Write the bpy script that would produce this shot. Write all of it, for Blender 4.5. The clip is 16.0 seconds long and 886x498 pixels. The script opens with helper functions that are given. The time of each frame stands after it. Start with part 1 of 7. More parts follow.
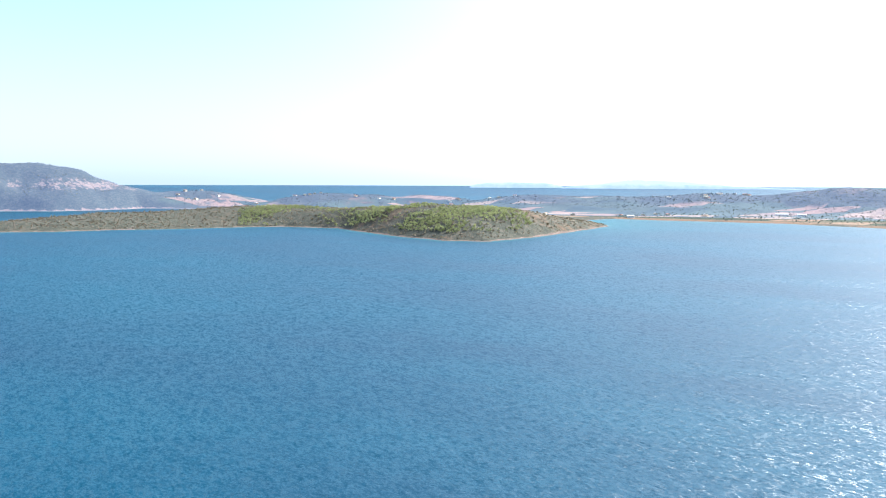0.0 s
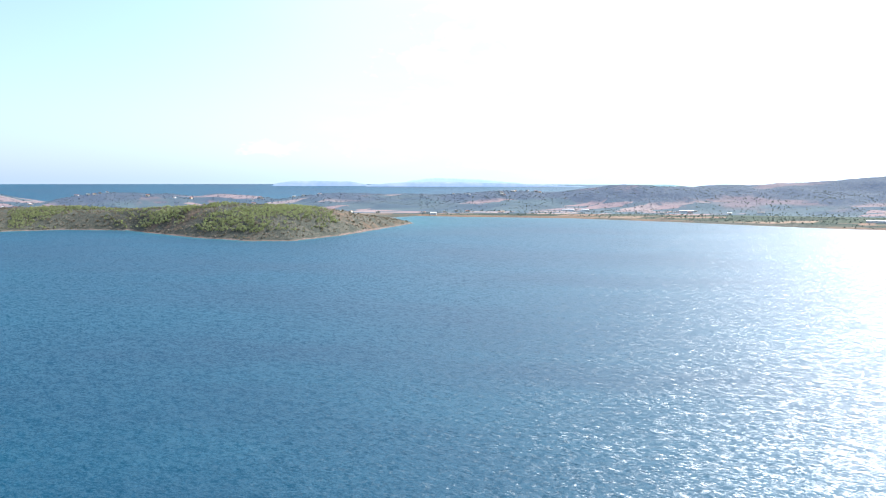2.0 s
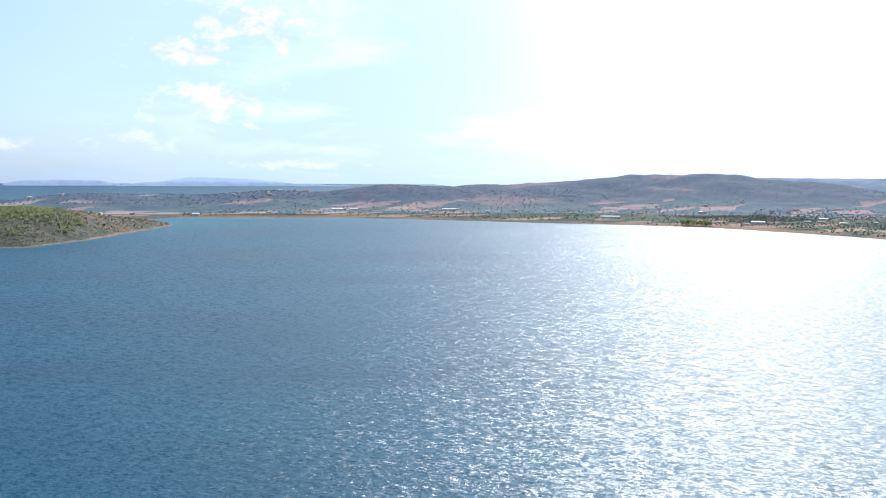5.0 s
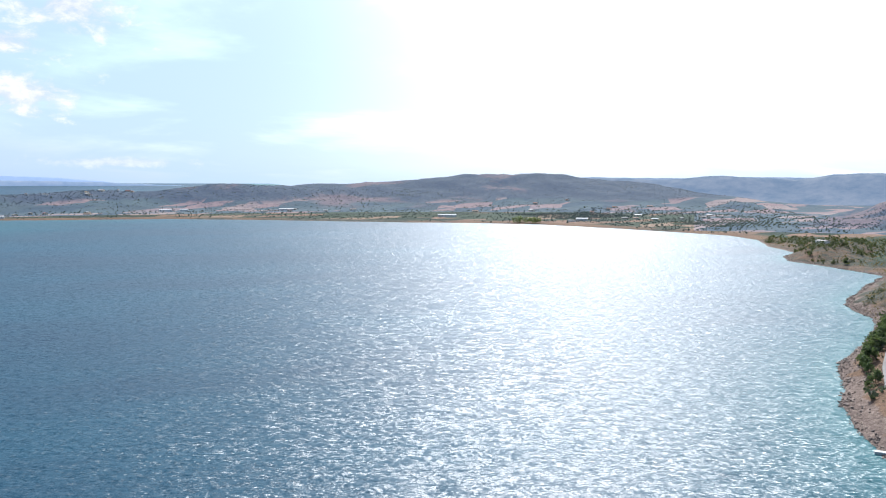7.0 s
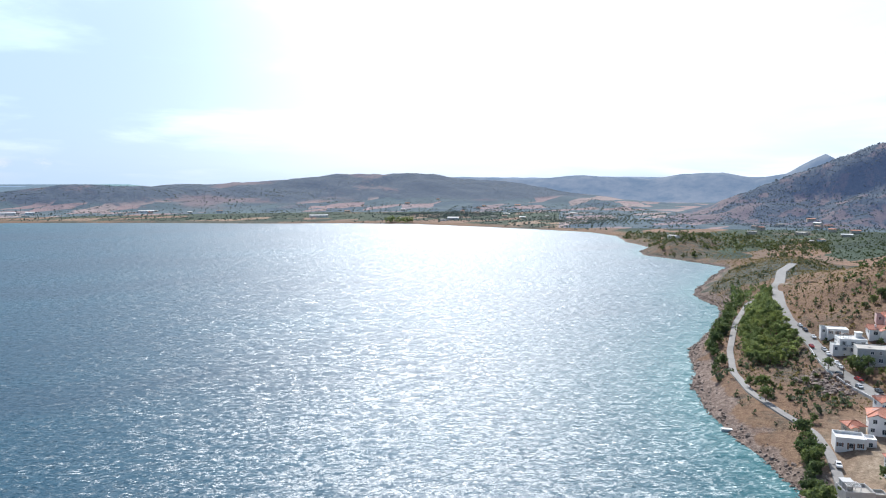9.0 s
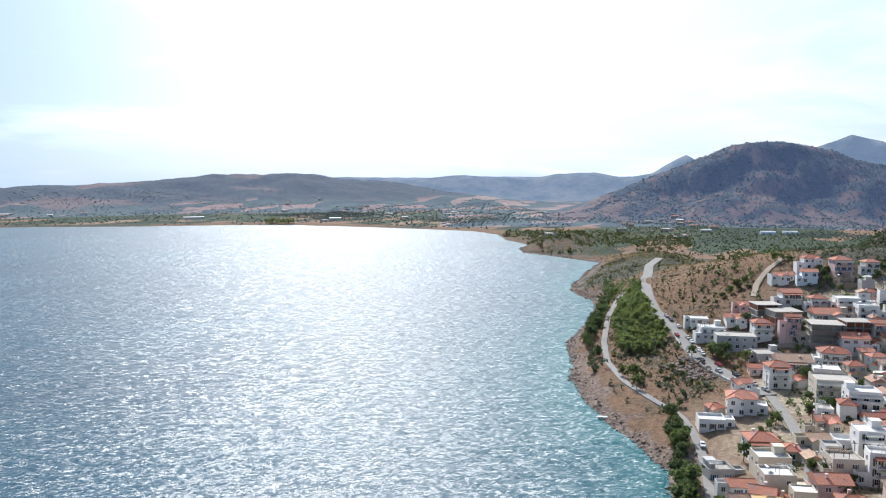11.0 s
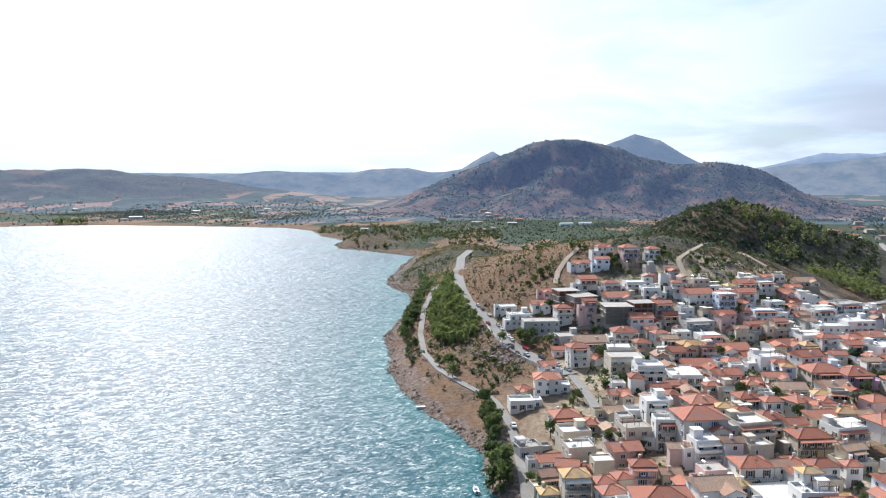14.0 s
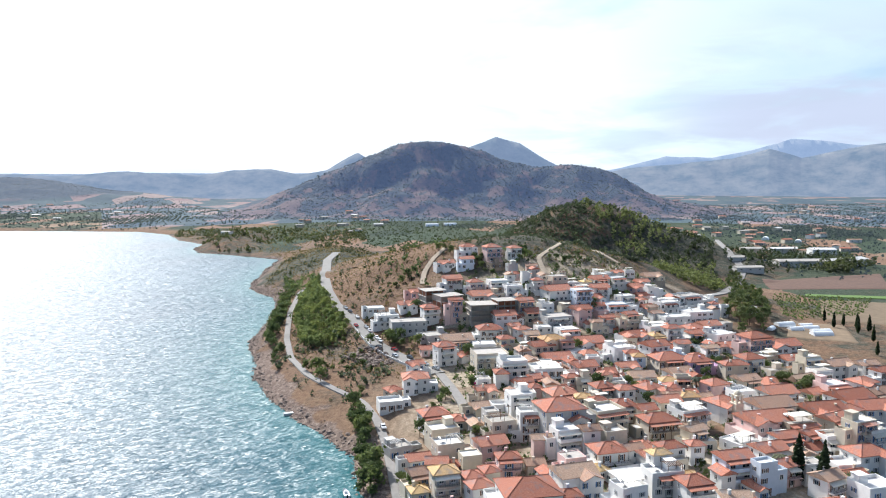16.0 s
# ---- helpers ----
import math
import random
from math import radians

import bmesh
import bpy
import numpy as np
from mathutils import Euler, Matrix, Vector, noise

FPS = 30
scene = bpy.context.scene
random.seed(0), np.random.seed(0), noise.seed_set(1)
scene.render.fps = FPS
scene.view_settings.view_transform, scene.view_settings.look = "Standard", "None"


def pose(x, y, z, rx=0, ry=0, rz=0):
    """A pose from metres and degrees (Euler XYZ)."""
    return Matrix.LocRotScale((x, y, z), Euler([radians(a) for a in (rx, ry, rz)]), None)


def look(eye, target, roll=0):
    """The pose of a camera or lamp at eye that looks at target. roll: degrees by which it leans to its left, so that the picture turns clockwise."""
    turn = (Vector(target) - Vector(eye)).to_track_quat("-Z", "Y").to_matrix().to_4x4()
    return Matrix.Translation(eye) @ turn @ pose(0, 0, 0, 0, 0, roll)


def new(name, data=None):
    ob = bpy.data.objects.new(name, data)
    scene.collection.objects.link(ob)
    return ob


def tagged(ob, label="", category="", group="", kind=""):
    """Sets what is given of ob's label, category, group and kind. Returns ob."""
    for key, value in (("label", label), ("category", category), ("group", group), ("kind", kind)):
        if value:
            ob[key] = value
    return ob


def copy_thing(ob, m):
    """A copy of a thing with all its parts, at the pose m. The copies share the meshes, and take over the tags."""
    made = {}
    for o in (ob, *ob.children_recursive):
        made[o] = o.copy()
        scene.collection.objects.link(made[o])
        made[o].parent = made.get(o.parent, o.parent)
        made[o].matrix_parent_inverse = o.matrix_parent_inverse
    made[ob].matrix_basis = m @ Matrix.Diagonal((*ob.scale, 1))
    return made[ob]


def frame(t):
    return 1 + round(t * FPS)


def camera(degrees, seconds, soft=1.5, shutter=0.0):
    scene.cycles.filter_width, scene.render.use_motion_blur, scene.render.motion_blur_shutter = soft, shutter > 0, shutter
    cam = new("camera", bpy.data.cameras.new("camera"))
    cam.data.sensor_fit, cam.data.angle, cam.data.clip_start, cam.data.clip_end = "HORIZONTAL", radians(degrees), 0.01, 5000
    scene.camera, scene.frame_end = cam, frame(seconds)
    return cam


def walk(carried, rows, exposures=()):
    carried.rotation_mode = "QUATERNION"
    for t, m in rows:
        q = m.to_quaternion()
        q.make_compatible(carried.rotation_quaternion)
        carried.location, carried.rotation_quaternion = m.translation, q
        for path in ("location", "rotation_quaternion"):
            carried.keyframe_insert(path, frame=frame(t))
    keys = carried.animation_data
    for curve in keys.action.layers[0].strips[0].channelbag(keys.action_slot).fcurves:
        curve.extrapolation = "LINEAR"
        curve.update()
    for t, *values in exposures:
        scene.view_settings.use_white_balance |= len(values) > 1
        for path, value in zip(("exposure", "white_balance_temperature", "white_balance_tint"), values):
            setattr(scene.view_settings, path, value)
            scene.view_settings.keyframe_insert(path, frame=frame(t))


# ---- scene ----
# camera: hovers over the bay and turns to the right
PATH = (
    (0.0, 7.49, -5.21, 0.18),
    (0.5, 4.08, -5.25, 0.06),
    (1.0, 0.00, -5.28, 0.09),
    (1.5, -3.85, -5.31, 0.10),
    (2.0, -7.62, -5.32, 0.08),
    (2.5, -11.16, -5.33, 0.11),
    (3.0, -14.12, -5.37, 0.06),
    (3.5, -16.84, -5.37, 0.07),
    (4.0, -19.60, -5.35, 0.14),
    (6.5, -34.94, -5.32, 0.20),
    (7.0, -38.06, -5.33, 0.20),
    (7.5, -40.97, -5.32, 0.16),
    (8.0, -43.57, -5.33, 0.18),
    (8.5, -45.77, -5.32, 0.09),
    (9.0, -48.01, -5.32, 0.05),
    (11.5, -59.64, -5.28, -0.07),
    (12.0, -62.26, -5.29, -0.05),
    (12.5, -64.91, -5.53, -0.15),
    (13.0, -67.34, -5.53, -0.13),
    (13.5, -69.47, -5.56, -0.14),
    (14.0, -71.54, -5.70, -0.21),
    (14.5, -73.49, -5.68, -0.21),
    (15.0, -76.06, -5.67, -0.16),
    (15.5, -79.10, -5.64, -0.16),
    (16.0, -81.98, -5.62, -0.10),
)
cam = camera(62.31, 16.0, soft=1.1)
walk(cam, [(t, pose(0, 0, 95, 90 + pitch, 0, yaw) @ pose(0, 0, 0, 0, 0, roll)) for t, yaw, pitch, roll in PATH],
     exposures=((0.0, 1.45, 6150, 10), (2.0, 1.12, 6100, 10), (4.0, 0.74, 6050, 10), (6.5, 0.5, 6050, 10), (9.0, 0.4, 6100, 10), (12.0, 0.34, 6200, 10), (14.0, 0.4, 6250, 10), (16.0, 0.6, 6300, 10)))

# ---- light ----
SUN_AZ, SUN_EL = 49.0, 40.0
world = bpy.data.worlds.new("sky")
scene.world = world
world.use_nodes = True


def add(tree, kind, values=(), operation="", blend_type="", interpolation_type="", attribute_name="", distance=""):
    """A node with input values, by name or number."""
    n = tree.nodes.new(kind)
    if operation:
        n.operation = operation
    if blend_type:
        n.blend_type = blend_type
    if interpolation_type:
        n.interpolation_type = interpolation_type
    if attribute_name:
        n.attribute_name = attribute_name
    if distance:
        n.distance = distance
    for k, v in dict(values).items():
        n.inputs[k].default_value = v
    return n


def build_sky():
    t = world.node_tree
    t.nodes.clear()
    sky = add(t, "ShaderNodeTexSky")
    sky.sky_type, sky.sun_disc, sky.altitude = "NISHITA", False, 50
    sky.sun_elevation, sky.sun_rotation = radians(SUN_EL), radians(SUN_AZ)
    sky.air_density, sky.dust_density, sky.ozone_density = 1.0, 0.6, 1.5
    co = add(t, "ShaderNodeTexCoord")
    sep = add(t, "ShaderNodeSeparateXYZ")
    t.links.new(co.outputs["Generated"], sep.inputs[0])
    def maths(op, a, b=None, c=None):
        n = add(t, "ShaderNodeMath", operation=op)
        for k, v in enumerate((a, b, c)):
            if isinstance(v, (int, float)):
                n.inputs[k].default_value = v
            elif v is not None:
                t.links.new(v, n.inputs[k])
        return n.outputs[0]

    def towards(az, el, sharp):
        """Falls off from 1 in a direction of the sky."""
        d = add(t, "ShaderNodeVectorMath", {1: (math.sin(radians(az)) * math.cos(radians(el)), math.cos(radians(az)) * math.cos(radians(el)), math.sin(radians(el)))},
                operation="DOT_PRODUCT")
        t.links.new(co.outputs["Generated"], d.inputs[0])
        return maths("POWER", maths("MAXIMUM", d.outputs["Value"], 0.0), sharp)

    up = maths("MAXIMUM", sep.outputs[2], 0.0)
    # white aureole of thin high haze round the sun, and pale haze over the horizon
    aur = add(t, "ShaderNodeVectorMath", {0: (0.97, 0.99, 1.0)}, operation="SCALE")
    t.links.new(maths("MULTIPLY", towards(SUN_AZ, SUN_EL, 5.8), 13.0), aur.inputs["Scale"])
    base = add(t, "ShaderNodeVectorMath", operation="ADD")
    t.links.new(sky.outputs[0], base.inputs[0])
    t.links.new(aur.outputs[0], base.inputs[1])
    low = maths("MULTIPLY", maths("POWER", 2.718, maths("MULTIPLY", up, -6.0)), 0.9)
    haze = add(t, "ShaderNodeVectorMath", {0: (4.3, 5.6, 7.3)}, operation="SCALE")
    t.links.new(maths("ADD", 0.52, maths("MULTIPLY", towards(SUN_AZ, 10, 2.3), 0.56)), haze.inputs["Scale"])
    base = mixed(t, low, base.outputs[0], haze.outputs[0])
    # clouds lie on a flat layer: divide by the height over the horizon
    up2 = maths("ADD", up, 0.14)
    div = add(t, "ShaderNodeVectorMath", operation="DIVIDE")
    t.links.new(co.outputs["Generated"], div.inputs[0])
    com = add(t, "ShaderNodeCombineXYZ", {2: 1.0})
    for k in (0, 1):
        t.links.new(up2, com.inputs[k])
    t.links.new(com.outputs[0], div.inputs[1])
    veil = add(t, "ShaderNodeTexNoise", {"Scale": 0.9, "Detail": 8.0, "Roughness": 0.55, "Distortion": 0.3})
    t.links.new(div.outputs[0], veil.inputs["Vector"])
    # azimuth and elevation in degrees, for the single clouds
    east = maths("MULTIPLY", maths("ARCTAN2", sep.outputs[0], sep.outputs[1]), 57.2958)
    rise = maths("MULTIPLY", maths("ARCSINE", sep.outputs[2]), 57.2958)
    flat = add(t, "ShaderNodeCombineXYZ")
    t.links.new(east, flat.inputs[0])
    t.links.new(maths("MULTIPLY", rise, 1.7), flat.inputs[1])
    puff = add(t, "ShaderNodeTexNoise", {"Scale": 0.42, "Detail": 8.0, "Roughness": 0.62, "Distortion": 0.25})
    t.links.new(flat.outputs[0], puff.inputs["Vector"])
    ragged = maths("MULTIPLY", maths("SUBTRACT", puff.outputs["Fac"], 0.5), 3.2)

    def heaped(az, el, wide, tall, dense):
        """One heap cloud with a ragged rim and a flatter foot."""
        du = maths("DIVIDE", maths("SUBTRACT", east, az), wide)
        dv = maths("DIVIDE", maths("SUBTRACT", rise, el), tall)
        d = maths("SQRT", maths("ADD", maths("MULTIPLY", du, du), maths("MULTIPLY", dv, dv)))
        return maths("MULTIPLY", stepped(t, maths("ADD", maths("SUBTRACT", 0.75, d), ragged), 0.0, 0.8), dense)

    heap = 0.0
    for seed in ((8.4, 5.6, 6.2, 2.5, 0.9), (11.5, 11.8, 7.0, 3.2, 0.85), (6.9, 9.1, 6.4, 1.5, 0.9), (2.6, 2.9, 5.0, 1.3, 0.45), (-5.0, 2.5, 5.0, 0.8, 0.4), (14.5, 1.25, 8.0, 0.6, 0.5)):
        heap = maths("MAXIMUM", heap, heaped(*seed))
    thin = maths("MULTIPLY", stepped(t, veil.outputs["Fac"], 0.34, 0.66), maths("ADD", maths("MULTIPLY", stepped(t, east, -6.0, 26.0), 0.25), maths("MULTIPLY", towards(84, 15, 5), 1.0)))
    base = mixed(t, thin, base, (7.6, 8.2, 9.0))
    # grey-blue layer clouds to the east and west of the glare
    grey = maths("MULTIPLY", stepped(t, veil.outputs["Fac"], 0.3, 0.54), stepped(t, maths("MAXIMUM", towards(118, 14, 7), towards(17, 12, 12)), 0.1, 1.0))
    base = mixed(t, maths("MULTIPLY", grey, 0.75), base, (3.8, 4.95, 6.3))
    # long grey banks over the valley in the east
    long = add(t, "ShaderNodeCombineXYZ")
    t.links.new(maths("MULTIPLY", east, 0.07), long.inputs[0])
    t.links.new(maths("MULTIPLY", rise, 0.26), long.inputs[1])
    band = add(t, "ShaderNodeTexNoise", {"Scale": 1.3, "Detail": 6.0, "Roughness": 0.55, "Distortion": 0.4})
    t.links.new(long.outputs[0], band.inputs["Vector"])
    span = maths("MULTIPLY", stepped(t, east, 93.0, 106.0), stepped(t, rise, 13.0, 4.0))
    base = mixed(t, maths("MULTIPLY", stepped(t, band.outputs["Fac"], 0.4, 0.58), maths("MULTIPLY", span, 0.85)), base, (3.9, 4.25, 5.3))
    shade = ramp_of(t, puff.outputs["Fac"], ((0.42, (0.68, 0.69, 0.76)), (0.62, (1.0, 0.985, 0.99))))
    lit = add(t, "ShaderNodeVectorMath", operation="SCALE")
    lit.inputs["Scale"].default_value = 7.4
    t.links.new(shade.outputs[0], lit.inputs[0])
    base = mixed(t, heap, base, lit.outputs[0])
    bg = add(t, "ShaderNodeBackground", {"Strength": 0.11})
    t.links.new(base, bg.inputs["Color"])
    out = add(t, "ShaderNodeOutputWorld")
    t.links.new(bg.outputs[0], out.inputs[0])


sun = new("sun", bpy.data.lights.new("sun", "SUN"))
sun.data.energy, sun.data.angle, sun.data.color = 4.8, radians(0.55), (1.0, 0.97, 0.92)
sun.matrix_world = look((0, 0, 0), (-math.sin(radians(SUN_AZ)) * math.cos(radians(SUN_EL)),
                                    -math.cos(radians(SUN_AZ)) * math.cos(radians(SUN_EL)), -math.sin(radians(SUN_EL))))

# ---- materials ----


def surface(name, rough=0.8, metal=0.0, spec=0.5):
    m = bpy.data.materials.new(name)
    m.use_nodes = True
    t = m.node_tree
    b = t.nodes["Principled BSDF"]
    b.inputs["Roughness"].default_value, b.inputs["Metallic"].default_value = rough, metal
    b.inputs["Specular IOR Level"].default_value = spec
    return m, t, b


def noise_at(t, scale, detail=4.0, rough=0.55, coord="Object", stretch=None):
    co = add(t, "ShaderNodeTexCoord")
    n = add(t, "ShaderNodeTexNoise", {"Scale": scale, "Detail": detail, "Roughness": rough})
    if stretch:
        mp = add(t, "ShaderNodeMapping", {"Scale": stretch[:3], "Rotation": (0, 0, radians(stretch[3]))})
        mp.vector_type = "TEXTURE"
        t.links.new(co.outputs[coord], mp.inputs[0])
        t.links.new(mp.outputs[0], n.inputs["Vector"])
    else:
        t.links.new(co.outputs[coord], n.inputs["Vector"])
    return n


def ramp_of(t, source, stops):
    r = add(t, "ShaderNodeValToRGB")
    e = r.color_ramp.elements
    while len(e) < len(stops):
        e.new(0.5)
    for el, (p, c) in zip(e, stops):
        el.position, el.color = p, (*c, 1)
    t.links.new(source, r.inputs["Fac"])
    return r


def mixed(t, fac, a, b, blend="MIX"):
    m = add(t, "ShaderNodeMixRGB", blend_type=blend)
    for sock, v in (("Fac", fac), ("Color1", a), ("Color2", b)):
        if isinstance(v, tuple):
            m.inputs[sock].default_value = (*v, 1)
        elif isinstance(v, (int, float)):
            m.inputs[sock].default_value = v
        else:
            t.links.new(v, m.inputs[sock])
    return m.outputs[0]


def stepped(t, source, lo, hi):
    r = add(t, "ShaderNodeMapRange", {"From Min": lo, "From Max": hi}, interpolation_type="SMOOTHSTEP")
    t.links.new(source, r.inputs["Value"])
    return r.outputs[0]


def bumped(t, b, source, strength, distance):
    n = add(t, "ShaderNodeBump", {"Strength": strength, "Distance": distance})
    t.links.new(source, n.inputs["Height"])
    t.links.new(n.outputs[0], b.inputs["Normal"])
    return n


# emission colour that imitates blue haze on distant ground and leaves
HAZE_BLUE = (0.32, 0.47, 0.92)


def ground_material(name, haze_glow):
    """Soil, dry grass, scrub, plots and rock; blue emission stands in for haze on distant ground."""
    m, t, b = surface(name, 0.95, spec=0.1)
    b.inputs["Emission Color"].default_value, b.inputs["Emission Strength"].default_value = (*HAZE_BLUE, 1), haze_glow
    cover = add(t, "ShaderNodeAttribute", attribute_name="cover")
    sep = add(t, "ShaderNodeSeparateColor")
    t.links.new(cover.outputs["Color"], sep.inputs[0])
    big = noise_at(t, 0.012, 5)
    mid = noise_at(t, 0.07, 6, 0.65)
    fine = noise_at(t, 0.55, 5, 0.7)
    soil = ramp_of(t, big.outputs["Fac"], ((0.3, (0.11, 0.072, 0.053)), (0.5, (0.175, 0.1, 0.06)), (0.7, (0.225, 0.138, 0.078))))
    soil2 = mixed(t, 0.55, soil.outputs[0], ramp_of(t, fine.outputs["Fac"], ((0.3, (0.055, 0.042, 0.034)), (0.5, (0.16, 0.105, 0.07)), (0.72, (0.29, 0.195, 0.12)))).outputs[0])
    # haze tint put into the colour: distant soil darker and less red
    if haze_glow:
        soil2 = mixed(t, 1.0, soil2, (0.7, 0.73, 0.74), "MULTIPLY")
    grainy = add(t, "ShaderNodeMix", {0: 0.5})
    t.links.new(fine.outputs["Fac"], grainy.inputs[2])
    t.links.new(noise_at(t, 0.11, 6, 0.75).outputs["Fac"], grainy.inputs[3])
    # distant scrub darker and cooler beneath the haze emission
    if haze_glow:
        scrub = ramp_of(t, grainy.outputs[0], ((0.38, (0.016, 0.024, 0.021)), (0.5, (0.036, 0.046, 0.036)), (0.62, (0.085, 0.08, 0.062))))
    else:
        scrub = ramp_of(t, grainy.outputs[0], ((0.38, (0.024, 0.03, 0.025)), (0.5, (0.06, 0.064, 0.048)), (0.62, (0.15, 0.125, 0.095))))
    add_mid = add(t, "ShaderNodeMath", operation="ADD")
    t.links.new(sep.outputs[0], add_mid.inputs[0])
    t.links.new(mid.outputs["Fac"], add_mid.inputs[1])
    land = mixed(t, stepped(t, add_mid.outputs[0], 0.8, 1.1), soil2, scrub.outputs[0])
    # farm plots
    co = add(t, "ShaderNodeTexCoord")
    mp = add(t, "ShaderNodeMapping", {"Rotation": (0, 0, radians(24)), "Scale": (0.0075, 0.017, 0.0)})
    t.links.new(co.outputs["Object"], mp.inputs[0])
    plot = add(t, "ShaderNodeTexVoronoi", {"Scale": 1.0, "Randomness": 0.75}, distance="CHEBYCHEV")
    t.links.new(mp.outputs[0], plot.inputs["Vector"])
    tone = ramp_of(t, plot.outputs["Color"], ((0.0, (0.03, 0.045, 0.032)), (0.3, (0.045, 0.06, 0.038)), (0.5, (0.2, 0.125, 0.085)),
                                              (0.58, (0.22, 0.155, 0.105)), (0.64, (0.045, 0.064, 0.042)), (0.82, (0.17, 0.115, 0.082))))
    tone.color_ramp.interpolation = "CONSTANT"
    grain = mixed(t, 0.5, tone.outputs[0], ramp_of(t, grainy.outputs[0], ((0.36, (0.18, 0.18, 0.18)), (0.64, (0.88, 0.88, 0.88)))).outputs[0], "OVERLAY")
    land = mixed(t, sep.outputs[1], land, grain)
    rock = ramp_of(t, fine.outputs["Fac"], ((0.3, (0.06, 0.045, 0.038)), (0.5, (0.16, 0.116, 0.094)), (0.75, (0.34, 0.27, 0.22))))
    bare = add(t, "ShaderNodeMath", {1: 1.4}, operation="MULTIPLY_ADD")
    t.links.new(mid.outputs["Fac"], bare.inputs[0])
    t.links.new(sep.outputs[2], bare.inputs[2])
    land = mixed(t, stepped(t, bare.outputs[0], 1.1, 1.3), land, rock.outputs[0])
    yard = ramp_of(t, fine.outputs["Fac"], ((0.3, (0.2, 0.16, 0.115)), (0.55, (0.36, 0.3, 0.22)), (0.75, (0.5, 0.44, 0.36))))
    land = mixed(t, cover.outputs["Alpha"], land, yard.outputs[0])
    t.links.new(land, b.inputs["Base Color"])
    bumped(t, b, fine.outputs["Fac"], 0.6, 1.2)
    return m


def water_material():
    """Sea: body colour under a skin of wind waves, whose slopes mirror sky and sun."""
    m, t, b = surface("sea_water", 0.4, spec=0.68)
    b.inputs["IOR"].default_value = 1.33
    shallow = add(t, "ShaderNodeAttribute", attribute_name="shallow")
    drift = noise_at(t, 0.006, 4, 0.6, stretch=(2.6, 1, 1, -20))
    deep = ramp_of(t, drift.outputs["Fac"], ((0.36, (0.0005, 0.033, 0.062)), (0.64, (0.0005, 0.052, 0.086))))
    tint = mixed(t, shallow.outputs["Fac"], deep.outputs[0], (0.002, 0.115, 0.118))
    t.links.new(tint, b.inputs["Base Color"])
    total = None
    for scale, stretch, steep in ((0.34, (1.9, 1, 1, -52), 0.68), (0.95, (1.7, 1, 1, -38), 1.12), (2.4, (1.4, 1, 1, -60), 1.15)):
        n = noise_at(t, scale, 2, 0.5, stretch=stretch)
        off = add(t, "ShaderNodeVectorMath", {1: (0.5, 0.5, 0.5)}, operation="SUBTRACT")
        t.links.new(n.outputs["Color"], off.inputs[0])
        lean = add(t, "ShaderNodeVectorMath", {1: (steep, steep, 0.0)}, operation="MULTIPLY")
        t.links.new(off.outputs[0], lean.inputs[0])
        if total is not None:
            both = add(t, "ShaderNodeVectorMath", operation="ADD")
            t.links.new(total, both.inputs[0])
            t.links.new(lean.outputs[0], both.inputs[1])
            lean = both
        total = lean.outputs[0]
    # gusts: rougher and calmer patches
    gust = add(t, "ShaderNodeMapRange", {"From Min": 0.35, "From Max": 0.65, "To Min": 0.7, "To Max": 1.15})
    t.links.new(drift.outputs["Fac"], gust.inputs["Value"])
    sized = add(t, "ShaderNodeVectorMath", operation="SCALE")
    t.links.new(total, sized.inputs[0])
    t.links.new(gust.outputs[0], sized.inputs["Scale"])
    up = add(t, "ShaderNodeVectorMath", {1: (0, 0, 1)}, operation="ADD")
    t.links.new(sized.outputs[0], up.inputs[0])
    unit = add(t, "ShaderNodeVectorMath", operation="NORMALIZE")
    t.links.new(up.outputs[0], unit.inputs[0])
    t.links.new(unit.outputs[0], b.inputs["Normal"])
    # light scattered back from the depth
    body = add(t, "ShaderNodeBsdfDiffuse")
    t.links.new(tint, body.inputs["Color"])
    mix = add(t, "ShaderNodeMixShader", {0: 0.2})
    t.links.new(b.outputs[0], mix.inputs[1])
    t.links.new(body.outputs[0], mix.inputs[2])
    t.links.new(mix.outputs[0], t.nodes["Material Output"].inputs["Surface"])
    return m


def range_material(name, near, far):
    """Wooded and bare slopes many kilometres off; blue haze is put into their emission."""
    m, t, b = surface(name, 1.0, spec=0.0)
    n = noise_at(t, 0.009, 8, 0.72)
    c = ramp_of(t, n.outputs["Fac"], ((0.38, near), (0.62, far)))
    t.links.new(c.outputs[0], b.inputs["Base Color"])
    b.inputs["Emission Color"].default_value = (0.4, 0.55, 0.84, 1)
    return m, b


build_sky()
# the distant hillside emits a little blue in place of haze
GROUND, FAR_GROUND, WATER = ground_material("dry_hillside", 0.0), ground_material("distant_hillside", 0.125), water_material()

# ---- the land ----


def lattice(ix, iy, seed):
    h = (ix * 374761393 + iy * 668265263 + seed * 974634777) & 0xFFFFFFFF
    h = ((h ^ (h >> 13)) * 1274126177) & 0xFFFFFFFF
    return ((h ^ (h >> 16)) & 0xFFFF) / 65535.0


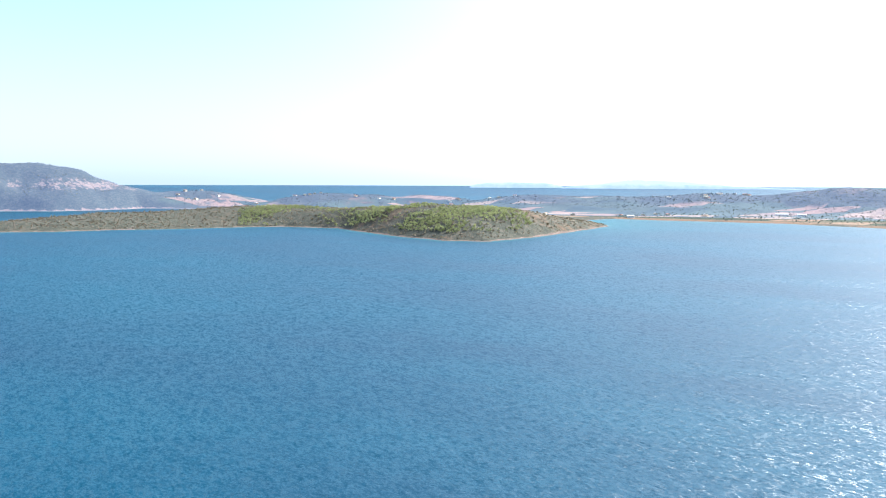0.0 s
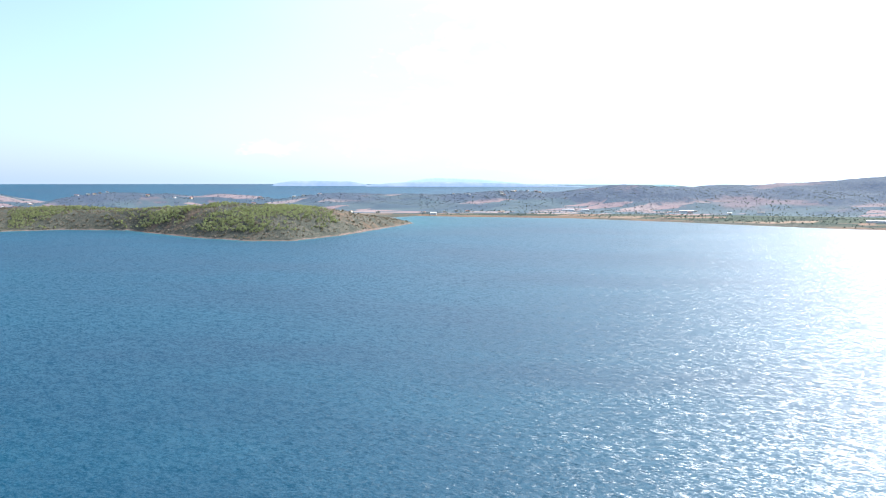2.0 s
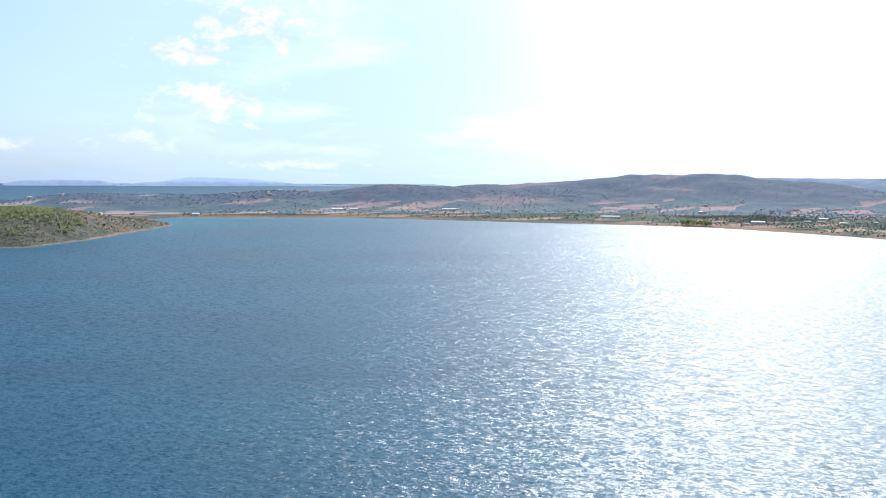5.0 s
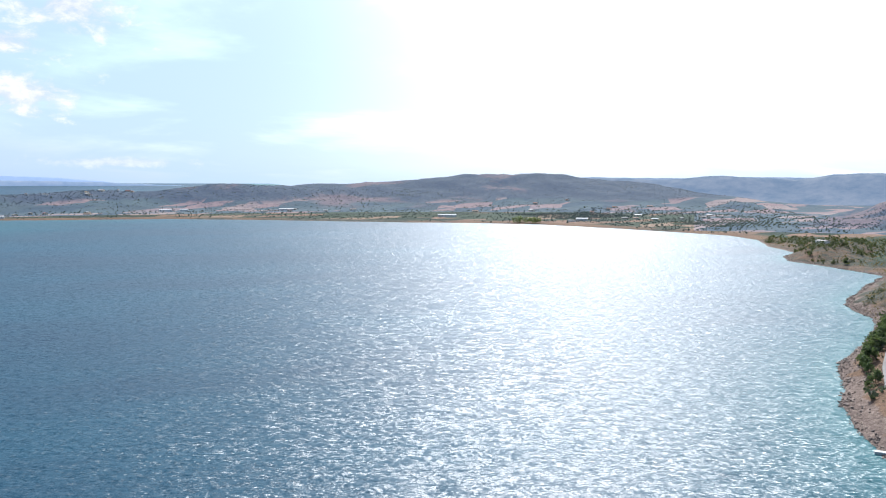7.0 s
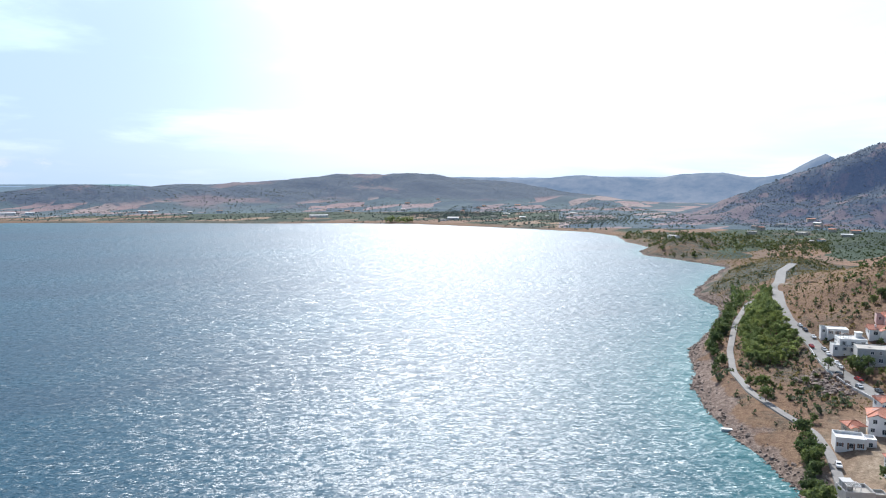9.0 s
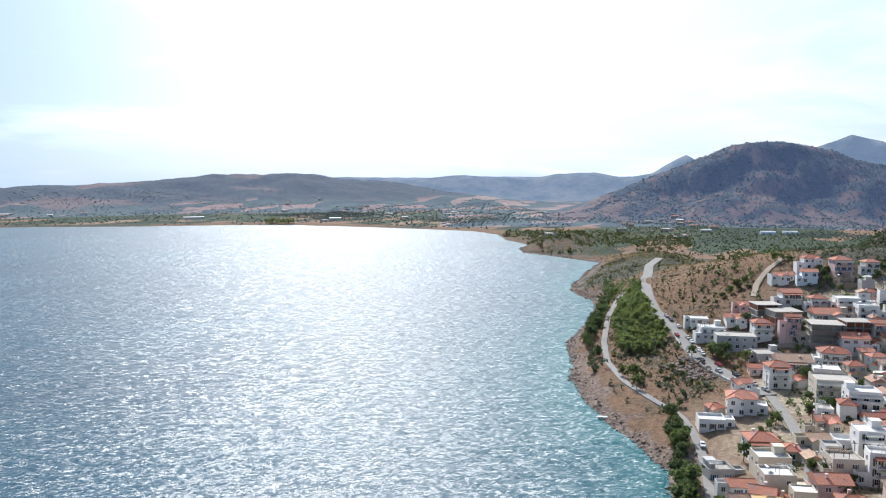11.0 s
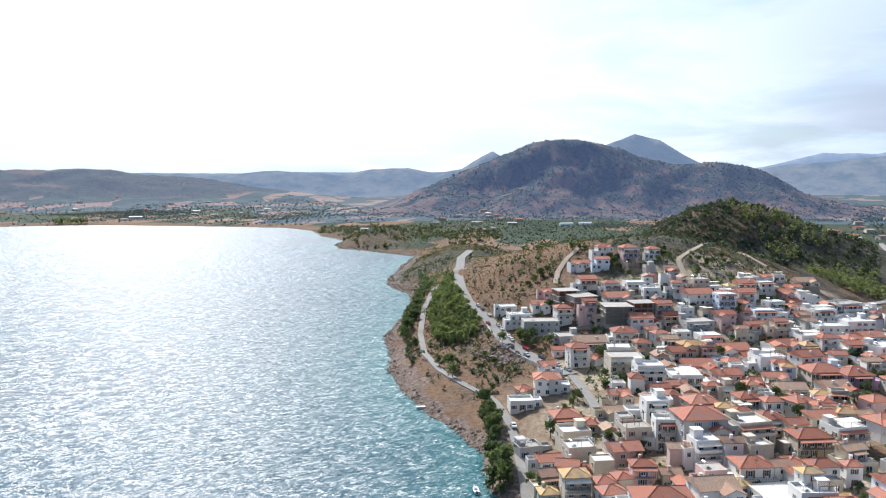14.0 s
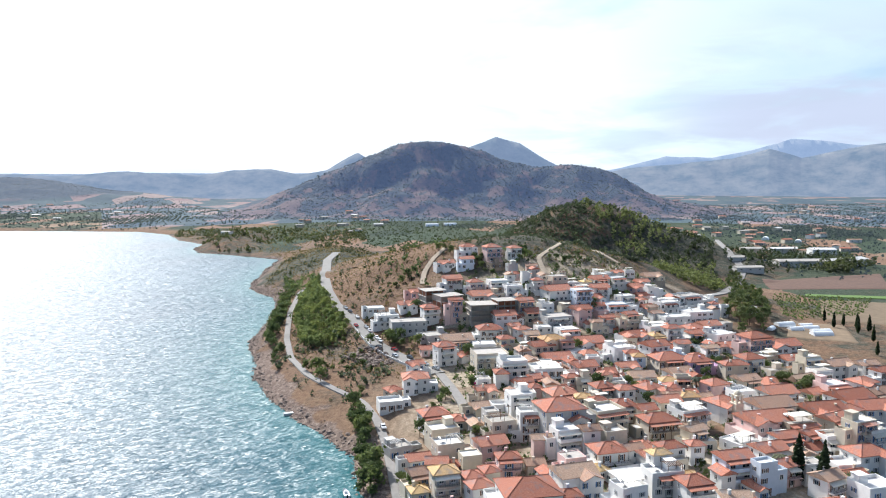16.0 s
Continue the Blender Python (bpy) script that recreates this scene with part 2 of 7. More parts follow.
def fbm(x, y, size, octaves=4, seed=1):
    """Value noise from -1 to 1 with features of the given size in metres."""
    x, y = np.asarray(x, float) / size, np.asarray(y, float) / size
    total, amp, norm = 0.0, 1.0, 0.0
    for o in range(octaves):
        ix, iy = np.floor(x).astype(np.int64), np.floor(y).astype(np.int64)
        fx, fy = x - ix, y - iy
        fx, fy = fx * fx * (3 - 2 * fx), fy * fy * (3 - 2 * fy)
        a, b = lattice(ix, iy, seed + o), lattice(ix + 1, iy, seed + o)
        c, d = lattice(ix, iy + 1, seed + o), lattice(ix + 1, iy + 1, seed + o)
        total = total + amp * ((a * (1 - fx) + b * fx) * (1 - fy) + (c * (1 - fx) + d * fx) * fy)
        norm, amp, x, y = norm + amp, amp * 0.5, x * 2.03 + 7.1, y * 2.03 + 3.7
    return total / norm * 2 - 1


BAY = [(40, -700), (80, -200), (105, -70), (140, -15), (180, 25), (207, 54), (235, 64), (255, 83), (274, 102), (301, 123), (336, 142),
       (403, 170), (452, 182), (503, 193), (546, 213), (592, 250), (643, 266), (739, 289), (808, 308), (843, 371), (869, 435),
       (917, 465), (982, 481), (1040, 548), (1142, 626), (1191, 704), (1192, 800), (1186, 932), (1153, 1139), (1060, 1270),
       (949, 1373), (783, 1583), (572, 1810), (295, 1918), (199, 1977), (120, 1900)]
PENINSULA = [(154, 1642), (48, 1403), (-13, 1276), (-84, 1177), (-149, 1177), (-250, 1262), (-336, 1366), (-406, 1459), (-539, 1493),
             (-624, 1458), (-712, 1385), (-823, 1329), (-898, 1266), (-984, 1235), (-1090, 1240), (-1180, 1330), (-1160, 1480),
             (-1050, 1620), (-960, 1800), (-900, 2050), (-930, 2300), (-1155, 2456), (-1381, 2407)]
NORTH = [(-1423, 2238), (-1504, 2125), (-1662, 2092), (-1900, 1960), (-2500, 2000), (-2700, 2600), (-1900, 2900), (-1500, 2900),
         (-1350, 2800), (-1000, 2950), (-500, 2950), (0, 2850), (400, 2760), (800, 2850), (1300, 3100), (2000, 4800), (4800, 4800), (4800, -4800),
         (0, -4800)]
COAST = np.array(BAY + PENINSULA + NORTH, float)


def to_line(x, y, line, closed=False):
    """Distance to a polyline, and the place along it as a number of corners."""
    best, where = np.full(np.shape(x), 1e18), np.zeros(np.shape(x))
    n = len(line)
    for k in range(n if closed else n - 1):
        (ax, ay), (bx, by) = line[k][:2], line[(k + 1) % n][:2]
        ux, uy = bx - ax, by - ay
        s = np.clip(((x - ax) * ux + (y - ay) * uy) / (ux * ux + uy * uy), 0, 1)
        d = (x - ax - s * ux) ** 2 + (y - ay - s * uy) ** 2
        near = d < best
        best, where = np.where(near, d, best), np.where(near, k + s, where)
    return np.sqrt(best), where


def inland(x, y):
    """Distance from the shore, positive on land."""
    x = x + 5 * fbm(x, y, 45, 3, 5)
    y = y + 5 * fbm(x, y, 45, 3, 9)
    d, _ = to_line(x, y, COAST, True)
    inside = np.zeros(np.shape(x), bool)
    n = len(COAST)
    for k in range(n):
        (ax, ay), (bx, by) = COAST[k], COAST[(k + 1) % n]
        if ay != by:
            inside ^= ((ay > y) != (by > y)) & (x < (bx - ax) * (y - ay) / (by - ay) + ax)
    return np.where(inside, d, -d)


# crests: half width, sharpness, then x, y and height along the crest
RIDGES = []


def ridge(width, sharp, *crest):
    c = np.array(crest, float)
    step = np.hypot(*(c[1:, :2] - c[:-1, :2]).T)
    along = np.concatenate([[0], np.cumsum(step)])
    n = max(2, int(along[-1] / (width * 0.22)))
    at = np.linspace(0, along[-1], n)
    fine = np.stack([np.interp(at, along, c[:, k]) for k in range(3)], 1)
    RIDGES.append((width, sharp, fine, 1 + 0.63 * width * n / along[-1]))


ridge(230, 1.8, (-2065, 2065, 161), (-1810, 2292, 165), (-1737, 2347, 168), (-1637, 2418, 146), (-1586, 2452, 106), (-1534, 2484, 66), (-1438, 2541, 35))
ridge(210, 2.0, (-1004, 1347, 19), (-925, 1497, 25), (-785, 1609, 26), (-683, 1665, 40), (-523, 1680, 40), (-224, 1483, 51), (-59, 1399, 50), (52, 1499, 31), (136, 1614, 4))
ridge(130, 1.8, (-1484, 2550, 49), (-1399, 2597, 49), (-1293, 2651, 66), (-1200, 2695, 49), (-1119, 2729, 33))
ridge(150, 1.8, (-879, 2553, 42), (-803, 2578, 58), (-744, 2595, 62), (-626, 2626, 54), (-524, 2649, 38), (-422, 2667, 50), (-338, 2679, 36))
ridge(190, 1.8, (-107, 2548, 42), (9, 2550, 59), (125, 2547, 51), (275, 2535, 50), (399, 2519, 48), (548, 2491, 66), (673, 2460, 52), (784, 2427, 59), (901, 2385, 65), (1009, 2342, 68), (1130, 2286, 64))
ridge(330, 1.6, (1241, 2510, 63), (1421, 2413, 89), (1558, 2327, 99), (1634, 2274, 105), (1681, 2239, 101), (1770, 2170, 123), (1866, 2087, 134), (1963, 1997, 132), (2064, 1892, 116), (2132, 1815, 110), (2265, 1646, 90))
ridge(150, 1.5, (1771, 686, 14), (1781, 630, 35), (1790, 573, 91), (1806, 519, 100), (1825, 450, 138), (1841, 380, 190), (1856, 325, 206), (1872, 254, 194), (1891, 184, 180), (1900, 126, 158), (1908, 68, 150), (1899, 10, 122), (1889, -45, 146), (1876, -115, 139), (1861, -183, 78))
ridge(118, 1.9, (603, 214, 21), (548, 157, 31), (519, 107, 36), (515, 72, 43), (504, 35, 53), (515, 22, 53))
ridge(88, 1.8, (560, 20, 36), (639, 32, 39), (689, 8, 39), (719, -17, 70), (733, -40, 74), (742, -62, 63), (744, -90, 50), (740, -117, 37), (715, -140, 12))
ridge(70, 2.0, (690, 225, 24), (760, 240, 22), (830, 260, 16))
ridge(55, 2.0, (905, 425, 22), (945, 445, 26), (1000, 455, 24), (1060, 470, 20))


def wild(x, y, s=None):
    x, y = np.asarray(x, float), np.asarray(y, float)
    s = inland(x, y) if s is None else s
    town = np.exp(-((x - 330) ** 2 + (y - 40) ** 2) / 330.0 ** 2)
    shore = (3.0 + 5.5 * town) * (1 - np.exp(-np.maximum(s, 0) / 16)) + np.minimum(np.maximum(s, 0) * 0.012, 5)
    top = np.zeros(np.shape(x))
    for width, sharp, crest, many in RIDGES:
        wob = width * (1 + 0.25 * fbm(x, y, width * 0.6, 3, 21))
        total = np.zeros(np.shape(x))
        for cx, cy, cz in crest:
            total += (cz * np.exp(-(((x - cx) ** 2 + (y - cy) ** 2) / wob ** 2) ** (sharp / 2))) ** 8
        h = (total / many) ** 0.125
        top = np.maximum(top, h) + 0.2 * np.minimum(top, h)
    grow = np.clip(s / 90, 0, 1)
    z = shore + np.maximum(top - 6, 0) * grow * (2 - grow)
    z = z + (0.4 + 0.055 * top) * fbm(x, y, 60, 4, 3) * np.clip(s / 60, 0, 1)
    # gullies and spurs on the distant hills
    z = z + np.clip((np.hypot(x, y) - 1250) / 250, 0, 1) * 0.4 * top * np.clip(1 - top / 190, 0, 1) * fbm(x, y, 240, 4, 91) * grow
    return np.where(s > 0, z, np.maximum(s * 0.12, -6))


# name, width, centre line, surface
ROAD_LINES = (
    ("road", 7.0, [(700, 205), (620, 190), (555, 171), (529, 165), (459, 141), (425, 126), (396, 107), (373, 94), (352, 83), (340, 71), (321, 56), (309, 45)], "a", "pale grey asphalt road winding above the shore"),
    ("street", 3.8, [(309, 45), (289, 37), (275, 32), (255, 26), (235, 22), (205, 19)], "a", "narrow concrete street between the houses"),
    ("lower_road", 3.1, [(520, 168), (503, 175), (440, 160), (379, 140), (341, 124), (310, 105), (290, 87), (275, 71), (257, 61), (237, 53), (214, 46), (190, 38)], "a", "narrow grey road along the shore trees"),
    ("track", 3.2, [(429, 73), (447, 75), (463, 72), (480, 66)], "t", "pale dirt track up the orange slope"),
    ("branch_track", 4.0, [(545, 168), (520, 150), (505, 135)], "t", "pale dirt track leaving the road"),
    ("summit_path", 3.2, [(430, -3), (448, 1), (467, 5), (487, -3), (538, -13), (612, -20), (650, -22)], "t", "pale path climbing to the wooded summit"),
    ("slope_path", 2.2, [(603, -24), (540, -32), (508, -36), (490, -49)], "t", "pale path crossing the bare slope"),
    ("valley_road", 6.0, [(454, -84), (510, -118), (600, -150), (660, -170), (760, -180), (1047, -232)], "a", "pale road leaving the town for the valley"),
)
ROAD_Z = [wild(np.array([p[0] for p in r[2]], float), np.array([p[1] for p in r[2]], float)) for r in ROAD_LINES]


def land(x, y, s=None):
    """The height of the ground, levelled along the roads."""
    z = wild(x, y, s)
    for (_, width, line, *_), zs in zip(ROAD_LINES, ROAD_Z):
        d, k = to_line(x, y, line)
        i = np.minimum(k.astype(int), len(line) - 2)
        level = zs[i] + (zs[i + 1] - zs[i]) * (k - i)
        w = np.clip((width * 0.5 + 7 - d) / 6, 0, 1)
        z = z + (level - z) * w * w * (3 - 2 * w)
    return z


def height(x, y):
    return float(land(np.array([x]), np.array([y]))[0])


def mesh_of(name, verts, faces, material=None, smooth=False):
    me = bpy.data.meshes.new(name)
    verts, faces = np.asarray(verts, np.float32), np.asarray(faces, np.int32)
    k = faces.shape[1]
    me.vertices.add(len(verts))
    me.vertices.foreach_set("co", verts.ravel())
    me.loops.add(faces.size)
    me.loops.foreach_set("vertex_index", faces.ravel())
    me.polygons.add(len(faces))
    me.polygons.foreach_set("loop_start", np.arange(0, faces.size, k, dtype=np.int32))
    me.polygons.foreach_set("use_smooth", np.full(len(faces), smooth))
    me.update(calc_edges=True)
    if material:
        me.materials.append(material)
    return me


def sheet(name, azimuths, radii, material, level, wanted=None, paint=None, whole=False):
    """A ring-shaped sheet of quads, finer near the middle, whose heights come from level(x, y)."""
    a, r = np.meshgrid(np.radians(azimuths), radii, indexing="ij")
    x, y = r * np.sin(a), r * np.cos(a)
    z = level(x, y)
    na, nr = x.shape
    i, j = np.meshgrid(np.arange(na - 1), np.arange(nr - 1), indexing="ij")
    q = np.stack([i * nr + j, i * nr + j + 1, (i + 1) * nr + j + 1, (i + 1) * nr + j], -1).reshape(-1, 4)[:, ::-1]
    x, y, z = x.ravel(), y.ravel(), z.ravel()
    if wanted is not None:
        w = wanted(x, y, z)[q]
        q = q[w.all(1) if whole else w.any(1)]
        used = np.unique(q)
        back = np.zeros(len(x), np.int64)
        back[used] = np.arange(len(used))
        q, x, y, z = back[q], x[used], y[used], z[used]
    me = mesh_of(name, np.stack([x, y, z], 1), q, material, True)
    if paint:
        for key, values in paint(x, y, z).items():
            at = me.attributes.new(key, "FLOAT_COLOR", "POINT")
            at.data.foreach_set("color", np.asarray(values, np.float32).ravel())
    return new(name, me)


def sea_level(x, y):
    r = np.hypot(x, y)
    open_sea = np.clip((31 - np.degrees(np.arctan2(x, np.maximum(y, 1)))) / 6, 0, 1) * (y > 0)
    return open_sea * 72 * np.clip((r - 2900) / 1950, 0, 1) ** 1.3


FRONT = np.arange(-46, 126, 0.2)
ROUND = np.concatenate([np.arange(126, 314.1, 4.0)])
AROUND = np.concatenate([FRONT, ROUND])
RINGS = 130 * np.exp(np.arange(0, 5.62 * 100) * 0.01 * math.log(3900 / 130) / 5.62)


def inside_town(x, y):
    """1 in the built-up streets, 0 outside, with a ragged edge."""
    d, _ = to_line(x, y, [(215, -30), (300, -10), (400, -20), (430, -40)])
    e, _ = to_line(x, y, [(215, 20), (300, 20), (390, 50)])
    n = 12 * fbm(x, y, 30, 3, 41)
    return np.maximum(np.clip((66 + n - d) / 10, 0, 1), np.clip((20 + n - e) / 10, 0, 1)) * np.clip((fbm(x, y, 16, 3, 43) + 0.45) * 3, 0, 1)


def wooded(x, y, z):
    """How far scrub covers the distant slopes; the lower ones have bare clearings."""
    return 0.34 + 0.25 * (x < 450) + 1.0 * fbm(x, y, 210, 5, 31) + np.clip((z - 12) / 70, 0, 0.5)


def hill_cover(x, y, z):
    """Scrub on the big hill: thin on its reddish foot, thick on top."""
    return np.clip(0.34 + 0.3 * fbm(x, y, 130, 3, 37) + 0.75 * fbm(x, y, 26, 3, 39) + np.clip((z - 15) / 200, 0, 0.3), 0, 1)


def ground_paint(x, y, z):
    s = inland(x, y)
    e = 6.0
    slope = np.hypot(wild(x + e, y, s) - wild(x, y, s), wild(x, y + e, s) - wild(x, y, s)) / e
    n = fbm(x, y, 140, 4, 31)
    r = np.hypot(x, y)
    scrub = np.clip(0.5 + 0.3 * n + np.clip((z - 10) / 60, 0, 0.35), 0, 1)
    scrub = np.where(r > 1300, np.clip(wooded(x, y, z), 0, 1), scrub)
    # the dark heath of the peninsula and of the big hill
    pen = (y > 1100) & (y < 2000) & (x < 200)
    scrub = np.where(pen, 0.62 + 0.4 * n, scrub)
    hill = (x > 1450) & (r < 2400) & (y < 760)
    scrub = np.where(hill, hill_cover(x, y, z), scrub)
    # low scrub over the near side of the summit
    scrub = np.where((x > 575) & (x < 850) & (y > -80) & (y < 70), 0.62 + 0.3 * n, scrub)
    town_hill = np.exp(-(((x - 470) / 230) ** 2 + ((y - 90) / 200) ** 2))
    orange = np.exp(-(((x - 480) / 75) ** 2 + ((y - 95) / 45) ** 2))
    scrub = np.where((town_hill > 0.3) & (x < 575), 0.42 + 0.4 * n - 0.3 * orange, scrub)
    far = (r > 1300) & ~hill
    reach = np.where(far, 34 + 34 * fbm(x, y, 330, 3, 57), 16)
    farm = np.clip((reach - z) / 8, 0, 1) * np.clip((s - 25) / 30, 0, 1) * np.clip((np.where(far, 0.4, 0.16) - slope) / 0.06, 0, 1) * np.clip((r - 480) / 80, 0, 1)
    farm = np.where(pen | (x < -1350), 0, farm)
    near = np.clip((1000 - r) / 300, 0, 1)
    rock = np.clip(1.2 - s / (4 + 9 * near) + 0.7 * fbm(x, y, 14, 3, 77), 0, 1)
    scrub = np.where((x < -1350) & (y > 1900), 1.0, scrub)
    rock = np.where((x < -1350) & (y > 1900), np.maximum(rock, np.clip(np.exp(-((z - 84) / 30) ** 2) * (0.5 + 0.3 * fbm(x, y, 60, 3, 8)), 0, 1)), rock)
    paved = inside_town(x, y)
    straw = np.exp(-((x - 268) / 42) ** 2 - ((y - 36) / 24) ** 2) + 0.6 * np.exp(-((x - 425) / 18) ** 2 - ((y - 35) / 26) ** 2)
    paved = np.maximum(paved, np.clip(straw * (0.75 + 0.6 * fbm(x, y, 18, 3, 47)), 0, 0.8))
    return {"cover": np.stack([scrub, farm * (1 - paved), rock * (1 - paved), paved], 1)}


def distant(x, y):
    return np.hypot(x, y) > np.where(np.degrees(np.arctan2(x, y)) > 57, 1450, 2050)


ground = sheet("ground", AROUND, RINGS, GROUND, land, lambda x, y, z: (z > -5.9) & ~distant(x, y), ground_paint)
# distant part of the ground, in the material with haze emission
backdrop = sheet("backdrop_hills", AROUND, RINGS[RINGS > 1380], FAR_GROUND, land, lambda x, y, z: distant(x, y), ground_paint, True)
tagged(backdrop, "hazy scrub hills and plains in the distance", "hills", kind="structure")
tagged(ground, "dry scrub hillsides, farm plots and rocky shore", "ground", kind="structure")


def water_paint(x, y, z):
    s = -inland(x, y)
    near = np.exp(-((x - 330) ** 2 + (y - 150) ** 2) / 420.0 ** 2)
    w = np.exp(-np.maximum(s, 0) / (11 + 24 * near)) * 0.75
    beach = np.exp(-((x - 250) ** 2 + (y - 1800) ** 2) / 420.0 ** 2)
    w = np.maximum(w, beach * 0.6 * np.exp(-np.maximum(s, 0) / 160))
    return {"shallow": np.stack([w, w, w, np.ones_like(w)], 1)}


water = sheet("water", np.concatenate([np.arange(-46, 126, 0.6), np.arange(126, 314.1, 4.0)]),
              np.concatenate([[0.5, 60], 130 * np.exp(np.arange(0, 181) / 180 * math.log(4880 / 130))]), WATER, sea_level, None, water_paint)
tagged(water, "blue rippled sea turning turquoise along the shore", "sea", kind="structure")

# ---- far ranges ----


def far_range(name, label, dist, depth, colours, glow, *crest):
    """A chain of mountains along an arc; crest: azimuth and height pairs."""
    az = np.arange(crest[0][0], crest[-1][0], 0.08)
    z = np.interp(az, [c[0] for c in crest], [c[1] for c in crest])
    z = z + dist / 1100 * fbm(np.radians(az) * dist, az * 0, 90, 4, 61)
    prof = np.array([-1.0, -0.75, -0.5, -0.3, -0.15, 0.0, 0.2, 0.6, 1.0])
    rise = np.array([0.0, 0.16, 0.42, 0.66, 0.86, 1.0, 0.85, 0.4, 0.0])
    a, p = np.meshgrid(np.radians(az), prof, indexing="ij")
    r = dist + p * depth * (1 + 0.0 * a)
    spur = fbm(a * dist, r * 0.8, 160, 4, 51)
    r = r + spur * depth * 0.25 * (1 - np.abs(p))
    base = -5.0
    zz = base + (z[:, None] - base) * np.clip(rise[None] + 0.22 * spur * (np.abs(p) > 0.05) * (1 - np.abs(p)), 0, 1.0)
    na, nr = a.shape
    i, j = np.meshgrid(np.arange(na - 1), np.arange(nr - 1), indexing="ij")
    q = np.stack([i * nr + j, i * nr + j + 1, (i + 1) * nr + j + 1, (i + 1) * nr + j], -1).reshape(-1, 4)[:, ::-1]
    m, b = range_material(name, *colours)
    # haze as emission of the slope itself, mostly stronger on farther ranges
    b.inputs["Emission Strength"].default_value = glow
    me = mesh_of(name, np.stack([r * np.sin(a), r * np.cos(a), zz], -1).reshape(-1, 3), q, m, True)
    return tagged(new(name, me), label, "mountain range", kind="structure")


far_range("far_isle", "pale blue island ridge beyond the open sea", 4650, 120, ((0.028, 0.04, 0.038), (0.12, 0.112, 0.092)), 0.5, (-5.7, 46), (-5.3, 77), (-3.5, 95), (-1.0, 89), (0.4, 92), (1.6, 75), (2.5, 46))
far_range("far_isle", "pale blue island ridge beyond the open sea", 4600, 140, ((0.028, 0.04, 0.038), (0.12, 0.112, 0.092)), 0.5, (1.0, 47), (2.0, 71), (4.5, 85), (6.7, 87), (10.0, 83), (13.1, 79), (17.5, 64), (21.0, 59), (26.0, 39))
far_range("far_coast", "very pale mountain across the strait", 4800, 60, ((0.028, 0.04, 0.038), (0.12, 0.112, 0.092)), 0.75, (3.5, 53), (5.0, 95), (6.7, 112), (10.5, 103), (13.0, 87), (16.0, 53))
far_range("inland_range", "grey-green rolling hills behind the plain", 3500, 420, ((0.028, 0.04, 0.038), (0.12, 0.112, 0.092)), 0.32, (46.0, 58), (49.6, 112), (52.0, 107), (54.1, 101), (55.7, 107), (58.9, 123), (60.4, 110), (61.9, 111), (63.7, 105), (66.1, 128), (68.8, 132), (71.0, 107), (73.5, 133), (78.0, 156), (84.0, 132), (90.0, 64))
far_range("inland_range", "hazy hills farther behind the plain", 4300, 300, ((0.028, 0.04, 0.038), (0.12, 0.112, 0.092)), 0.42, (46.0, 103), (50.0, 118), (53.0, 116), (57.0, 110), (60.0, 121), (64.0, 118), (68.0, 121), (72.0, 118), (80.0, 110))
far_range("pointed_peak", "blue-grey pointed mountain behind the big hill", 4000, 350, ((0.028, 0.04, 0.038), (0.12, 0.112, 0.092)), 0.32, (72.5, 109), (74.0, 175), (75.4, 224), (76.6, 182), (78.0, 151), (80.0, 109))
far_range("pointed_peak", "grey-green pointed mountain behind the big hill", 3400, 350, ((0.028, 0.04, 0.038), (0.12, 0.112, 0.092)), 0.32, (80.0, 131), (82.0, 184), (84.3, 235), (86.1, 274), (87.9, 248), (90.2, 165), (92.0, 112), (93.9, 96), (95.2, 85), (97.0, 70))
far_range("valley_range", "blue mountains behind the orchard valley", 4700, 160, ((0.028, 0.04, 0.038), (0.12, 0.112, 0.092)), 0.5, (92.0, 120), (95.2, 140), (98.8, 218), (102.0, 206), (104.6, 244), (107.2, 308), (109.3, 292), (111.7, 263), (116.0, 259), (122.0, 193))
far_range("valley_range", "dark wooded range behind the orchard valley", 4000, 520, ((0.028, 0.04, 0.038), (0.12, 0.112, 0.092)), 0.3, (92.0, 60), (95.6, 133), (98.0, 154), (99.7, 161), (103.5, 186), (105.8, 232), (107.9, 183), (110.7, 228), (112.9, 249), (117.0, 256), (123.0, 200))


# ---- helpers for things ----


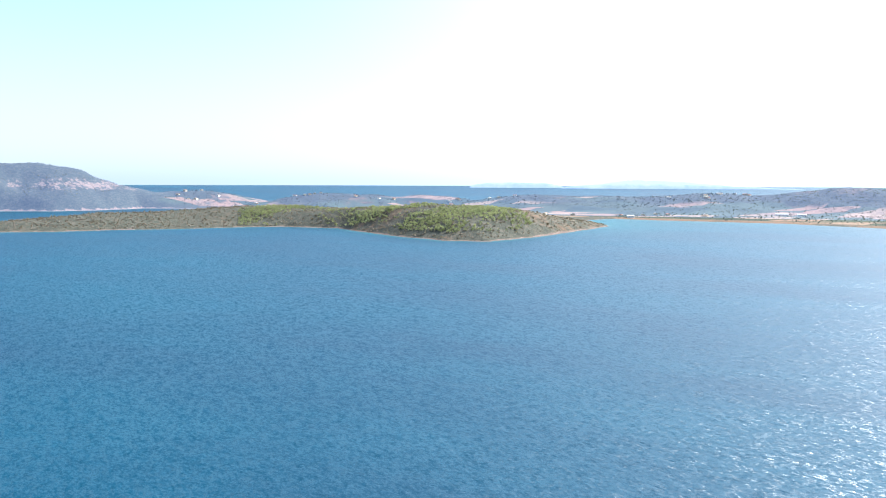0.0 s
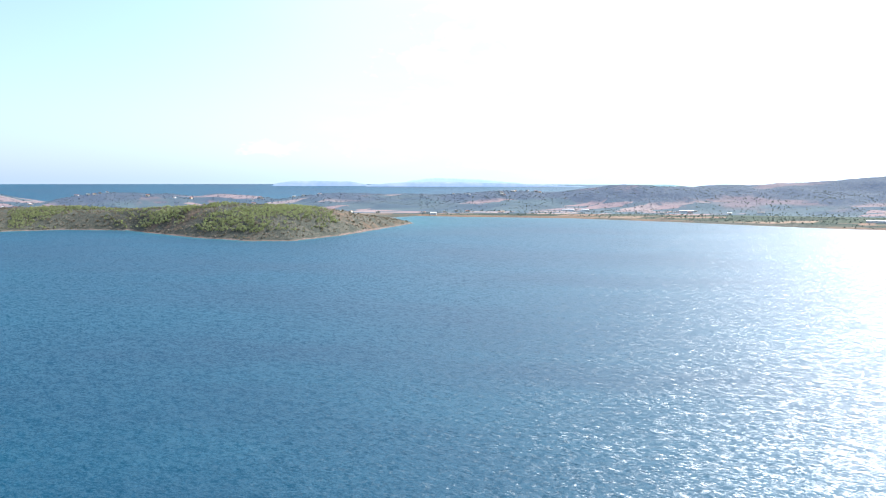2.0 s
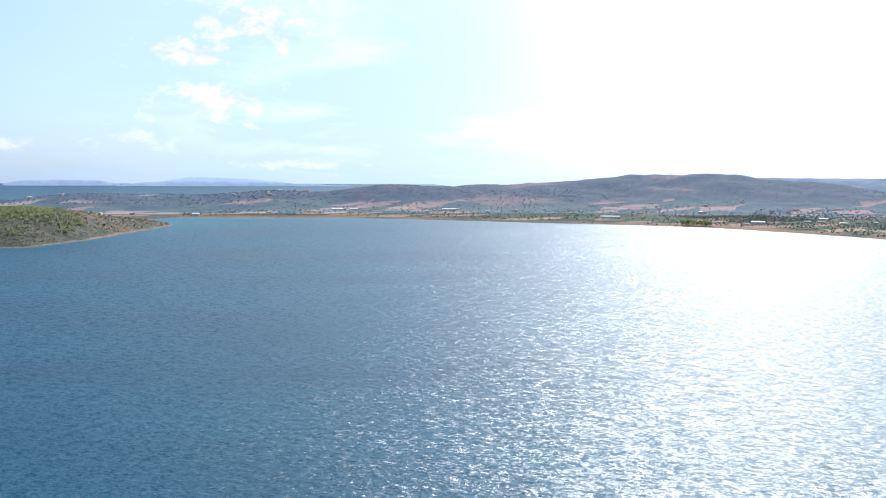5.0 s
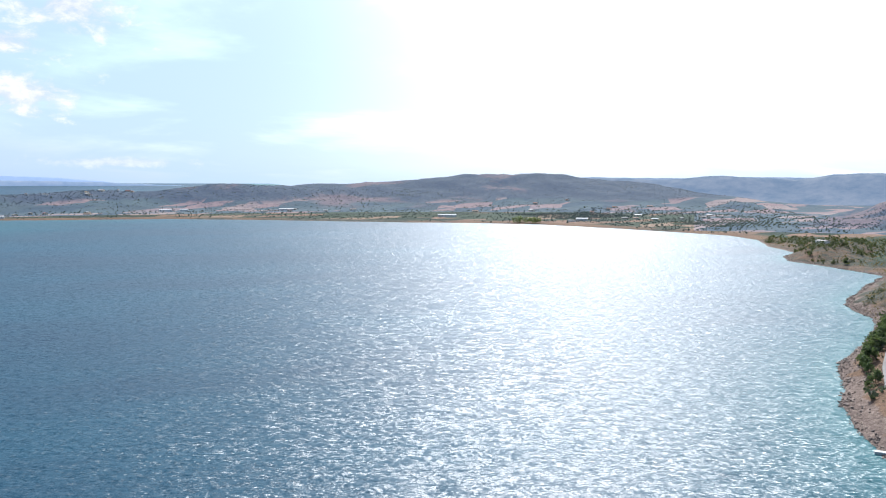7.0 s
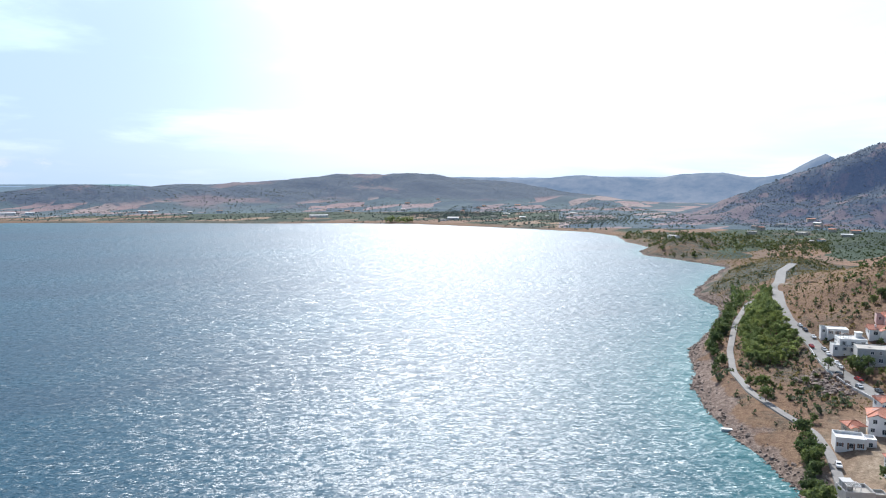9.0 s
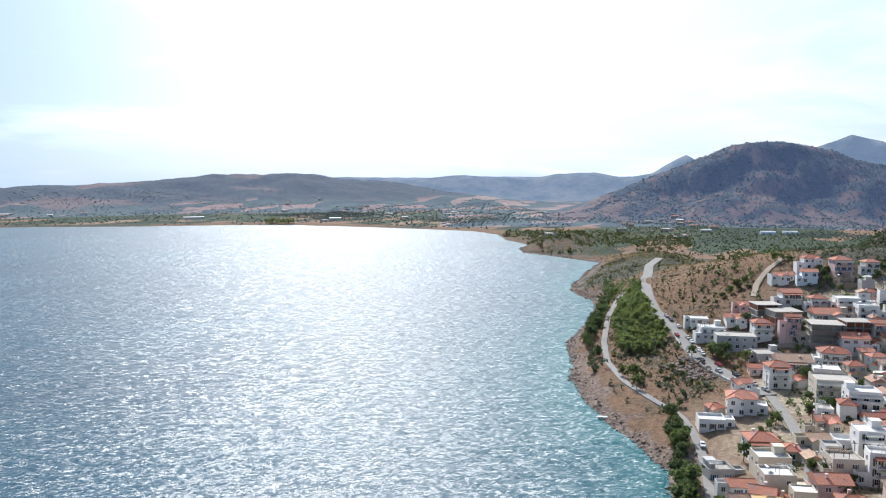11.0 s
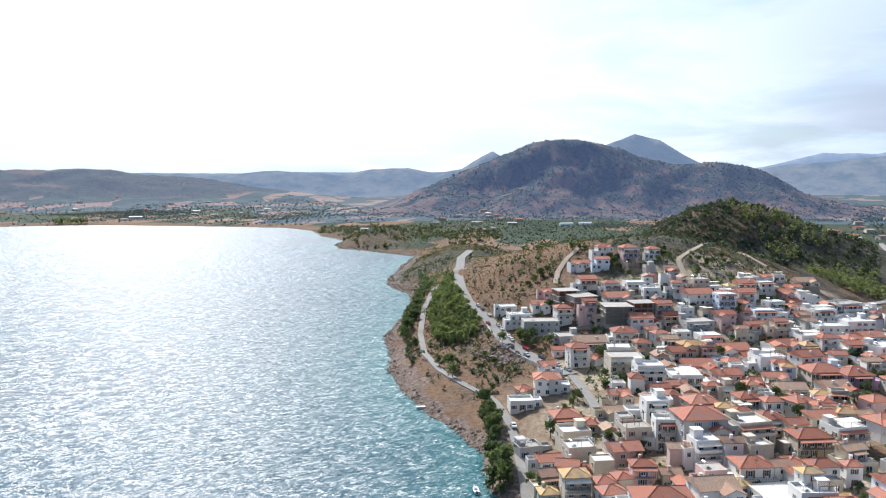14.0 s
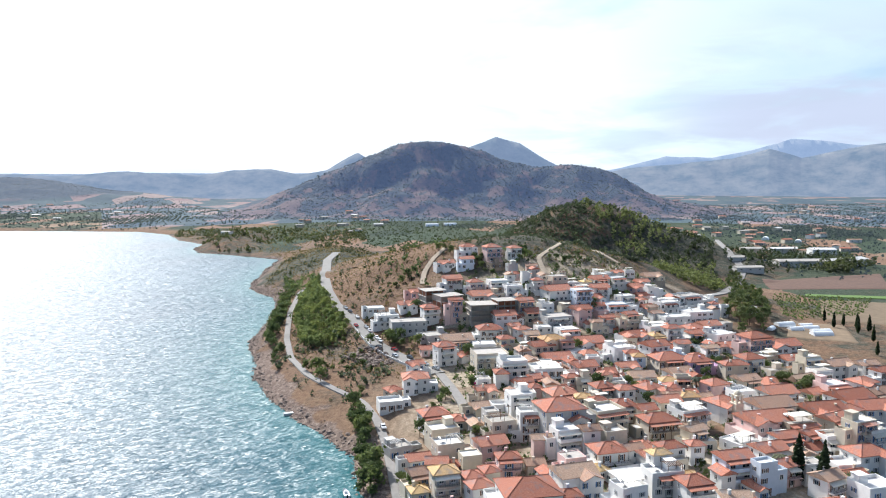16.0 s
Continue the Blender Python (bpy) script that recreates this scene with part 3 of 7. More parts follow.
class Geo:
    """Quads and triangles gathered into one mesh."""

    def __init__(self):
        self.v, self.f, self.m = [], [], []

    def poly(self, points, slot=0):
        k = len(self.v)
        self.v.extend(points)
        self.f.append(tuple(range(k, k + len(points))))
        self.m.append(slot)

    def box(self, x0, x1, y0, y1, z0, z1, slot=0):
        c = [(x0, y0, z0), (x1, y0, z0), (x1, y1, z0), (x0, y1, z0), (x0, y0, z1), (x1, y0, z1), (x1, y1, z1), (x0, y1, z1)]
        k = len(self.v)
        self.v.extend(c)
        for q in ((0, 3, 2, 1), (4, 5, 6, 7), (0, 1, 5, 4), (1, 2, 6, 5), (2, 3, 7, 6), (3, 0, 4, 7)):
            self.f.append(tuple(k + i for i in q))
            self.m.append(slot)

    def tube(self, a, b, r0, r1, sides=7, slot=0):
        a, b = Vector(a), Vector(b)
        q = (b - a).to_track_quat("Z", "Y")
        k = len(self.v)
        for p, r in ((a, r0), (b, r1)):
            for i in range(sides):
                t = 2 * math.pi * i / sides
                self.v.append(tuple(p + q @ Vector((r * math.cos(t), r * math.sin(t), 0))))
        for i in range(sides):
            j = (i + 1) % sides
            self.f.append((k + i, k + j, k + sides + j, k + sides + i))
            self.m.append(slot)
        self.f.append(tuple(k + sides + i for i in range(sides)))
        self.m.append(slot)

    def mesh(self, name, *materials):
        me = bpy.data.meshes.new(name)
        me.from_pydata(self.v, [], self.f)
        for m in materials:
            me.materials.append(m)
        if len(materials) > 1:
            me.polygons.foreach_set("material_index", self.m)
        me.update()
        return me


def part(name, geo, material, parent, label=""):
    me = geo if isinstance(geo, bpy.types.Mesh) else geo.mesh(name, material)
    ob = new(name, me)
    ob.parent = parent
    return tagged(ob, label)


def plain(name, colour, rough=0.8, metal=0.0, vary=0.12, scale=2.0, spec=0.4, relief=0.0):
    """Paint, plaster or metal with faint stains and a small difference from piece to piece."""
    m, t, b = surface(name, rough, metal, spec)
    n = noise_at(t, scale, 6, 0.65)
    big = noise_at(t, scale * 0.17, 3)
    lo = tuple(c * (1 - vary * 1.6) for c in colour)
    hi = tuple(min(1, c * (1 + vary * 0.7)) for c in colour)
    c = ramp_of(t, n.outputs["Fac"], ((0.25, lo), (0.62, colour), (0.85, hi)))
    stain = mixed(t, stepped(t, big.outputs["Fac"], 0.5, 0.75), c.outputs[0], lo)
    info = add(t, "ShaderNodeObjectInfo")
    shade = ramp_of(t, info.outputs["Random"], ((0.0, (0.82, 0.82, 0.8)), (1.0, (1.08, 1.06, 1.05))))
    t.links.new(mixed(t, 0.9, stain, shade.outputs[0], "MULTIPLY"), b.inputs["Base Color"])
    if relief:
        bumped(t, b, n.outputs["Fac"], 0.5, relief)
    return m


def leaf_material(name, dark, light, warm, haze_glow=0.0, thin=0.3):
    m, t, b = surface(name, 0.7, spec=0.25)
    # distant leaves imitate haze by a faint blue emission of their own
    b.inputs["Emission Color"].default_value, b.inputs["Emission Strength"].default_value = (*HAZE_BLUE, 1), haze_glow
    geo = add(t, "ShaderNodeNewGeometry")
    fine = noise_at(t, 2.2, 4, 0.7)
    a = ramp_of(t, geo.outputs["Random Per Island"], ((0.0, dark), (0.65, light), (1.0, warm)))
    c = mixed(t, 0.55, a.outputs[0], ramp_of(t, fine.outputs["Fac"], ((0.3, dark), (0.75, light))).outputs[0])
    info = add(t, "ShaderNodeObjectInfo")
    hue = ramp_of(t, info.outputs["Random"], ((0.0, (0.68, 0.74, 0.7)), (0.5, (1.0, 1.0, 1.0)), (1.0, (1.35, 1.25, 1.05))))
    c = mixed(t, 1.0, c, hue.outputs[0], "MULTIPLY")
    t.links.new(c, b.inputs["Base Color"])
    trans = add(t, "ShaderNodeBsdfTranslucent")
    t.links.new(mixed(t, 1.0, c, (1.7, 1.85, 1.35), "MULTIPLY"), trans.inputs["Color"])
    mix = add(t, "ShaderNodeMixShader", {0: thin})
    t.links.new(b.outputs[0], mix.inputs[1])
    t.links.new(trans.outputs[0], mix.inputs[2])
    t.links.new(mix.outputs[0], t.nodes["Material Output"].inputs["Surface"])
    bumped(t, b, fine.outputs["Fac"], 0.8, 0.3)
    return m


PINE = leaf_material("pine_needles", (0.07, 0.086, 0.046), (0.13, 0.148, 0.075), (0.185, 0.195, 0.102), thin=0.45)
PALE = leaf_material("pale_pine_needles", (0.095, 0.11, 0.068), (0.165, 0.18, 0.11), (0.225, 0.23, 0.145), thin=0.5)
YOUNG = leaf_material("young_needles", (0.115, 0.14, 0.064), (0.19, 0.215, 0.1), (0.25, 0.265, 0.135), thin=0.5)
OAK = leaf_material("garden_leaves", (0.06, 0.08, 0.04), (0.125, 0.155, 0.07), (0.2, 0.215, 0.1), thin=0.42)
HEATH = leaf_material("heath_scrub", (0.08, 0.068, 0.062), (0.145, 0.122, 0.11), (0.2, 0.165, 0.142))
# last value of the next two: blue haze emission put into the leaves
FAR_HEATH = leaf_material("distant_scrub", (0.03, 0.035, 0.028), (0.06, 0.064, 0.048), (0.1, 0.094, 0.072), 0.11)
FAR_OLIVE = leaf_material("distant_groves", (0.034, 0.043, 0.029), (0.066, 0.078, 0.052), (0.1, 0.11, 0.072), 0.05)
DARK = leaf_material("thicket_leaves", (0.04, 0.05, 0.029), (0.08, 0.092, 0.052), (0.13, 0.135, 0.078))
OLIVE = leaf_material("olive_leaves", (0.055, 0.066, 0.042), (0.105, 0.12, 0.077), (0.15, 0.158, 0.1))
DRY = leaf_material("dry_bush", (0.09, 0.07, 0.035), (0.19, 0.155, 0.08), (0.28, 0.22, 0.12))
CYPRESS = leaf_material("cypress_leaves", (0.012, 0.022, 0.011), (0.03, 0.048, 0.02), (0.05, 0.07, 0.03))
FLOWER = leaf_material("magenta_flowers", (0.13, 0.01, 0.075), (0.26, 0.02, 0.14), (0.3, 0.04, 0.16))
BARK = plain("bark", (0.16, 0.11, 0.075), 0.95, scale=6, relief=0.05)
ROCK = plain("shore_rock", (0.26, 0.2, 0.165), 0.95, vary=0.3, scale=0.8, relief=0.3)
ASPHALT = plain("worn_concrete_road", (0.27, 0.255, 0.24), 0.9, vary=0.14, scale=0.5)
TRACK = plain("dusty_track", (0.38, 0.31, 0.235), 0.95, vary=0.14, scale=0.4)
STONE = plain("retaining_stone", (0.36, 0.31, 0.26), 0.95, vary=0.25, scale=1.5, relief=0.1)

PHI = (1 + 5 ** 0.5) / 2
ICO_V = np.array([(-1, PHI, 0), (1, PHI, 0), (-1, -PHI, 0), (1, -PHI, 0), (0, -1, PHI), (0, 1, PHI), (0, -1, -PHI), (0, 1, -PHI),
                  (PHI, 0, -1), (PHI, 0, 1), (-PHI, 0, -1), (-PHI, 0, 1)], float) / math.hypot(1, PHI)
ICO_F = np.array([(0, 11, 5), (0, 5, 1), (0, 1, 7), (0, 7, 10), (0, 10, 11), (1, 5, 9), (5, 11, 4), (11, 10, 2), (10, 7, 6), (7, 1, 8),
                  (3, 9, 4), (3, 4, 2), (3, 2, 6), (3, 6, 8), (3, 8, 9), (4, 9, 5), (2, 4, 11), (6, 2, 10), (8, 6, 7), (9, 8, 1)])


def clumps(name, centres, sizes, material, rng, squash=0.75, rough=0.38):
    """Many small irregular leaf clumps or stones in one mesh."""
    n = len(centres)
    a = rng.uniform(0, 2 * math.pi, n)
    ca, sa = np.cos(a)[:, None], np.sin(a)[:, None]
    tilt = rng.normal(0, 0.5, n)[:, None]
    v = ICO_V[None] * (1 + rng.uniform(-rough, rough, (n, 12, 1))) + rng.normal(0, rough * 0.25, (n, 12, 3))
    x, y, z = v[..., 0], v[..., 1], v[..., 2]
    x, z = x * np.cos(tilt) - z * np.sin(tilt), x * np.sin(tilt) + z * np.cos(tilt)
    x, y = x * ca - y * sa, x * sa + y * ca
    s = np.asarray(sizes, float).reshape(n, 1)
    v = np.stack([x * s, y * s, z * s * squash], -1) + np.asarray(centres, float)[:, None]
    f = ICO_F[None] + 12 * np.arange(n)[:, None, None]
    return mesh_of(name, v.reshape(-1, 3), f.reshape(-1, 3), material, False)


def leaves(name, centres, sizes, material, rng, squash=0.75, each=6):
    """Loose sprays of single leaf faces round many centres, in one mesh."""
    c = np.repeat(np.asarray(centres, float), each, 0)
    s = np.repeat(np.asarray(sizes, float), each)[:, None]
    n = len(c)
    d = rng.normal(0, 1, (n, 3))
    d /= np.linalg.norm(d, axis=1)[:, None]
    mid = c + d * s * rng.uniform(0.3, 0.95, (n, 1)) * np.array([1, 1, squash])
    face = d + rng.normal(0, 0.45, (n, 3))
    u = np.cross(face, rng.normal(0, 1, (n, 3)))
    u /= np.linalg.norm(u, axis=1)[:, None] + 1e-9
    w = np.cross(face, u)
    w /= np.linalg.norm(w, axis=1)[:, None] + 1e-9
    u, w = u * s * rng.uniform(0.38, 0.68, (n, 1)), w * s * rng.uniform(0.38, 0.68, (n, 1))
    v = np.stack([mid - u, mid - w * 0.9, mid + u * 1.1, mid + w], 1)
    return mesh_of(name, v.reshape(-1, 3), np.arange(4 * n).reshape(n, 4), material, False)


def inside(x, y, corners):
    r = np.zeros(np.shape(x), bool)
    n = len(corners)
    for k in range(n):
        (ax, ay), (bx, by) = corners[k], corners[(k + 1) % n]
        if ay != by:
            r ^= ((ay > y) != (by > y)) & (x < (bx - ax) * (y - ay) / (by - ay) + ax)
    return r


def scatter(rng, corners, count, gap=0.0):
    """Random places inside a polygon, at least gap apart."""
    c = np.array(corners, float)
    out = []
    lo, hi = c.min(0), c.max(0)
    tries = 0
    while len(out) < count and tries < 60:
        p = rng.uniform(lo, hi, (count * 2, 2))
        p = p[inside(p[:, 0], p[:, 1], corners)]
        for q in p:
            if len(out) >= count:
                break
            if gap <= 0 or all((q[0] - o[0]) ** 2 + (q[1] - o[1]) ** 2 > gap * gap for o in out):
                out.append(q)
        tries += 1
    return np.array(out)


def stuff(name, label, category, x, y, sizes, material, rng, per=1, squash=0.75, lift=0.35, spread=0.6):
    """Shrubs or far trees, rooted on the ground, as one object of many clumps."""
    z = land(x, y)
    ok = z > 0.6
    for _, width, line, *_ in ROAD_LINES:
        ok &= to_line(x, y, line)[0] > width / 2 + 0.5 * sizes + 0.3
    x, y, z, sizes = x[ok], y[ok], z[ok], sizes[ok]
    cx, cy, cz, cs = [], [], [], []
    for k in range(per):
        off = spread * sizes * (k > 0)
        cx.append(x + rng.normal(0, 1, len(x)) * off)
        cy.append(y + rng.normal(0, 1, len(x)) * off)
        cz.append(z + sizes * (lift + (0.45 * k if k else 0)))
        cs.append(sizes * rng.uniform(0.6, 1.0, len(x)) * (1 if k == 0 else 0.75))
    me = leaves(name, np.stack([np.concatenate(cx), np.concatenate(cy), np.concatenate(cz)], 1), np.concatenate(cs), material, rng, squash)
    return tagged(new(name, me), label, category, kind="stuff")


# ---- trees ----


def pine_tree(rng, tall, wide, name="pine_tree", material=None, count=70):
    """A pine with a leaning trunk, limbs and an uneven crown with gaps."""
    root = new(name)
    g = Geo()
    lean = Vector((rng.normal(0, 0.05), rng.normal(0, 0.05), 1)) * tall
    g.tube((0, 0, -0.8), lean * 0.45, tall * 0.03, tall * 0.022)
    g.tube(lean * 0.45, lean * 0.92, tall * 0.022, tall * 0.006)
    tips = []
    for k in range(9):
        h = rng.uniform(0.28, 0.85)
        t = k * 2.4 + rng.uniform(-0.4, 0.4)
        reach = wide * (1.05 - 0.75 * abs(h - 0.42)) * rng.uniform(0.65, 1.0)
        a = lean * h
        b = a + Vector((math.cos(t) * reach, math.sin(t) * reach, tall * 0.09))
        g.tube(a, b, tall * 0.012, tall * 0.004, 5)
        tips.append((a, b))
    part("trunk", g, BARK, root)
    c, s = [], []
    for k in range(count):
        a, b = tips[k % 9]
        p = a.lerp(b, rng.uniform(0.35, 1.1)) + Vector(rng.normal(0, 1, 3)) * wide * 0.17
        if k % 6 == 0:
            p = lean * rng.uniform(0.75, 1.0) + Vector(rng.normal(0, 1, 3)) * wide * 0.14
        c.append(p)
        s.append(wide * rng.uniform(0.1, 0.21))
    part("crown", leaves("crown", c, s, material or PINE, rng, 0.75, 8), None, root)
    return root


def young_pine(rng, tall):
    """A young cone-shaped pine with ragged tiers of branches."""
    root = new("pine_tree")
    g = Geo()
    g.tube((0, 0, -0.6), (0, 0, tall * 0.93), tall * 0.022, tall * 0.006, 6)
    for k in range(8):
        h, t = 0.15 + 0.09 * k, k * 2.4
        r = tall * 0.3 * (1 - h * 0.85)
        g.tube((0, 0, tall * h), (math.cos(t) * r, math.sin(t) * r, tall * (h + 0.05)), tall * 0.008, tall * 0.003, 4)
    part("trunk", g, BARK, root)
    c, s = [], []
    for k in range(110):
        h = rng.uniform(0.08, 1.0) ** 0.85
        r = tall * 0.34 * math.sqrt(max(0.02, 1.05 - h * h)) * rng.uniform(0.3, 1.1)
        t = rng.uniform(0, 6.28)
        c.append((math.cos(t) * r, math.sin(t) * r, tall * h))
        s.append(tall * rng.uniform(0.05, 0.095) * (1.15 - 0.4 * h))
    part("crown", leaves("crown", c, s, YOUNG, rng, 0.85, 10), None, root)
    return root


def cypress_tree(rng, tall):
    root = new("cypress_tree")
    g = Geo()
    g.tube((0, 0, -0.6), (0, 0, tall * 0.8), 0.22, 0.05)
    part("trunk", g, BARK, root)
    c, s = [], []
    for k in range(130):
        h = rng.uniform(0.04, 1.0) ** 0.9
        r = tall * 0.088 * (min(1, h * 5) * (1 - h ** 2.4) + 0.08)
        t = rng.uniform(0, 6.28)
        c.append((math.cos(t) * r * 0.8, math.sin(t) * r * 0.8, tall * h))
        s.append(r * rng.uniform(0.4, 0.75) + 0.16)
    part("crown", leaves("crown", c, s, CYPRESS, rng, 1.7, 14), None, root)
    return root


def palm_tree(rng, tall):
    root = new("palm_tree")
    g = Geo()
    for k in range(8):
        g.tube((0, 0, tall * k / 8 - 0.3), (0, 0, tall * (k + 1) / 8 - 0.3), 0.27 - 0.008 * k, 0.22 - 0.008 * k, 8)
    part("trunk", g, BARK, root)
    f = Geo()
    for k in range(26):
        t, up = k * 2.4, rng.uniform(-0.2, 0.9)
        d = Vector((math.cos(t), math.sin(t), 0))
        side = Vector((-math.sin(t), math.cos(t), 0))
        prev = None
        for i in range(7):
            u = i / 6
            p = Vector((0, 0, tall - 0.3)) + d * 2.7 * u + Vector((0, 0, 1.6 * up * u - 2.2 * u * u))
            w = 0.42 * math.sin(math.pi * min(0.97, u * 0.9 + 0.1))
            row = (p + side * w - Vector((0, 0, w * 0.5)), p, p - side * w - Vector((0, 0, w * 0.5)))
            if prev:
                for j in (0, 1):
                    f.poly([tuple(prev[j]), tuple(row[j]), tuple(row[j + 1]), tuple(prev[j + 1])])
            prev = row
    part("fronds", f, OLIVE, root)
    return root


def plant(kinds, rng, x, y, label, category, group, lo=0.8, hi=1.2):
    """Copies of some tree kinds at the given places."""
    zs = land(np.array(x, float), np.array(y, float))
    for px, py, pz in zip(x, y, zs):
        if pz < 0.5:
            continue
        k = kinds[int(rng.integers(len(kinds)))]
        s = rng.uniform(lo, hi)
        t = copy_thing(k, pose(px, py, pz, 0, 0, rng.uniform(0, 360)) @ Matrix.Diagonal((s, s, s * rng.uniform(0.92, 1.1), 1)))
        tagged(t, label, category, group)


def first_at(kind, m, label, category, group=""):
    kind.matrix_world = m
    return tagged(kind, label, category, group)


rng = np.random.default_rng(7)

# ---- roads ----
for name, width, line, mat, label in ROAD_LINES:
    pts = np.array(line, float)
    along = np.concatenate([[0], np.cumsum(np.hypot(*(pts[1:] - pts[:-1]).T))])
    at = np.arange(0, along[-1], 2.0)
    c = np.stack([np.interp(at, along, pts[:, k]) for k in (0, 1)], 1)
    for _ in range(6):
        c[1:-1] = (c[:-2] + 2 * c[1:-1] + c[2:]) / 4
    d = np.gradient(c, axis=0)
    d /= np.hypot(*d.T)[:, None]
    side = np.stack([-d[:, 1], d[:, 0]], 1) * width / 2
    zc = land(c[:, 0], c[:, 1]) + 0.6
    for _ in range(8):
        zc[1:-1] = (zc[:-2] + 2 * zc[1:-1] + zc[2:]) / 4
    rows = []
    for k, dz in ((1.15, -1.6), (1.0, 0.0), (0.0, 0.06), (-1.0, 0.0), (-1.15, -1.6)):
        rows.append(np.column_stack([c + side * k, zc + dz]))
    v = np.stack(rows, 1)
    n = len(c)
    i, j = np.meshgrid(np.arange(n - 1), np.arange(4), indexing="ij")
    q = np.stack([i * 5 + j, i * 5 + j + 1, (i + 1) * 5 + j + 1, (i + 1) * 5 + j], -1).reshape(-1, 4)
    tagged(new(name, mesh_of(name, v.reshape(-1, 3), q, ASPHALT if mat == "a" else TRACK, False)), label, "road", kind="structure")

# ---- woods, scrub and orchards ----
GROVE = [(512, 171), (504, 160), (474, 152), (426, 130), (383, 107), (370, 105), (354, 111), (353, 121), (384, 136), (440, 155)]
kinds = [young_pine(rng, 4.6), pine_tree(rng, 4.6, 2.1, "pine_tree", YOUNG, 100), pine_tree(rng, 5.2, 2.3, "pine_tree", YOUNG, 110), pine_tree(rng, 4.0, 1.9, "pine_tree", YOUNG, 90)]
for k, at in zip(kinds, ((385, 126), (372, 122), (402, 135), (420, 143))):
    first_at(k, pose(*at, height(*at)), "young green pine in the grove between two roads", "pine tree", "pines of the roadside grove")
p = scatter(rng, GROVE, 230, 2.4)
plant(kinds, rng, p[:, 0], p[:, 1], "young green pine in the grove between two roads", "pine tree", "pines of the roadside grove", 0.85, 1.35)
broad = [pine_tree(rng, 6.5, 3.0, "broad_tree", OAK, 170), pine_tree(rng, 5.0, 2.6, "broad_tree", OAK, 150)]
lofty = [pine_tree(rng, 9.0, 3.3, "pine_tree", PINE, 160), pine_tree(rng, 8.0, 3.0, "pine_tree", OAK, 150)]
for k, at in zip(lofty, ((430, -112), (440, -118))):
    first_at(k, pose(*at, height(*at)), "tall dark pine at the edge of the town", "pine tree", "pines at the town edge")
for k, at in zip(broad, ((300, 96), (318, 108))):
    first_at(k, pose(*at, height(*at)), "dark green broad-crowned tree on the shore slope", "tree", "trees along the shore path")
SHORE_PATH = [(520, 188), (474, 178), (442, 168), (400, 154), (380, 150), (350, 134), (325, 115), (312, 105), (300, 95), (290, 86), (280, 78), (270, 73.5), (256, 67), (241, 61),
              (223, 56), (209, 51.5), (202, 49.5)]
line = np.array(SHORE_PATH, float)
seg = np.concatenate([[0], np.cumsum(np.hypot(*(line[1:] - line[:-1]).T))])
u = np.concatenate([rng.uniform(0, 150, 46), rng.uniform(150, 200, 5), rng.uniform(214, 232, 9), rng.uniform(245, 290, 15), rng.uniform(290, seg[-1], 42)])
px = np.interp(u, seg, line[:, 0]) + rng.normal(0, 1.6, len(u))
py = np.interp(u, seg, line[:, 1]) + rng.normal(0, 1.6, len(u))
clear = to_line(px, py, ROAD_LINES[2][2])[0] > 3.9
px, py = px[clear], py[clear]
plant(broad, rng, px, py, "dark green broad-crowned tree on the shore slope", "tree", "trees along the shore path", 0.7, 1.25)
p = scatter(rng, [(486, -116), (544, -150), (470, -138), (405, -116), (396, -103), (414, -98)], 46, 4.5)
plant(lofty, rng, p[:, 0], p[:, 1], "tall dark pine at the edge of the town", "pine tree", "pines at the town edge", 0.7, 1.1)
p = scatter(rng, [(640, -162), (560, -148), (506, -130), (512, -124), (600, -142), (645, -154)], 26, 4)
plant(lofty, rng, p[:, 0], p[:, 1], "tall dark pine at the edge of the town", "pine tree", "pines at the town edge", 0.5, 0.9)

WOOD = [(735, -15), (790, 0), (830, -60), (840, -130), (760, -165), (690, -152), (630, -140), (560, -132), (515, -112), (512, -92), (540, -80), (600, -76), (660, -60), (700, -45)]
p = scatter(rng, WOOD, 1700)
tone = fbm(p[:, 0], p[:, 1], 45, 3, 19) + np.clip((p[:, 0] - 640) / 300, -0.3, 0.3) + rng.normal(0, 0.2, len(p))
a, b = p[tone < 0.0], p[tone >= 0.0]
b = b[rng.uniform(0, 1, len(b)) < 0.8]
stuff("pine_wood", "green pine wood on the flank of the summit", "wood", a[:, 0], a[:, 1], rng.uniform(1.3, 3.0, len(a)) * 0.85, PINE, rng, 5, 0.85, 0.9, 0.55)
stuff("evergreen_wood", "darker evergreen thicket within the pine wood", "wood", b[:, 0], b[:, 1], rng.uniform(0.9, 2.3, len(b)), DARK, rng, 4, 0.8, 0.7, 0.6)
p = scatter(rng, [(575, 60), (680, 62), (745, 20), (735, -15), (700, -45), (655, -58), (640, -20), (600, 0), (560, 20)], 2200)
stuff("summit_bushes", "grey-green bushes over the near side of the summit", "scrub", p[:, 0], p[:, 1], rng.gamma(3, 0.3, len(p)) + 0.4, OLIVE, rng, 3)
p = scatter(rng, [(560, 10), (640, 12), (650, -32), (600, -62), (540, -75), (505, -60), (520, -20)], 800)
stuff("summit_scrub", "low scrub on the bare slope below the summit", "scrub", p[:, 0], p[:, 1], rng.gamma(2.5, 0.3, len(p)) + 0.3, DARK, rng, 3)
p = scatter(rng, [(560, 10), (640, 12), (650, -32), (600, -62), (540, -75), (480, -60), (430, -30), (480, 20), (520, -20)], 1400)
stuff("summit_dry_bushes", "small dry brown bushes below the summit", "scrub", p[:, 0], p[:, 1], rng.gamma(2.5, 0.16, len(p)) + 0.2, DRY, rng, 2)

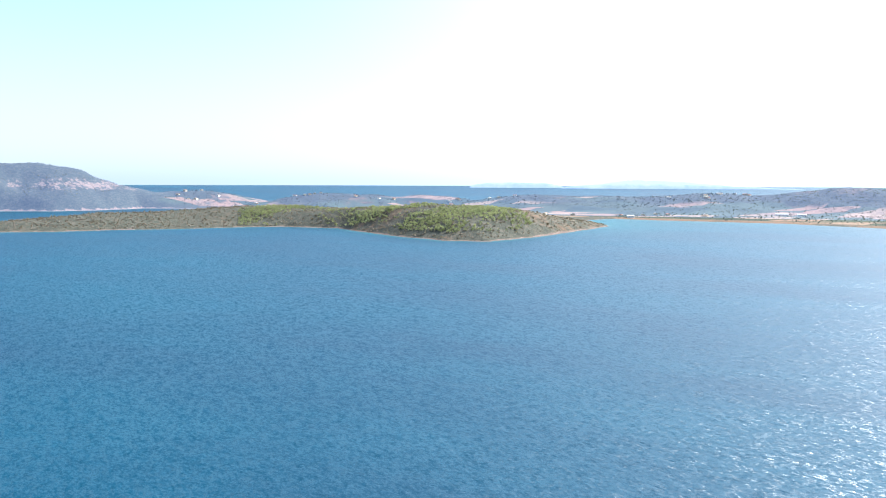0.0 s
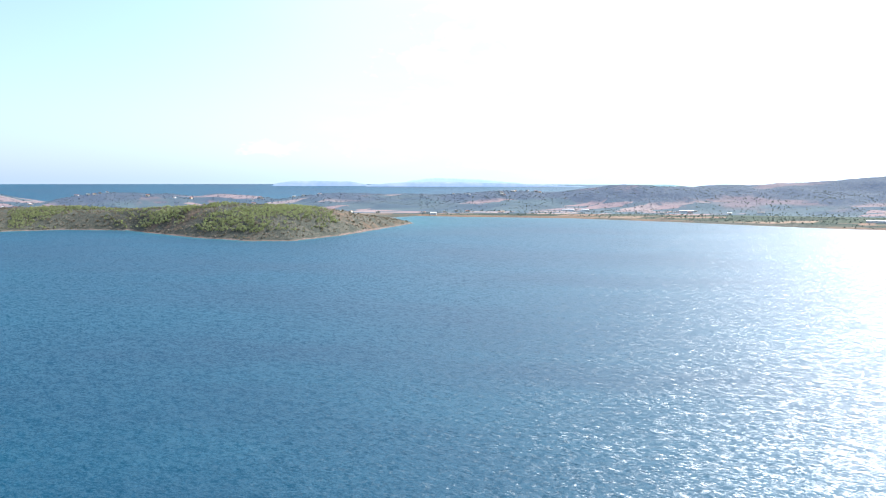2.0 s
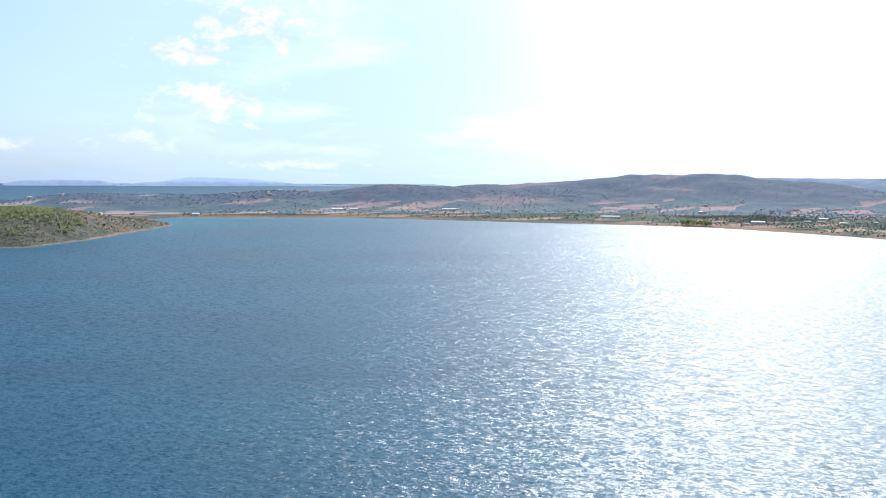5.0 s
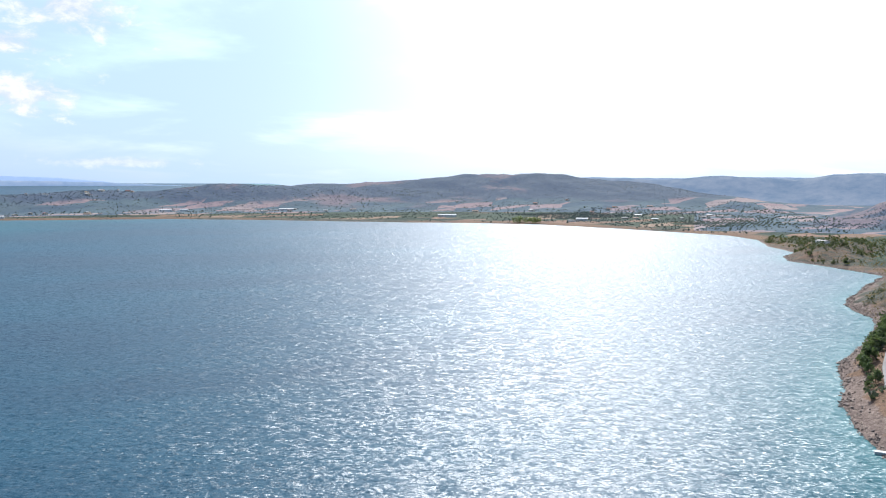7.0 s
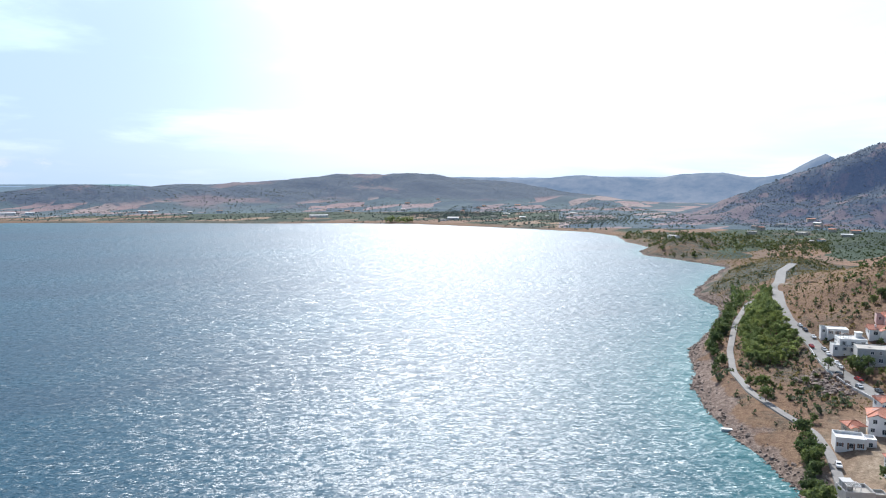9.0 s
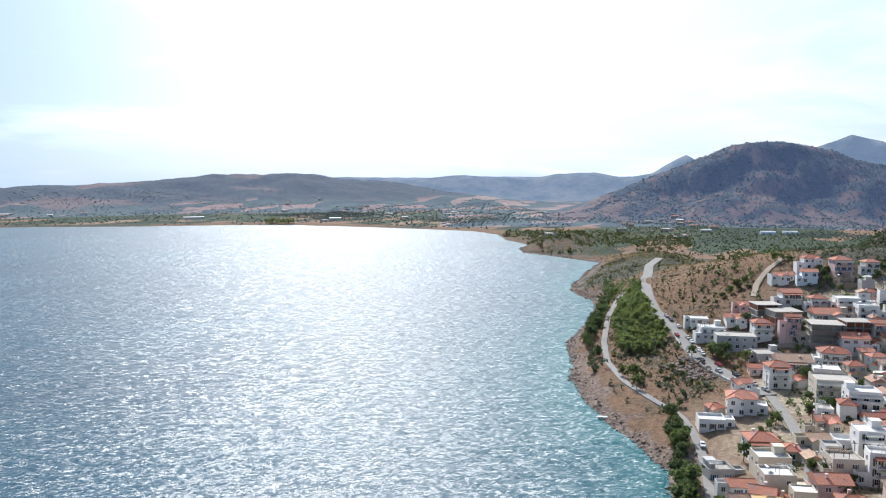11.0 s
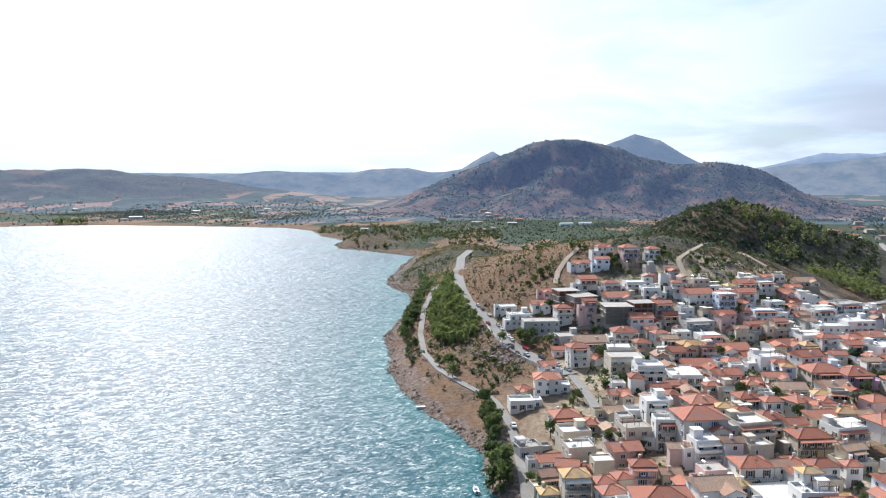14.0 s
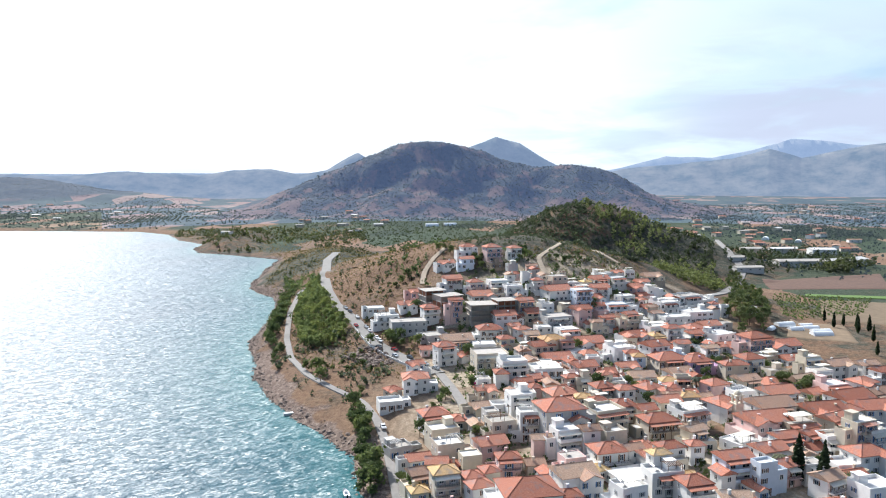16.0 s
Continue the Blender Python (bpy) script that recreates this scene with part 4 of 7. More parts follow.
p = scatter(rng, [(470, 70), (560, 60), (590, 20), (580, -30), (520, -55), (470, -50), (478, 0), (470, 40)], 900)
stuff("crest_scrub", "grey-green bushes and thistles on the crest above the houses", "scrub", p[:, 0], p[:, 1], rng.gamma(2.5, 0.24, len(p)) + 0.2, OLIVE, rng, 3)
# scrub on the slopes by the town road and on the cape
p = scatter(rng, [(300, 60), (330, 118), (460, 185), (600, 240), (780, 285), (840, 330), (900, 250), (700, 120), (520, 60), (440, 60), (400, 90), (340, 60)], 1500)
keep = fbm(p[:, 0], p[:, 1], 60, 3, 12) > 0.0
stuff("hillside_scrub", "dark evergreen bushes on the dry slope", "scrub", p[keep, 0], p[keep, 1], rng.gamma(3, 0.2, keep.sum()) + 0.3, DARK, rng, 4)
p = scatter(rng, [(300, 60), (330, 118), (460, 185), (600, 240), (780, 285), (840, 330), (900, 250), (700, 120), (520, 60), (440, 60), (400, 90), (340, 60)], 9000)
stuff("dry_bushes", "small dry brown bushes on the slope", "scrub", p[:, 0], p[:, 1], rng.gamma(2.5, 0.13, len(p)) + 0.18, DRY, rng, 2)
p = scatter(rng, [(470, 160), (430, 140), (360, 95), (330, 70), (296, 66), (270, 76), (290, 100), (330, 128), (400, 160)], 420)
keep = fbm(p[:, 0], p[:, 1], 26, 3, 53) + rng.normal(0, 0.15, len(p)) > 0.05
stuff("shore_scrub", "grey-green scrub on the slope above the rocks", "scrub", p[keep, 0], p[keep, 1], rng.gamma(3, 0.25, keep.sum()) + 0.3, OLIVE, rng, 4)
p = scatter(rng, [(420, 70), (470, 110), (530, 120), (540, 80), (500, 60), (440, 58)], 46)
stuff("hillside_bushes", "large green bushes on the orange grass slope", "scrub", p[:, 0], p[:, 1], rng.uniform(1.0, 2.3, len(p)), OAK, rng, 4)
p = scatter(rng, [(522, 192), (570, 212), (556, 184), (522, 166), (430, 150), (415, 148), (436, 166)], 150)
stuff("cape_trees", "dense dark green trees above the rocks of the cape", "wood", p[:, 0], p[:, 1], rng.uniform(1.2, 2.4, len(p)), OAK, rng, 4, 0.8, 0.8)

# headland and the far side of the cove
p = scatter(rng, [(930, 455), (1010, 500), (1150, 640), (1300, 520), (1200, 300), (1000, 250), (860, 290), (860, 400)], 1700)
keep = fbm(p[:, 0], p[:, 1], 90, 3, 14) > -0.1
stuff("headland_scrub", "trees and bushes on the low headland", "scrub", p[keep, 0], p[keep, 1], rng.gamma(3, 0.5, keep.sum()) + 0.4, DARK, rng, 3)
p = scatter(rng, [(930, 455), (1010, 500), (1150, 640), (1300, 520), (1200, 300), (1000, 250), (860, 290), (860, 400)], 3000)
stuff("headland_dry_bushes", "small dry brown bushes on the headland", "scrub", p[:, 0], p[:, 1], rng.gamma(2.5, 0.25, len(p)) + 0.3, DRY, rng, 1)

# woods and heath of the peninsula
PEN_WOOD = [(-630, 1470), (-690, 1620), (-560, 1700), (-380, 1650), (-190, 1560), (-40, 1470), (-10, 1340), (-60, 1230), (-140, 1210), (-230, 1270), (-320, 1390), (-480, 1510)]
p = scatter(rng, PEN_WOOD, 7000)
keep = fbm(p[:, 0], p[:, 1], 90, 4, 15) + rng.normal(0, 0.14, len(p)) > 0.1
stuff("peninsula_wood", "light green pine wood covering the peninsula", "wood", p[keep, 0], p[keep, 1], rng.uniform(1.6, 3.4, keep.sum()), PALE, rng, 2, 0.8, 0.8)
PEN_ALL = [(150, 1640), (40, 1400), (-20, 1280), (-90, 1185), (-150, 1185), (-250, 1270), (-340, 1375), (-540, 1500), (-720, 1395), (-980, 1245), (-1100, 1260), (-1100, 1500), (-900, 1800), (-500, 1800), (0, 1750)]
p = scatter(rng, PEN_ALL, 9000)
stuff("peninsula_heath", "dark heath on the peninsula", "scrub", p[:, 0], p[:, 1], rng.gamma(4, 0.35, len(p)) + 0.5, HEATH, rng, 1)

# the big hill behind the town
p = scatter(rng, [(1480, 760), (1440, 300), (1440, -100), (1560, -420), (1800, -420), (1960, 0), (1960, 300), (1800, 620)], 20000)
keep = hill_cover(p[:, 0], p[:, 1], land(p[:, 0], p[:, 1])) + rng.normal(0, 0.2, len(p)) > 0.3
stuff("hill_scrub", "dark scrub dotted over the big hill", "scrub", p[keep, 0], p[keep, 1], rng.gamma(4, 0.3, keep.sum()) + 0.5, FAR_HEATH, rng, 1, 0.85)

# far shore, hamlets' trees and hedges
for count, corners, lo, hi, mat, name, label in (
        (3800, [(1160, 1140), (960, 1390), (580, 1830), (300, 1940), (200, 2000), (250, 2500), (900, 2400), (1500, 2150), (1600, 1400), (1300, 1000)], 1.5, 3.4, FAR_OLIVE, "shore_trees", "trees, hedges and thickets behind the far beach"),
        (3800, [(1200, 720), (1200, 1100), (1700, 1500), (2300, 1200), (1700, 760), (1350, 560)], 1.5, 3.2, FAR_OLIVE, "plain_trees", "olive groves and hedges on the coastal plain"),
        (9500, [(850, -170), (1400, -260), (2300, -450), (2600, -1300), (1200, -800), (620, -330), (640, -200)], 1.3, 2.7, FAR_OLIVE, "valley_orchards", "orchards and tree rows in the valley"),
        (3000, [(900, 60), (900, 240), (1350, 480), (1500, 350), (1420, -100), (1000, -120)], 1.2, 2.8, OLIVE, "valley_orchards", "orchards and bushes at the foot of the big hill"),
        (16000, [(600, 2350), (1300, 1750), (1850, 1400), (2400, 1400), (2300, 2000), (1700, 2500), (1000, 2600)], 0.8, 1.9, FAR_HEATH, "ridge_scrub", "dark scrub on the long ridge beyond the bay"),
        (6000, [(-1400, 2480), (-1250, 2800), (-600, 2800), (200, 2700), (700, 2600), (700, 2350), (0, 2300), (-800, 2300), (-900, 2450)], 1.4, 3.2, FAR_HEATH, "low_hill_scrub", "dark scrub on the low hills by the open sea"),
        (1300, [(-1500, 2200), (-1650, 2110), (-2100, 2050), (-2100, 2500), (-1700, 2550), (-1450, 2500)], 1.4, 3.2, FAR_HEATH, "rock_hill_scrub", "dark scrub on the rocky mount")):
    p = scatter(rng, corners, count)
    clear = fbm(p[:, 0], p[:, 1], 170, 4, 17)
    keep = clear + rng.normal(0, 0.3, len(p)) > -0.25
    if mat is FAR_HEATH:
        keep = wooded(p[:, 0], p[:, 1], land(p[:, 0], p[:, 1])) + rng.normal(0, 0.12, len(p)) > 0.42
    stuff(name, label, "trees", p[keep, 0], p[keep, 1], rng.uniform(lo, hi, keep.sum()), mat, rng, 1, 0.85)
p = scatter(rng, [(1124, 1196), (1168, 1142), (1182, 1152), (1138, 1206)], 26)
stuff("tall_shore_trees", "tall eucalyptus trees on the far beach", "trees", p[:, 0], p[:, 1], rng.uniform(3.0, 4.6, len(p)), OAK, rng, 5, 1.3, 1.0, 0.4)

# rows of the orchard beside the brown field
for corners, gap, turn in (([(1310, 190), (1330, 20), (1240, 15), (1215, 165)], 8, 12), ([(1390, -40), (1340, -110), (1200, -70), (1230, 10)], 8, 30),
                           ([(1500, 720), (1560, 880), (1380, 960), (1300, 800)], 9, 24), ([(1280, 1180), (1480, 1120), (1560, 1330), (1330, 1420)], 9, 10),
                           ([(1100, -330), (1300, -330), (1350, -480), (1120, -470)], 8, 8)):
    c = np.array(corners, float)
    i, j = np.meshgrid(np.arange(-60, 61), np.arange(-60, 61))
    h = radians(turn)
    x, y = c[:, 0].mean() + gap * (i * math.cos(h) - j * math.sin(h)), c[:, 1].mean() + gap * (i * math.sin(h) + j * math.cos(h))
    ok = inside(x, y, corners)
    x, y = x[ok] + rng.normal(0, 0.5, ok.sum()), y[ok] + rng.normal(0, 0.5, ok.sum())
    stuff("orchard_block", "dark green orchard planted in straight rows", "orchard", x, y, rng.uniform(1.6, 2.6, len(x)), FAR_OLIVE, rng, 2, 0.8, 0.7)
ox, oy = [], []
for i in range(26):
    for j in range(34):
        a, b = 452 + i * 4.4 + rng.normal(0, 0.4), -132 - j * 4.0 + rng.normal(0, 0.4)
        if inside(np.array([a]), np.array([b]), [(556, -164), (540, -226), (470, -190), (452, -140)])[0]:
            ox.append(a)
            oy.append(b)
stuff("orchard_rows", "young orchard in straight rows", "orchard", np.array(ox), np.array(oy), rng.uniform(1.0, 1.6, len(ox)), OAK, rng, 2)
p = scatter(rng, [(700, -235), (770, -300), (745, -310), (670, -245)], 60)
stuff("field_windbreak", "row of dark trees behind the brown field", "trees", p[:, 0], p[:, 1], rng.uniform(2.5, 4.5, len(p)), DARK, rng, 4, 0.9, 0.9)
p = scatter(rng, [(640, -165), (700, -160), (900, -215), (930, -320), (760, -320), (720, -260)], 420)
stuff("valley_trees", "dark trees round the sheds of the valley", "trees", p[:, 0], p[:, 1], rng.uniform(1.2, 3.0, len(p)), DARK, rng, 4, 0.9, 0.8)
p = scatter(rng, [(540, -245), (575, -262), (560, -275), (525, -255)], 22)
stuff("field_windbreak", "dark trees at the end of the brown field", "trees", p[:, 0], p[:, 1], rng.uniform(2.0, 3.5, len(p)), DARK, rng, 4, 0.9, 0.9)

tall = [cypress_tree(rng, 15), cypress_tree(rng, 12)]
first_at(tall[0], pose(211, -71, height(211, -71)), "tall dark cypress between the houses", "cypress", "cypresses")
first_at(tall[1], pose(206, -76, height(206, -76)) @ Matrix.Diagonal((1.2, 1.2, 1.25, 1)), "tall dark cypress between the houses", "cypress", "cypresses")
cx, cy = (450, 433, 430, 438, 399, 385, 368, 424, 418), (-162, -161, -172, -168, -168, -170, -157, -176, -168)
plant(tall, rng, cx, cy, "dark cypress on the dry field edge", "cypress", "cypresses", 0.5, 0.72)
palm = palm_tree(rng, 7.5)
first_at(palm, pose(291, -59, height(291, -59)), "green palm tree standing among the houses", "palm", "palms")
plant([palm], rng, (213,), (-67,), "green palm tree standing among the houses", "palm", "palms")

# rocks along the shore
s = np.array(BAY[3:22], float)
seg = np.concatenate([[0], np.cumsum(np.hypot(*(s[1:] - s[:-1]).T))])
u = rng.uniform(0, seg[-1], 5200)
rx = np.interp(u, seg, s[:, 0]) + rng.normal(0, 3.2, len(u))
ry = np.interp(u, seg, s[:, 1]) + rng.normal(0, 3.2, len(u))
d = inland(rx, ry)
ok = (d > -1.2) & (d < 8)
rx, ry, d = rx[ok], ry[ok], d[ok]
rz = np.maximum(land(rx, ry), -0.3)
me = clumps("shore_rocks", np.stack([rx, ry, rz + 0.1], 1), rng.gamma(1.5, 0.17, len(rx)) + 0.1, ROCK, rng, 0.65, 0.35)
tagged(new("shore_rocks", me), "grey-brown boulders lining the waterline", "rocks", kind="stuff")
p = scatter(rng, [(318, 78), (336, 96), (352, 90), (340, 76), (326, 68)], 260)
me = clumps("crag", np.column_stack([p, land(p[:, 0], p[:, 1]) + 0.2]), rng.gamma(2.0, 0.26, len(p)) + 0.2, ROCK, rng, 0.8, 0.35)
tagged(new("crag", me), "grey rock outcrop below the road", "rocks", kind="stuff")

# ---- fields beside the town ----


def field(name, corners, material, label, lift=0.3):
    """A flat plot draped over the plain, with edges reaching into the ground."""
    (ax, ay), (bx, by), (cx, cy), (dx, dy) = corners
    n = 24
    u, v = np.meshgrid(np.linspace(0, 1, n + 1), np.linspace(0, 1, n + 1), indexing="ij")
    x = (ax * (1 - u) + bx * u) * (1 - v) + (dx * (1 - u) + cx * u) * v
    y = (ay * (1 - u) + by * u) * (1 - v) + (dy * (1 - u) + cy * u) * v
    rim = np.minimum(np.minimum(u, 1 - u), np.minimum(v, 1 - v)) < 1e-6
    z = land(x, y) + np.where(rim, -1.0, lift)
    i, j = np.meshgrid(np.arange(n), np.arange(n), indexing="ij")
    q = np.stack([i * (n + 1) + j, i * (n + 1) + j + 1, (i + 1) * (n + 1) + j + 1, (i + 1) * (n + 1) + j], -1).reshape(-1, 4)
    return tagged(new(name, mesh_of(name, np.stack([x, y, z], -1).reshape(-1, 3), q, material, True)), label, "field", kind="structure")


PLOUGHED = plain("ploughed_earth", (0.145, 0.085, 0.062), 0.95, vary=0.2, scale=0.3, relief=0.2)
CROP = plain("green_crop", (0.12, 0.2, 0.05), 0.9, vary=0.2, scale=0.6, relief=0.2)
STUBBLE = plain("dry_stubble", (0.215, 0.157, 0.1), 0.95, vary=0.2, scale=0.25, relief=0.1)
field("field_ploughed", [(625, -172), (700, -300), (590, -262), (576, -166)], PLOUGHED, "bare reddish-brown ploughed field")
field("field_crop", [(556, -184), (552, -262), (540, -258), (545, -180)], CROP, "narrow strip of bright green crop", 0.5)
field("field_stubble", [(536, -186), (520, -270), (420, -240), (455, -160)], STUBBLE, "pale dry stubble field with scattered trees")
field("field_yard", [(450, -142), (440, -170), (392, -160), (404, -126)], STUBBLE, "dusty yard round the greenhouses", 0.2)

# ---- the town ----
WALLS = {
    "w": ("white", plain("white_plaster", (0.78, 0.765, 0.735), 0.85, vary=0.06, scale=0.9)),
    "c": ("cream", plain("cream_plaster", (0.64, 0.57, 0.45), 0.85, vary=0.08, scale=0.9)),
    "b": ("beige", plain("beige_plaster", (0.58, 0.51, 0.42), 0.88, vary=0.1, scale=0.9)),
    "p": ("pink", plain("pink_plaster", (0.68, 0.49, 0.45), 0.88, vary=0.08, scale=0.9)),
    "g": ("grey", plain("grey_render", (0.50, 0.49, 0.47), 0.9, vary=0.12, scale=0.9)),
    "u": ("bluish white", plain("cool_white_plaster", (0.70, 0.75, 0.82), 0.85, vary=0.06, scale=0.9)),
    "v": ("violet", plain("violet_plaster", (0.50, 0.36, 0.50), 0.88, vary=0.1, scale=0.9)),
    "s": ("stone", plain("rubble_stone", (0.42, 0.33, 0.25), 0.95, vary=0.3, scale=2.5, relief=0.08)),
}


def tile_material(name, low, mid, high):
    """Clay roof tiles: courses down the slope, mottled and weathered."""
    m, t, b = surface(name, 0.85, spec=0.25)
    n = noise_at(t, 3.5, 5, 0.7)
    big = noise_at(t, 0.35, 3)
    c = ramp_of(t, n.outputs["Fac"], ((0.3, low), (0.52, mid), (0.75, high)))
    worn = mixed(t, stepped(t, big.outputs["Fac"], 0.48, 0.72), c.outputs[0], tuple(0.55 * a + 0.45 * 0.3 for a in low))
    info = add(t, "ShaderNodeObjectInfo")
    shade = ramp_of(t, info.outputs["Random"], ((0.0, (0.72, 0.68, 0.66)), (0.5, (1.0, 1.0, 1.0)), (1.0, (1.1, 1.2, 1.2))))
    t.links.new(mixed(t, 1.0, worn, shade.outputs[0], "MULTIPLY"), b.inputs["Base Color"])
    co = add(t, "ShaderNodeTexCoord")
    w = add(t, "ShaderNodeTexWave", {"Scale": 1.3, "Distortion": 0.4})
    t.links.new(co.outputs["Object"], w.inputs["Vector"])
    bumped(t, b, w.outputs["Fac"], 0.6, 0.07)
    return m


RED = tile_material("red_tiles", (0.27, 0.1, 0.068), (0.46, 0.178, 0.115), (0.6, 0.33, 0.225))
BROWN = tile_material("old_tiles", (0.24, 0.14, 0.1), (0.42, 0.26, 0.18), (0.56, 0.4, 0.3))
OCHRE = tile_material("ochre_tiles", (0.42, 0.25, 0.11), (0.6, 0.38, 0.18), (0.7, 0.5, 0.28))
FLAT_WHITE = plain("white_roof_coating", (0.66, 0.65, 0.63), 0.7, vary=0.16, scale=0.7)
FLAT_GREY = plain("bare_concrete", (0.43, 0.40, 0.36), 0.9, vary=0.16, scale=0.7)
GLASS = surface("dark_window_glass", 0.12, spec=0.6)[0]
GLASS.node_tree.nodes["Principled BSDF"].inputs["Base Color"].default_value = (0.035, 0.045, 0.055, 1)
FRAME = plain("painted_joinery", (0.72, 0.71, 0.69), 0.6, vary=0.05)
SHUTTER_BLUE, SHUTTER_BROWN = plain("blue_shutter", (0.07, 0.16, 0.33), 0.6), plain("brown_shutter", (0.17, 0.095, 0.055), 0.7)
SHUTTER_GREY = plain("grey_shutter", (0.4, 0.42, 0.43), 0.6)
RAIL = plain("dark_iron", (0.12, 0.12, 0.13), 0.5, 0.6)
AWNING = plain("canvas_awning", (0.72, 0.68, 0.58), 0.9)
STEEL = plain("galvanised_steel", (0.55, 0.57, 0.6), 0.35, 0.9)
PANEL = surface("solar_panel", 0.15, spec=0.7)[0]
PANEL.node_tree.nodes["Principled BSDF"].inputs["Base Color"].default_value = (0.02, 0.03, 0.06, 1)
BRICK = plain("hollow_brick", (0.4, 0.17, 0.1), 0.92, vary=0.25, scale=3)


def relief(name, xs, zs, cells, *materials):
    """One connected stepped panel facing +y: cells[i][j] holds the depth and the material slot between two cuts."""
    at, v, f, m = {}, [], [], []

    def corner(x, y, z):
        k = (round(x, 4), round(y, 4), round(z, 4))
        if k not in at:
            at[k] = len(v)
            v.append(k)
        return at[k]

    ni, nj = len(xs) - 1, len(zs) - 1
    dep = [[0.0] * (nj + 2)] + [[0.0] + [cells[i][j][0] for j in range(nj)] + [0.0] for i in range(ni)] + [[0.0] * (nj + 2)]
    for i in range(ni):
        for j in range(nj):
            y, slot = cells[i][j]
            x0, x1, z0, z1 = xs[i], xs[i + 1], zs[j], zs[j + 1]
            f.append([corner(x1, y, z0), corner(x0, y, z0), corner(x0, y, z1), corner(x1, y, z1)])
            m.append(slot)
            for di, dj, a, b in ((-1, 0, (x0, z0), (x0, z1)), (1, 0, (x1, z1), (x1, z0)), (0, -1, (x1, z0), (x0, z0)), (0, 1, (x0, z1), (x1, z1))):
                o = dep[i + 1 + di][j + 1 + dj]
                if y > o + 1e-6:
                    f.append([corner(a[0], o, a[1]), corner(b[0], o, b[1]), corner(b[0], y, b[1]), corner(a[0], y, a[1])])
                    m.append(slot)
    me = bpy.data.meshes.new(name)
    me.from_pydata(v, [], f)
    for mat in materials:
        me.materials.append(mat)
    me.polygons.foreach_set("material_index", m)
    me.update()
    return me


def opening_mesh(name, wide, tall, shutter=None, door=False):
    """A window or glazed door, facing +y: frame, mullion and recessed panes, with open shutters. Origin at its foot."""
    h = wide / 2
    xs = [-h - 0.08, -h, -0.035, 0.035, h, h + 0.08]
    zs = [-0.1, 0.0, tall, tall + 0.07] if not door else [0.0, 0.5, tall, tall + 0.07]
    cells = []
    for i in range(5):
        pane = i in (1, 3)
        bottom = (0.1, 0) if door else (0.17, 0)
        cells.append([bottom, (0.03, 1) if pane else (0.11, 0), (0.11, 0)])
    mats = [FRAME, GLASS]
    if shutter:
        leaf = wide * 0.46
        xs = [xs[0] - leaf] + xs + [xs[-1] + leaf]
        cells = [[(0.05, 2)] * 3] + cells + [[(0.05, 2)] * 3]
        mats.append(shutter)
    return relief(name, xs, zs, cells, *mats)


WINDOWS = [opening_mesh("window", 1.1, 1.35), opening_mesh("window", 1.0, 1.3, SHUTTER_BLUE), opening_mesh("window", 1.0, 1.3, SHUTTER_BROWN),
           opening_mesh("window", 1.0, 1.3, SHUTTER_GREY), opening_mesh("window", 1.5, 1.25)]
DOORS = [opening_mesh("balcony_door", 1.5, 2.15, None, True), opening_mesh("balcony_door", 1.2, 2.15, SHUTTER_BLUE, True),
         opening_mesh("balcony_door", 1.2, 2.15, SHUTTER_BROWN, True), opening_mesh("balcony_door", 1.2, 2.15, SHUTTER_GREY, True),
         opening_mesh("balcony_door", 2.0, 2.15, None, True)]
STOREY = 3.0
NUMBER = {1: "one", 2: "two", 3: "three", 4: "four"}
ROOFS = {"h": ("red tiled hip roof", RED), "g": ("red tiled gable roof", RED), "t": ("weathered brown tiled roof", BROWN),
         "o": ("ochre tiled hip roof", OCHRE), "f": ("flat white roof terrace", FLAT_WHITE), "F": ("flat bare concrete roof", FLAT_GREY)}
HOUSES = []   # where houses stand, and their radius
TOPS = []   # flat roofs that may carry water heaters


def pitched(g, w, d, z, hip, over=0.5, pitch=0.42):
    """A tiled roof with thick eaves over a w by d block, ridge along the longer side."""
    turn = d > w
    a, b = (d, w) if turn else (w, d)
    a, b = a / 2 + over, b / 2 + over
    rise = b * pitch
    end = max(a - b * 0.95, 0.15) if hip else a
    pts = [(-a, -b, z), (a, -b, z), (a, b, z), (-a, b, z), (-end, 0, z + rise), (end, 0, z + rise)]

    def put(ids, dz=0.0, flip=False):
        q = [(pts[i][1], pts[i][0], pts[i][2] + dz) if turn else (pts[i][0], pts[i][1], pts[i][2] + dz) for i in ids]
        g.poly(q[::-1] if flip != turn else q)

    t = 0.2
    for ids in ((0, 1, 5, 4), (2, 3, 4, 5), (1, 2, 5), (3, 0, 4)):
        put(ids, t)
    put((3, 2, 1, 0), 0.0)
    for i, j in ((0, 1), (1, 2), (2, 3), (3, 0)):
        p, q = pts[i], pts[j]
        quad = [p, q, (q[0], q[1], q[2] + t), (p[0], p[1], p[2] + t)]
        quad = [(c[1], c[0], c[2]) if turn else c for c in quad]
        g.poly(quad[::-1] if turn else quad)
    # ridge and hip caps
    caps = [(4, 5)] + ([(0, 4), (3, 4), (1, 5), (2, 5)] if hip else [])
    for i, j in caps:
        p, q = (Vector((pts[k][1], pts[k][0], pts[k][2] + t)) if turn else Vector((pts[k][0], pts[k][1], pts[k][2] + t)) for k in (i, j))
        g.tube(p, q, 0.13, 0.13, 5)
    return z + rise + t


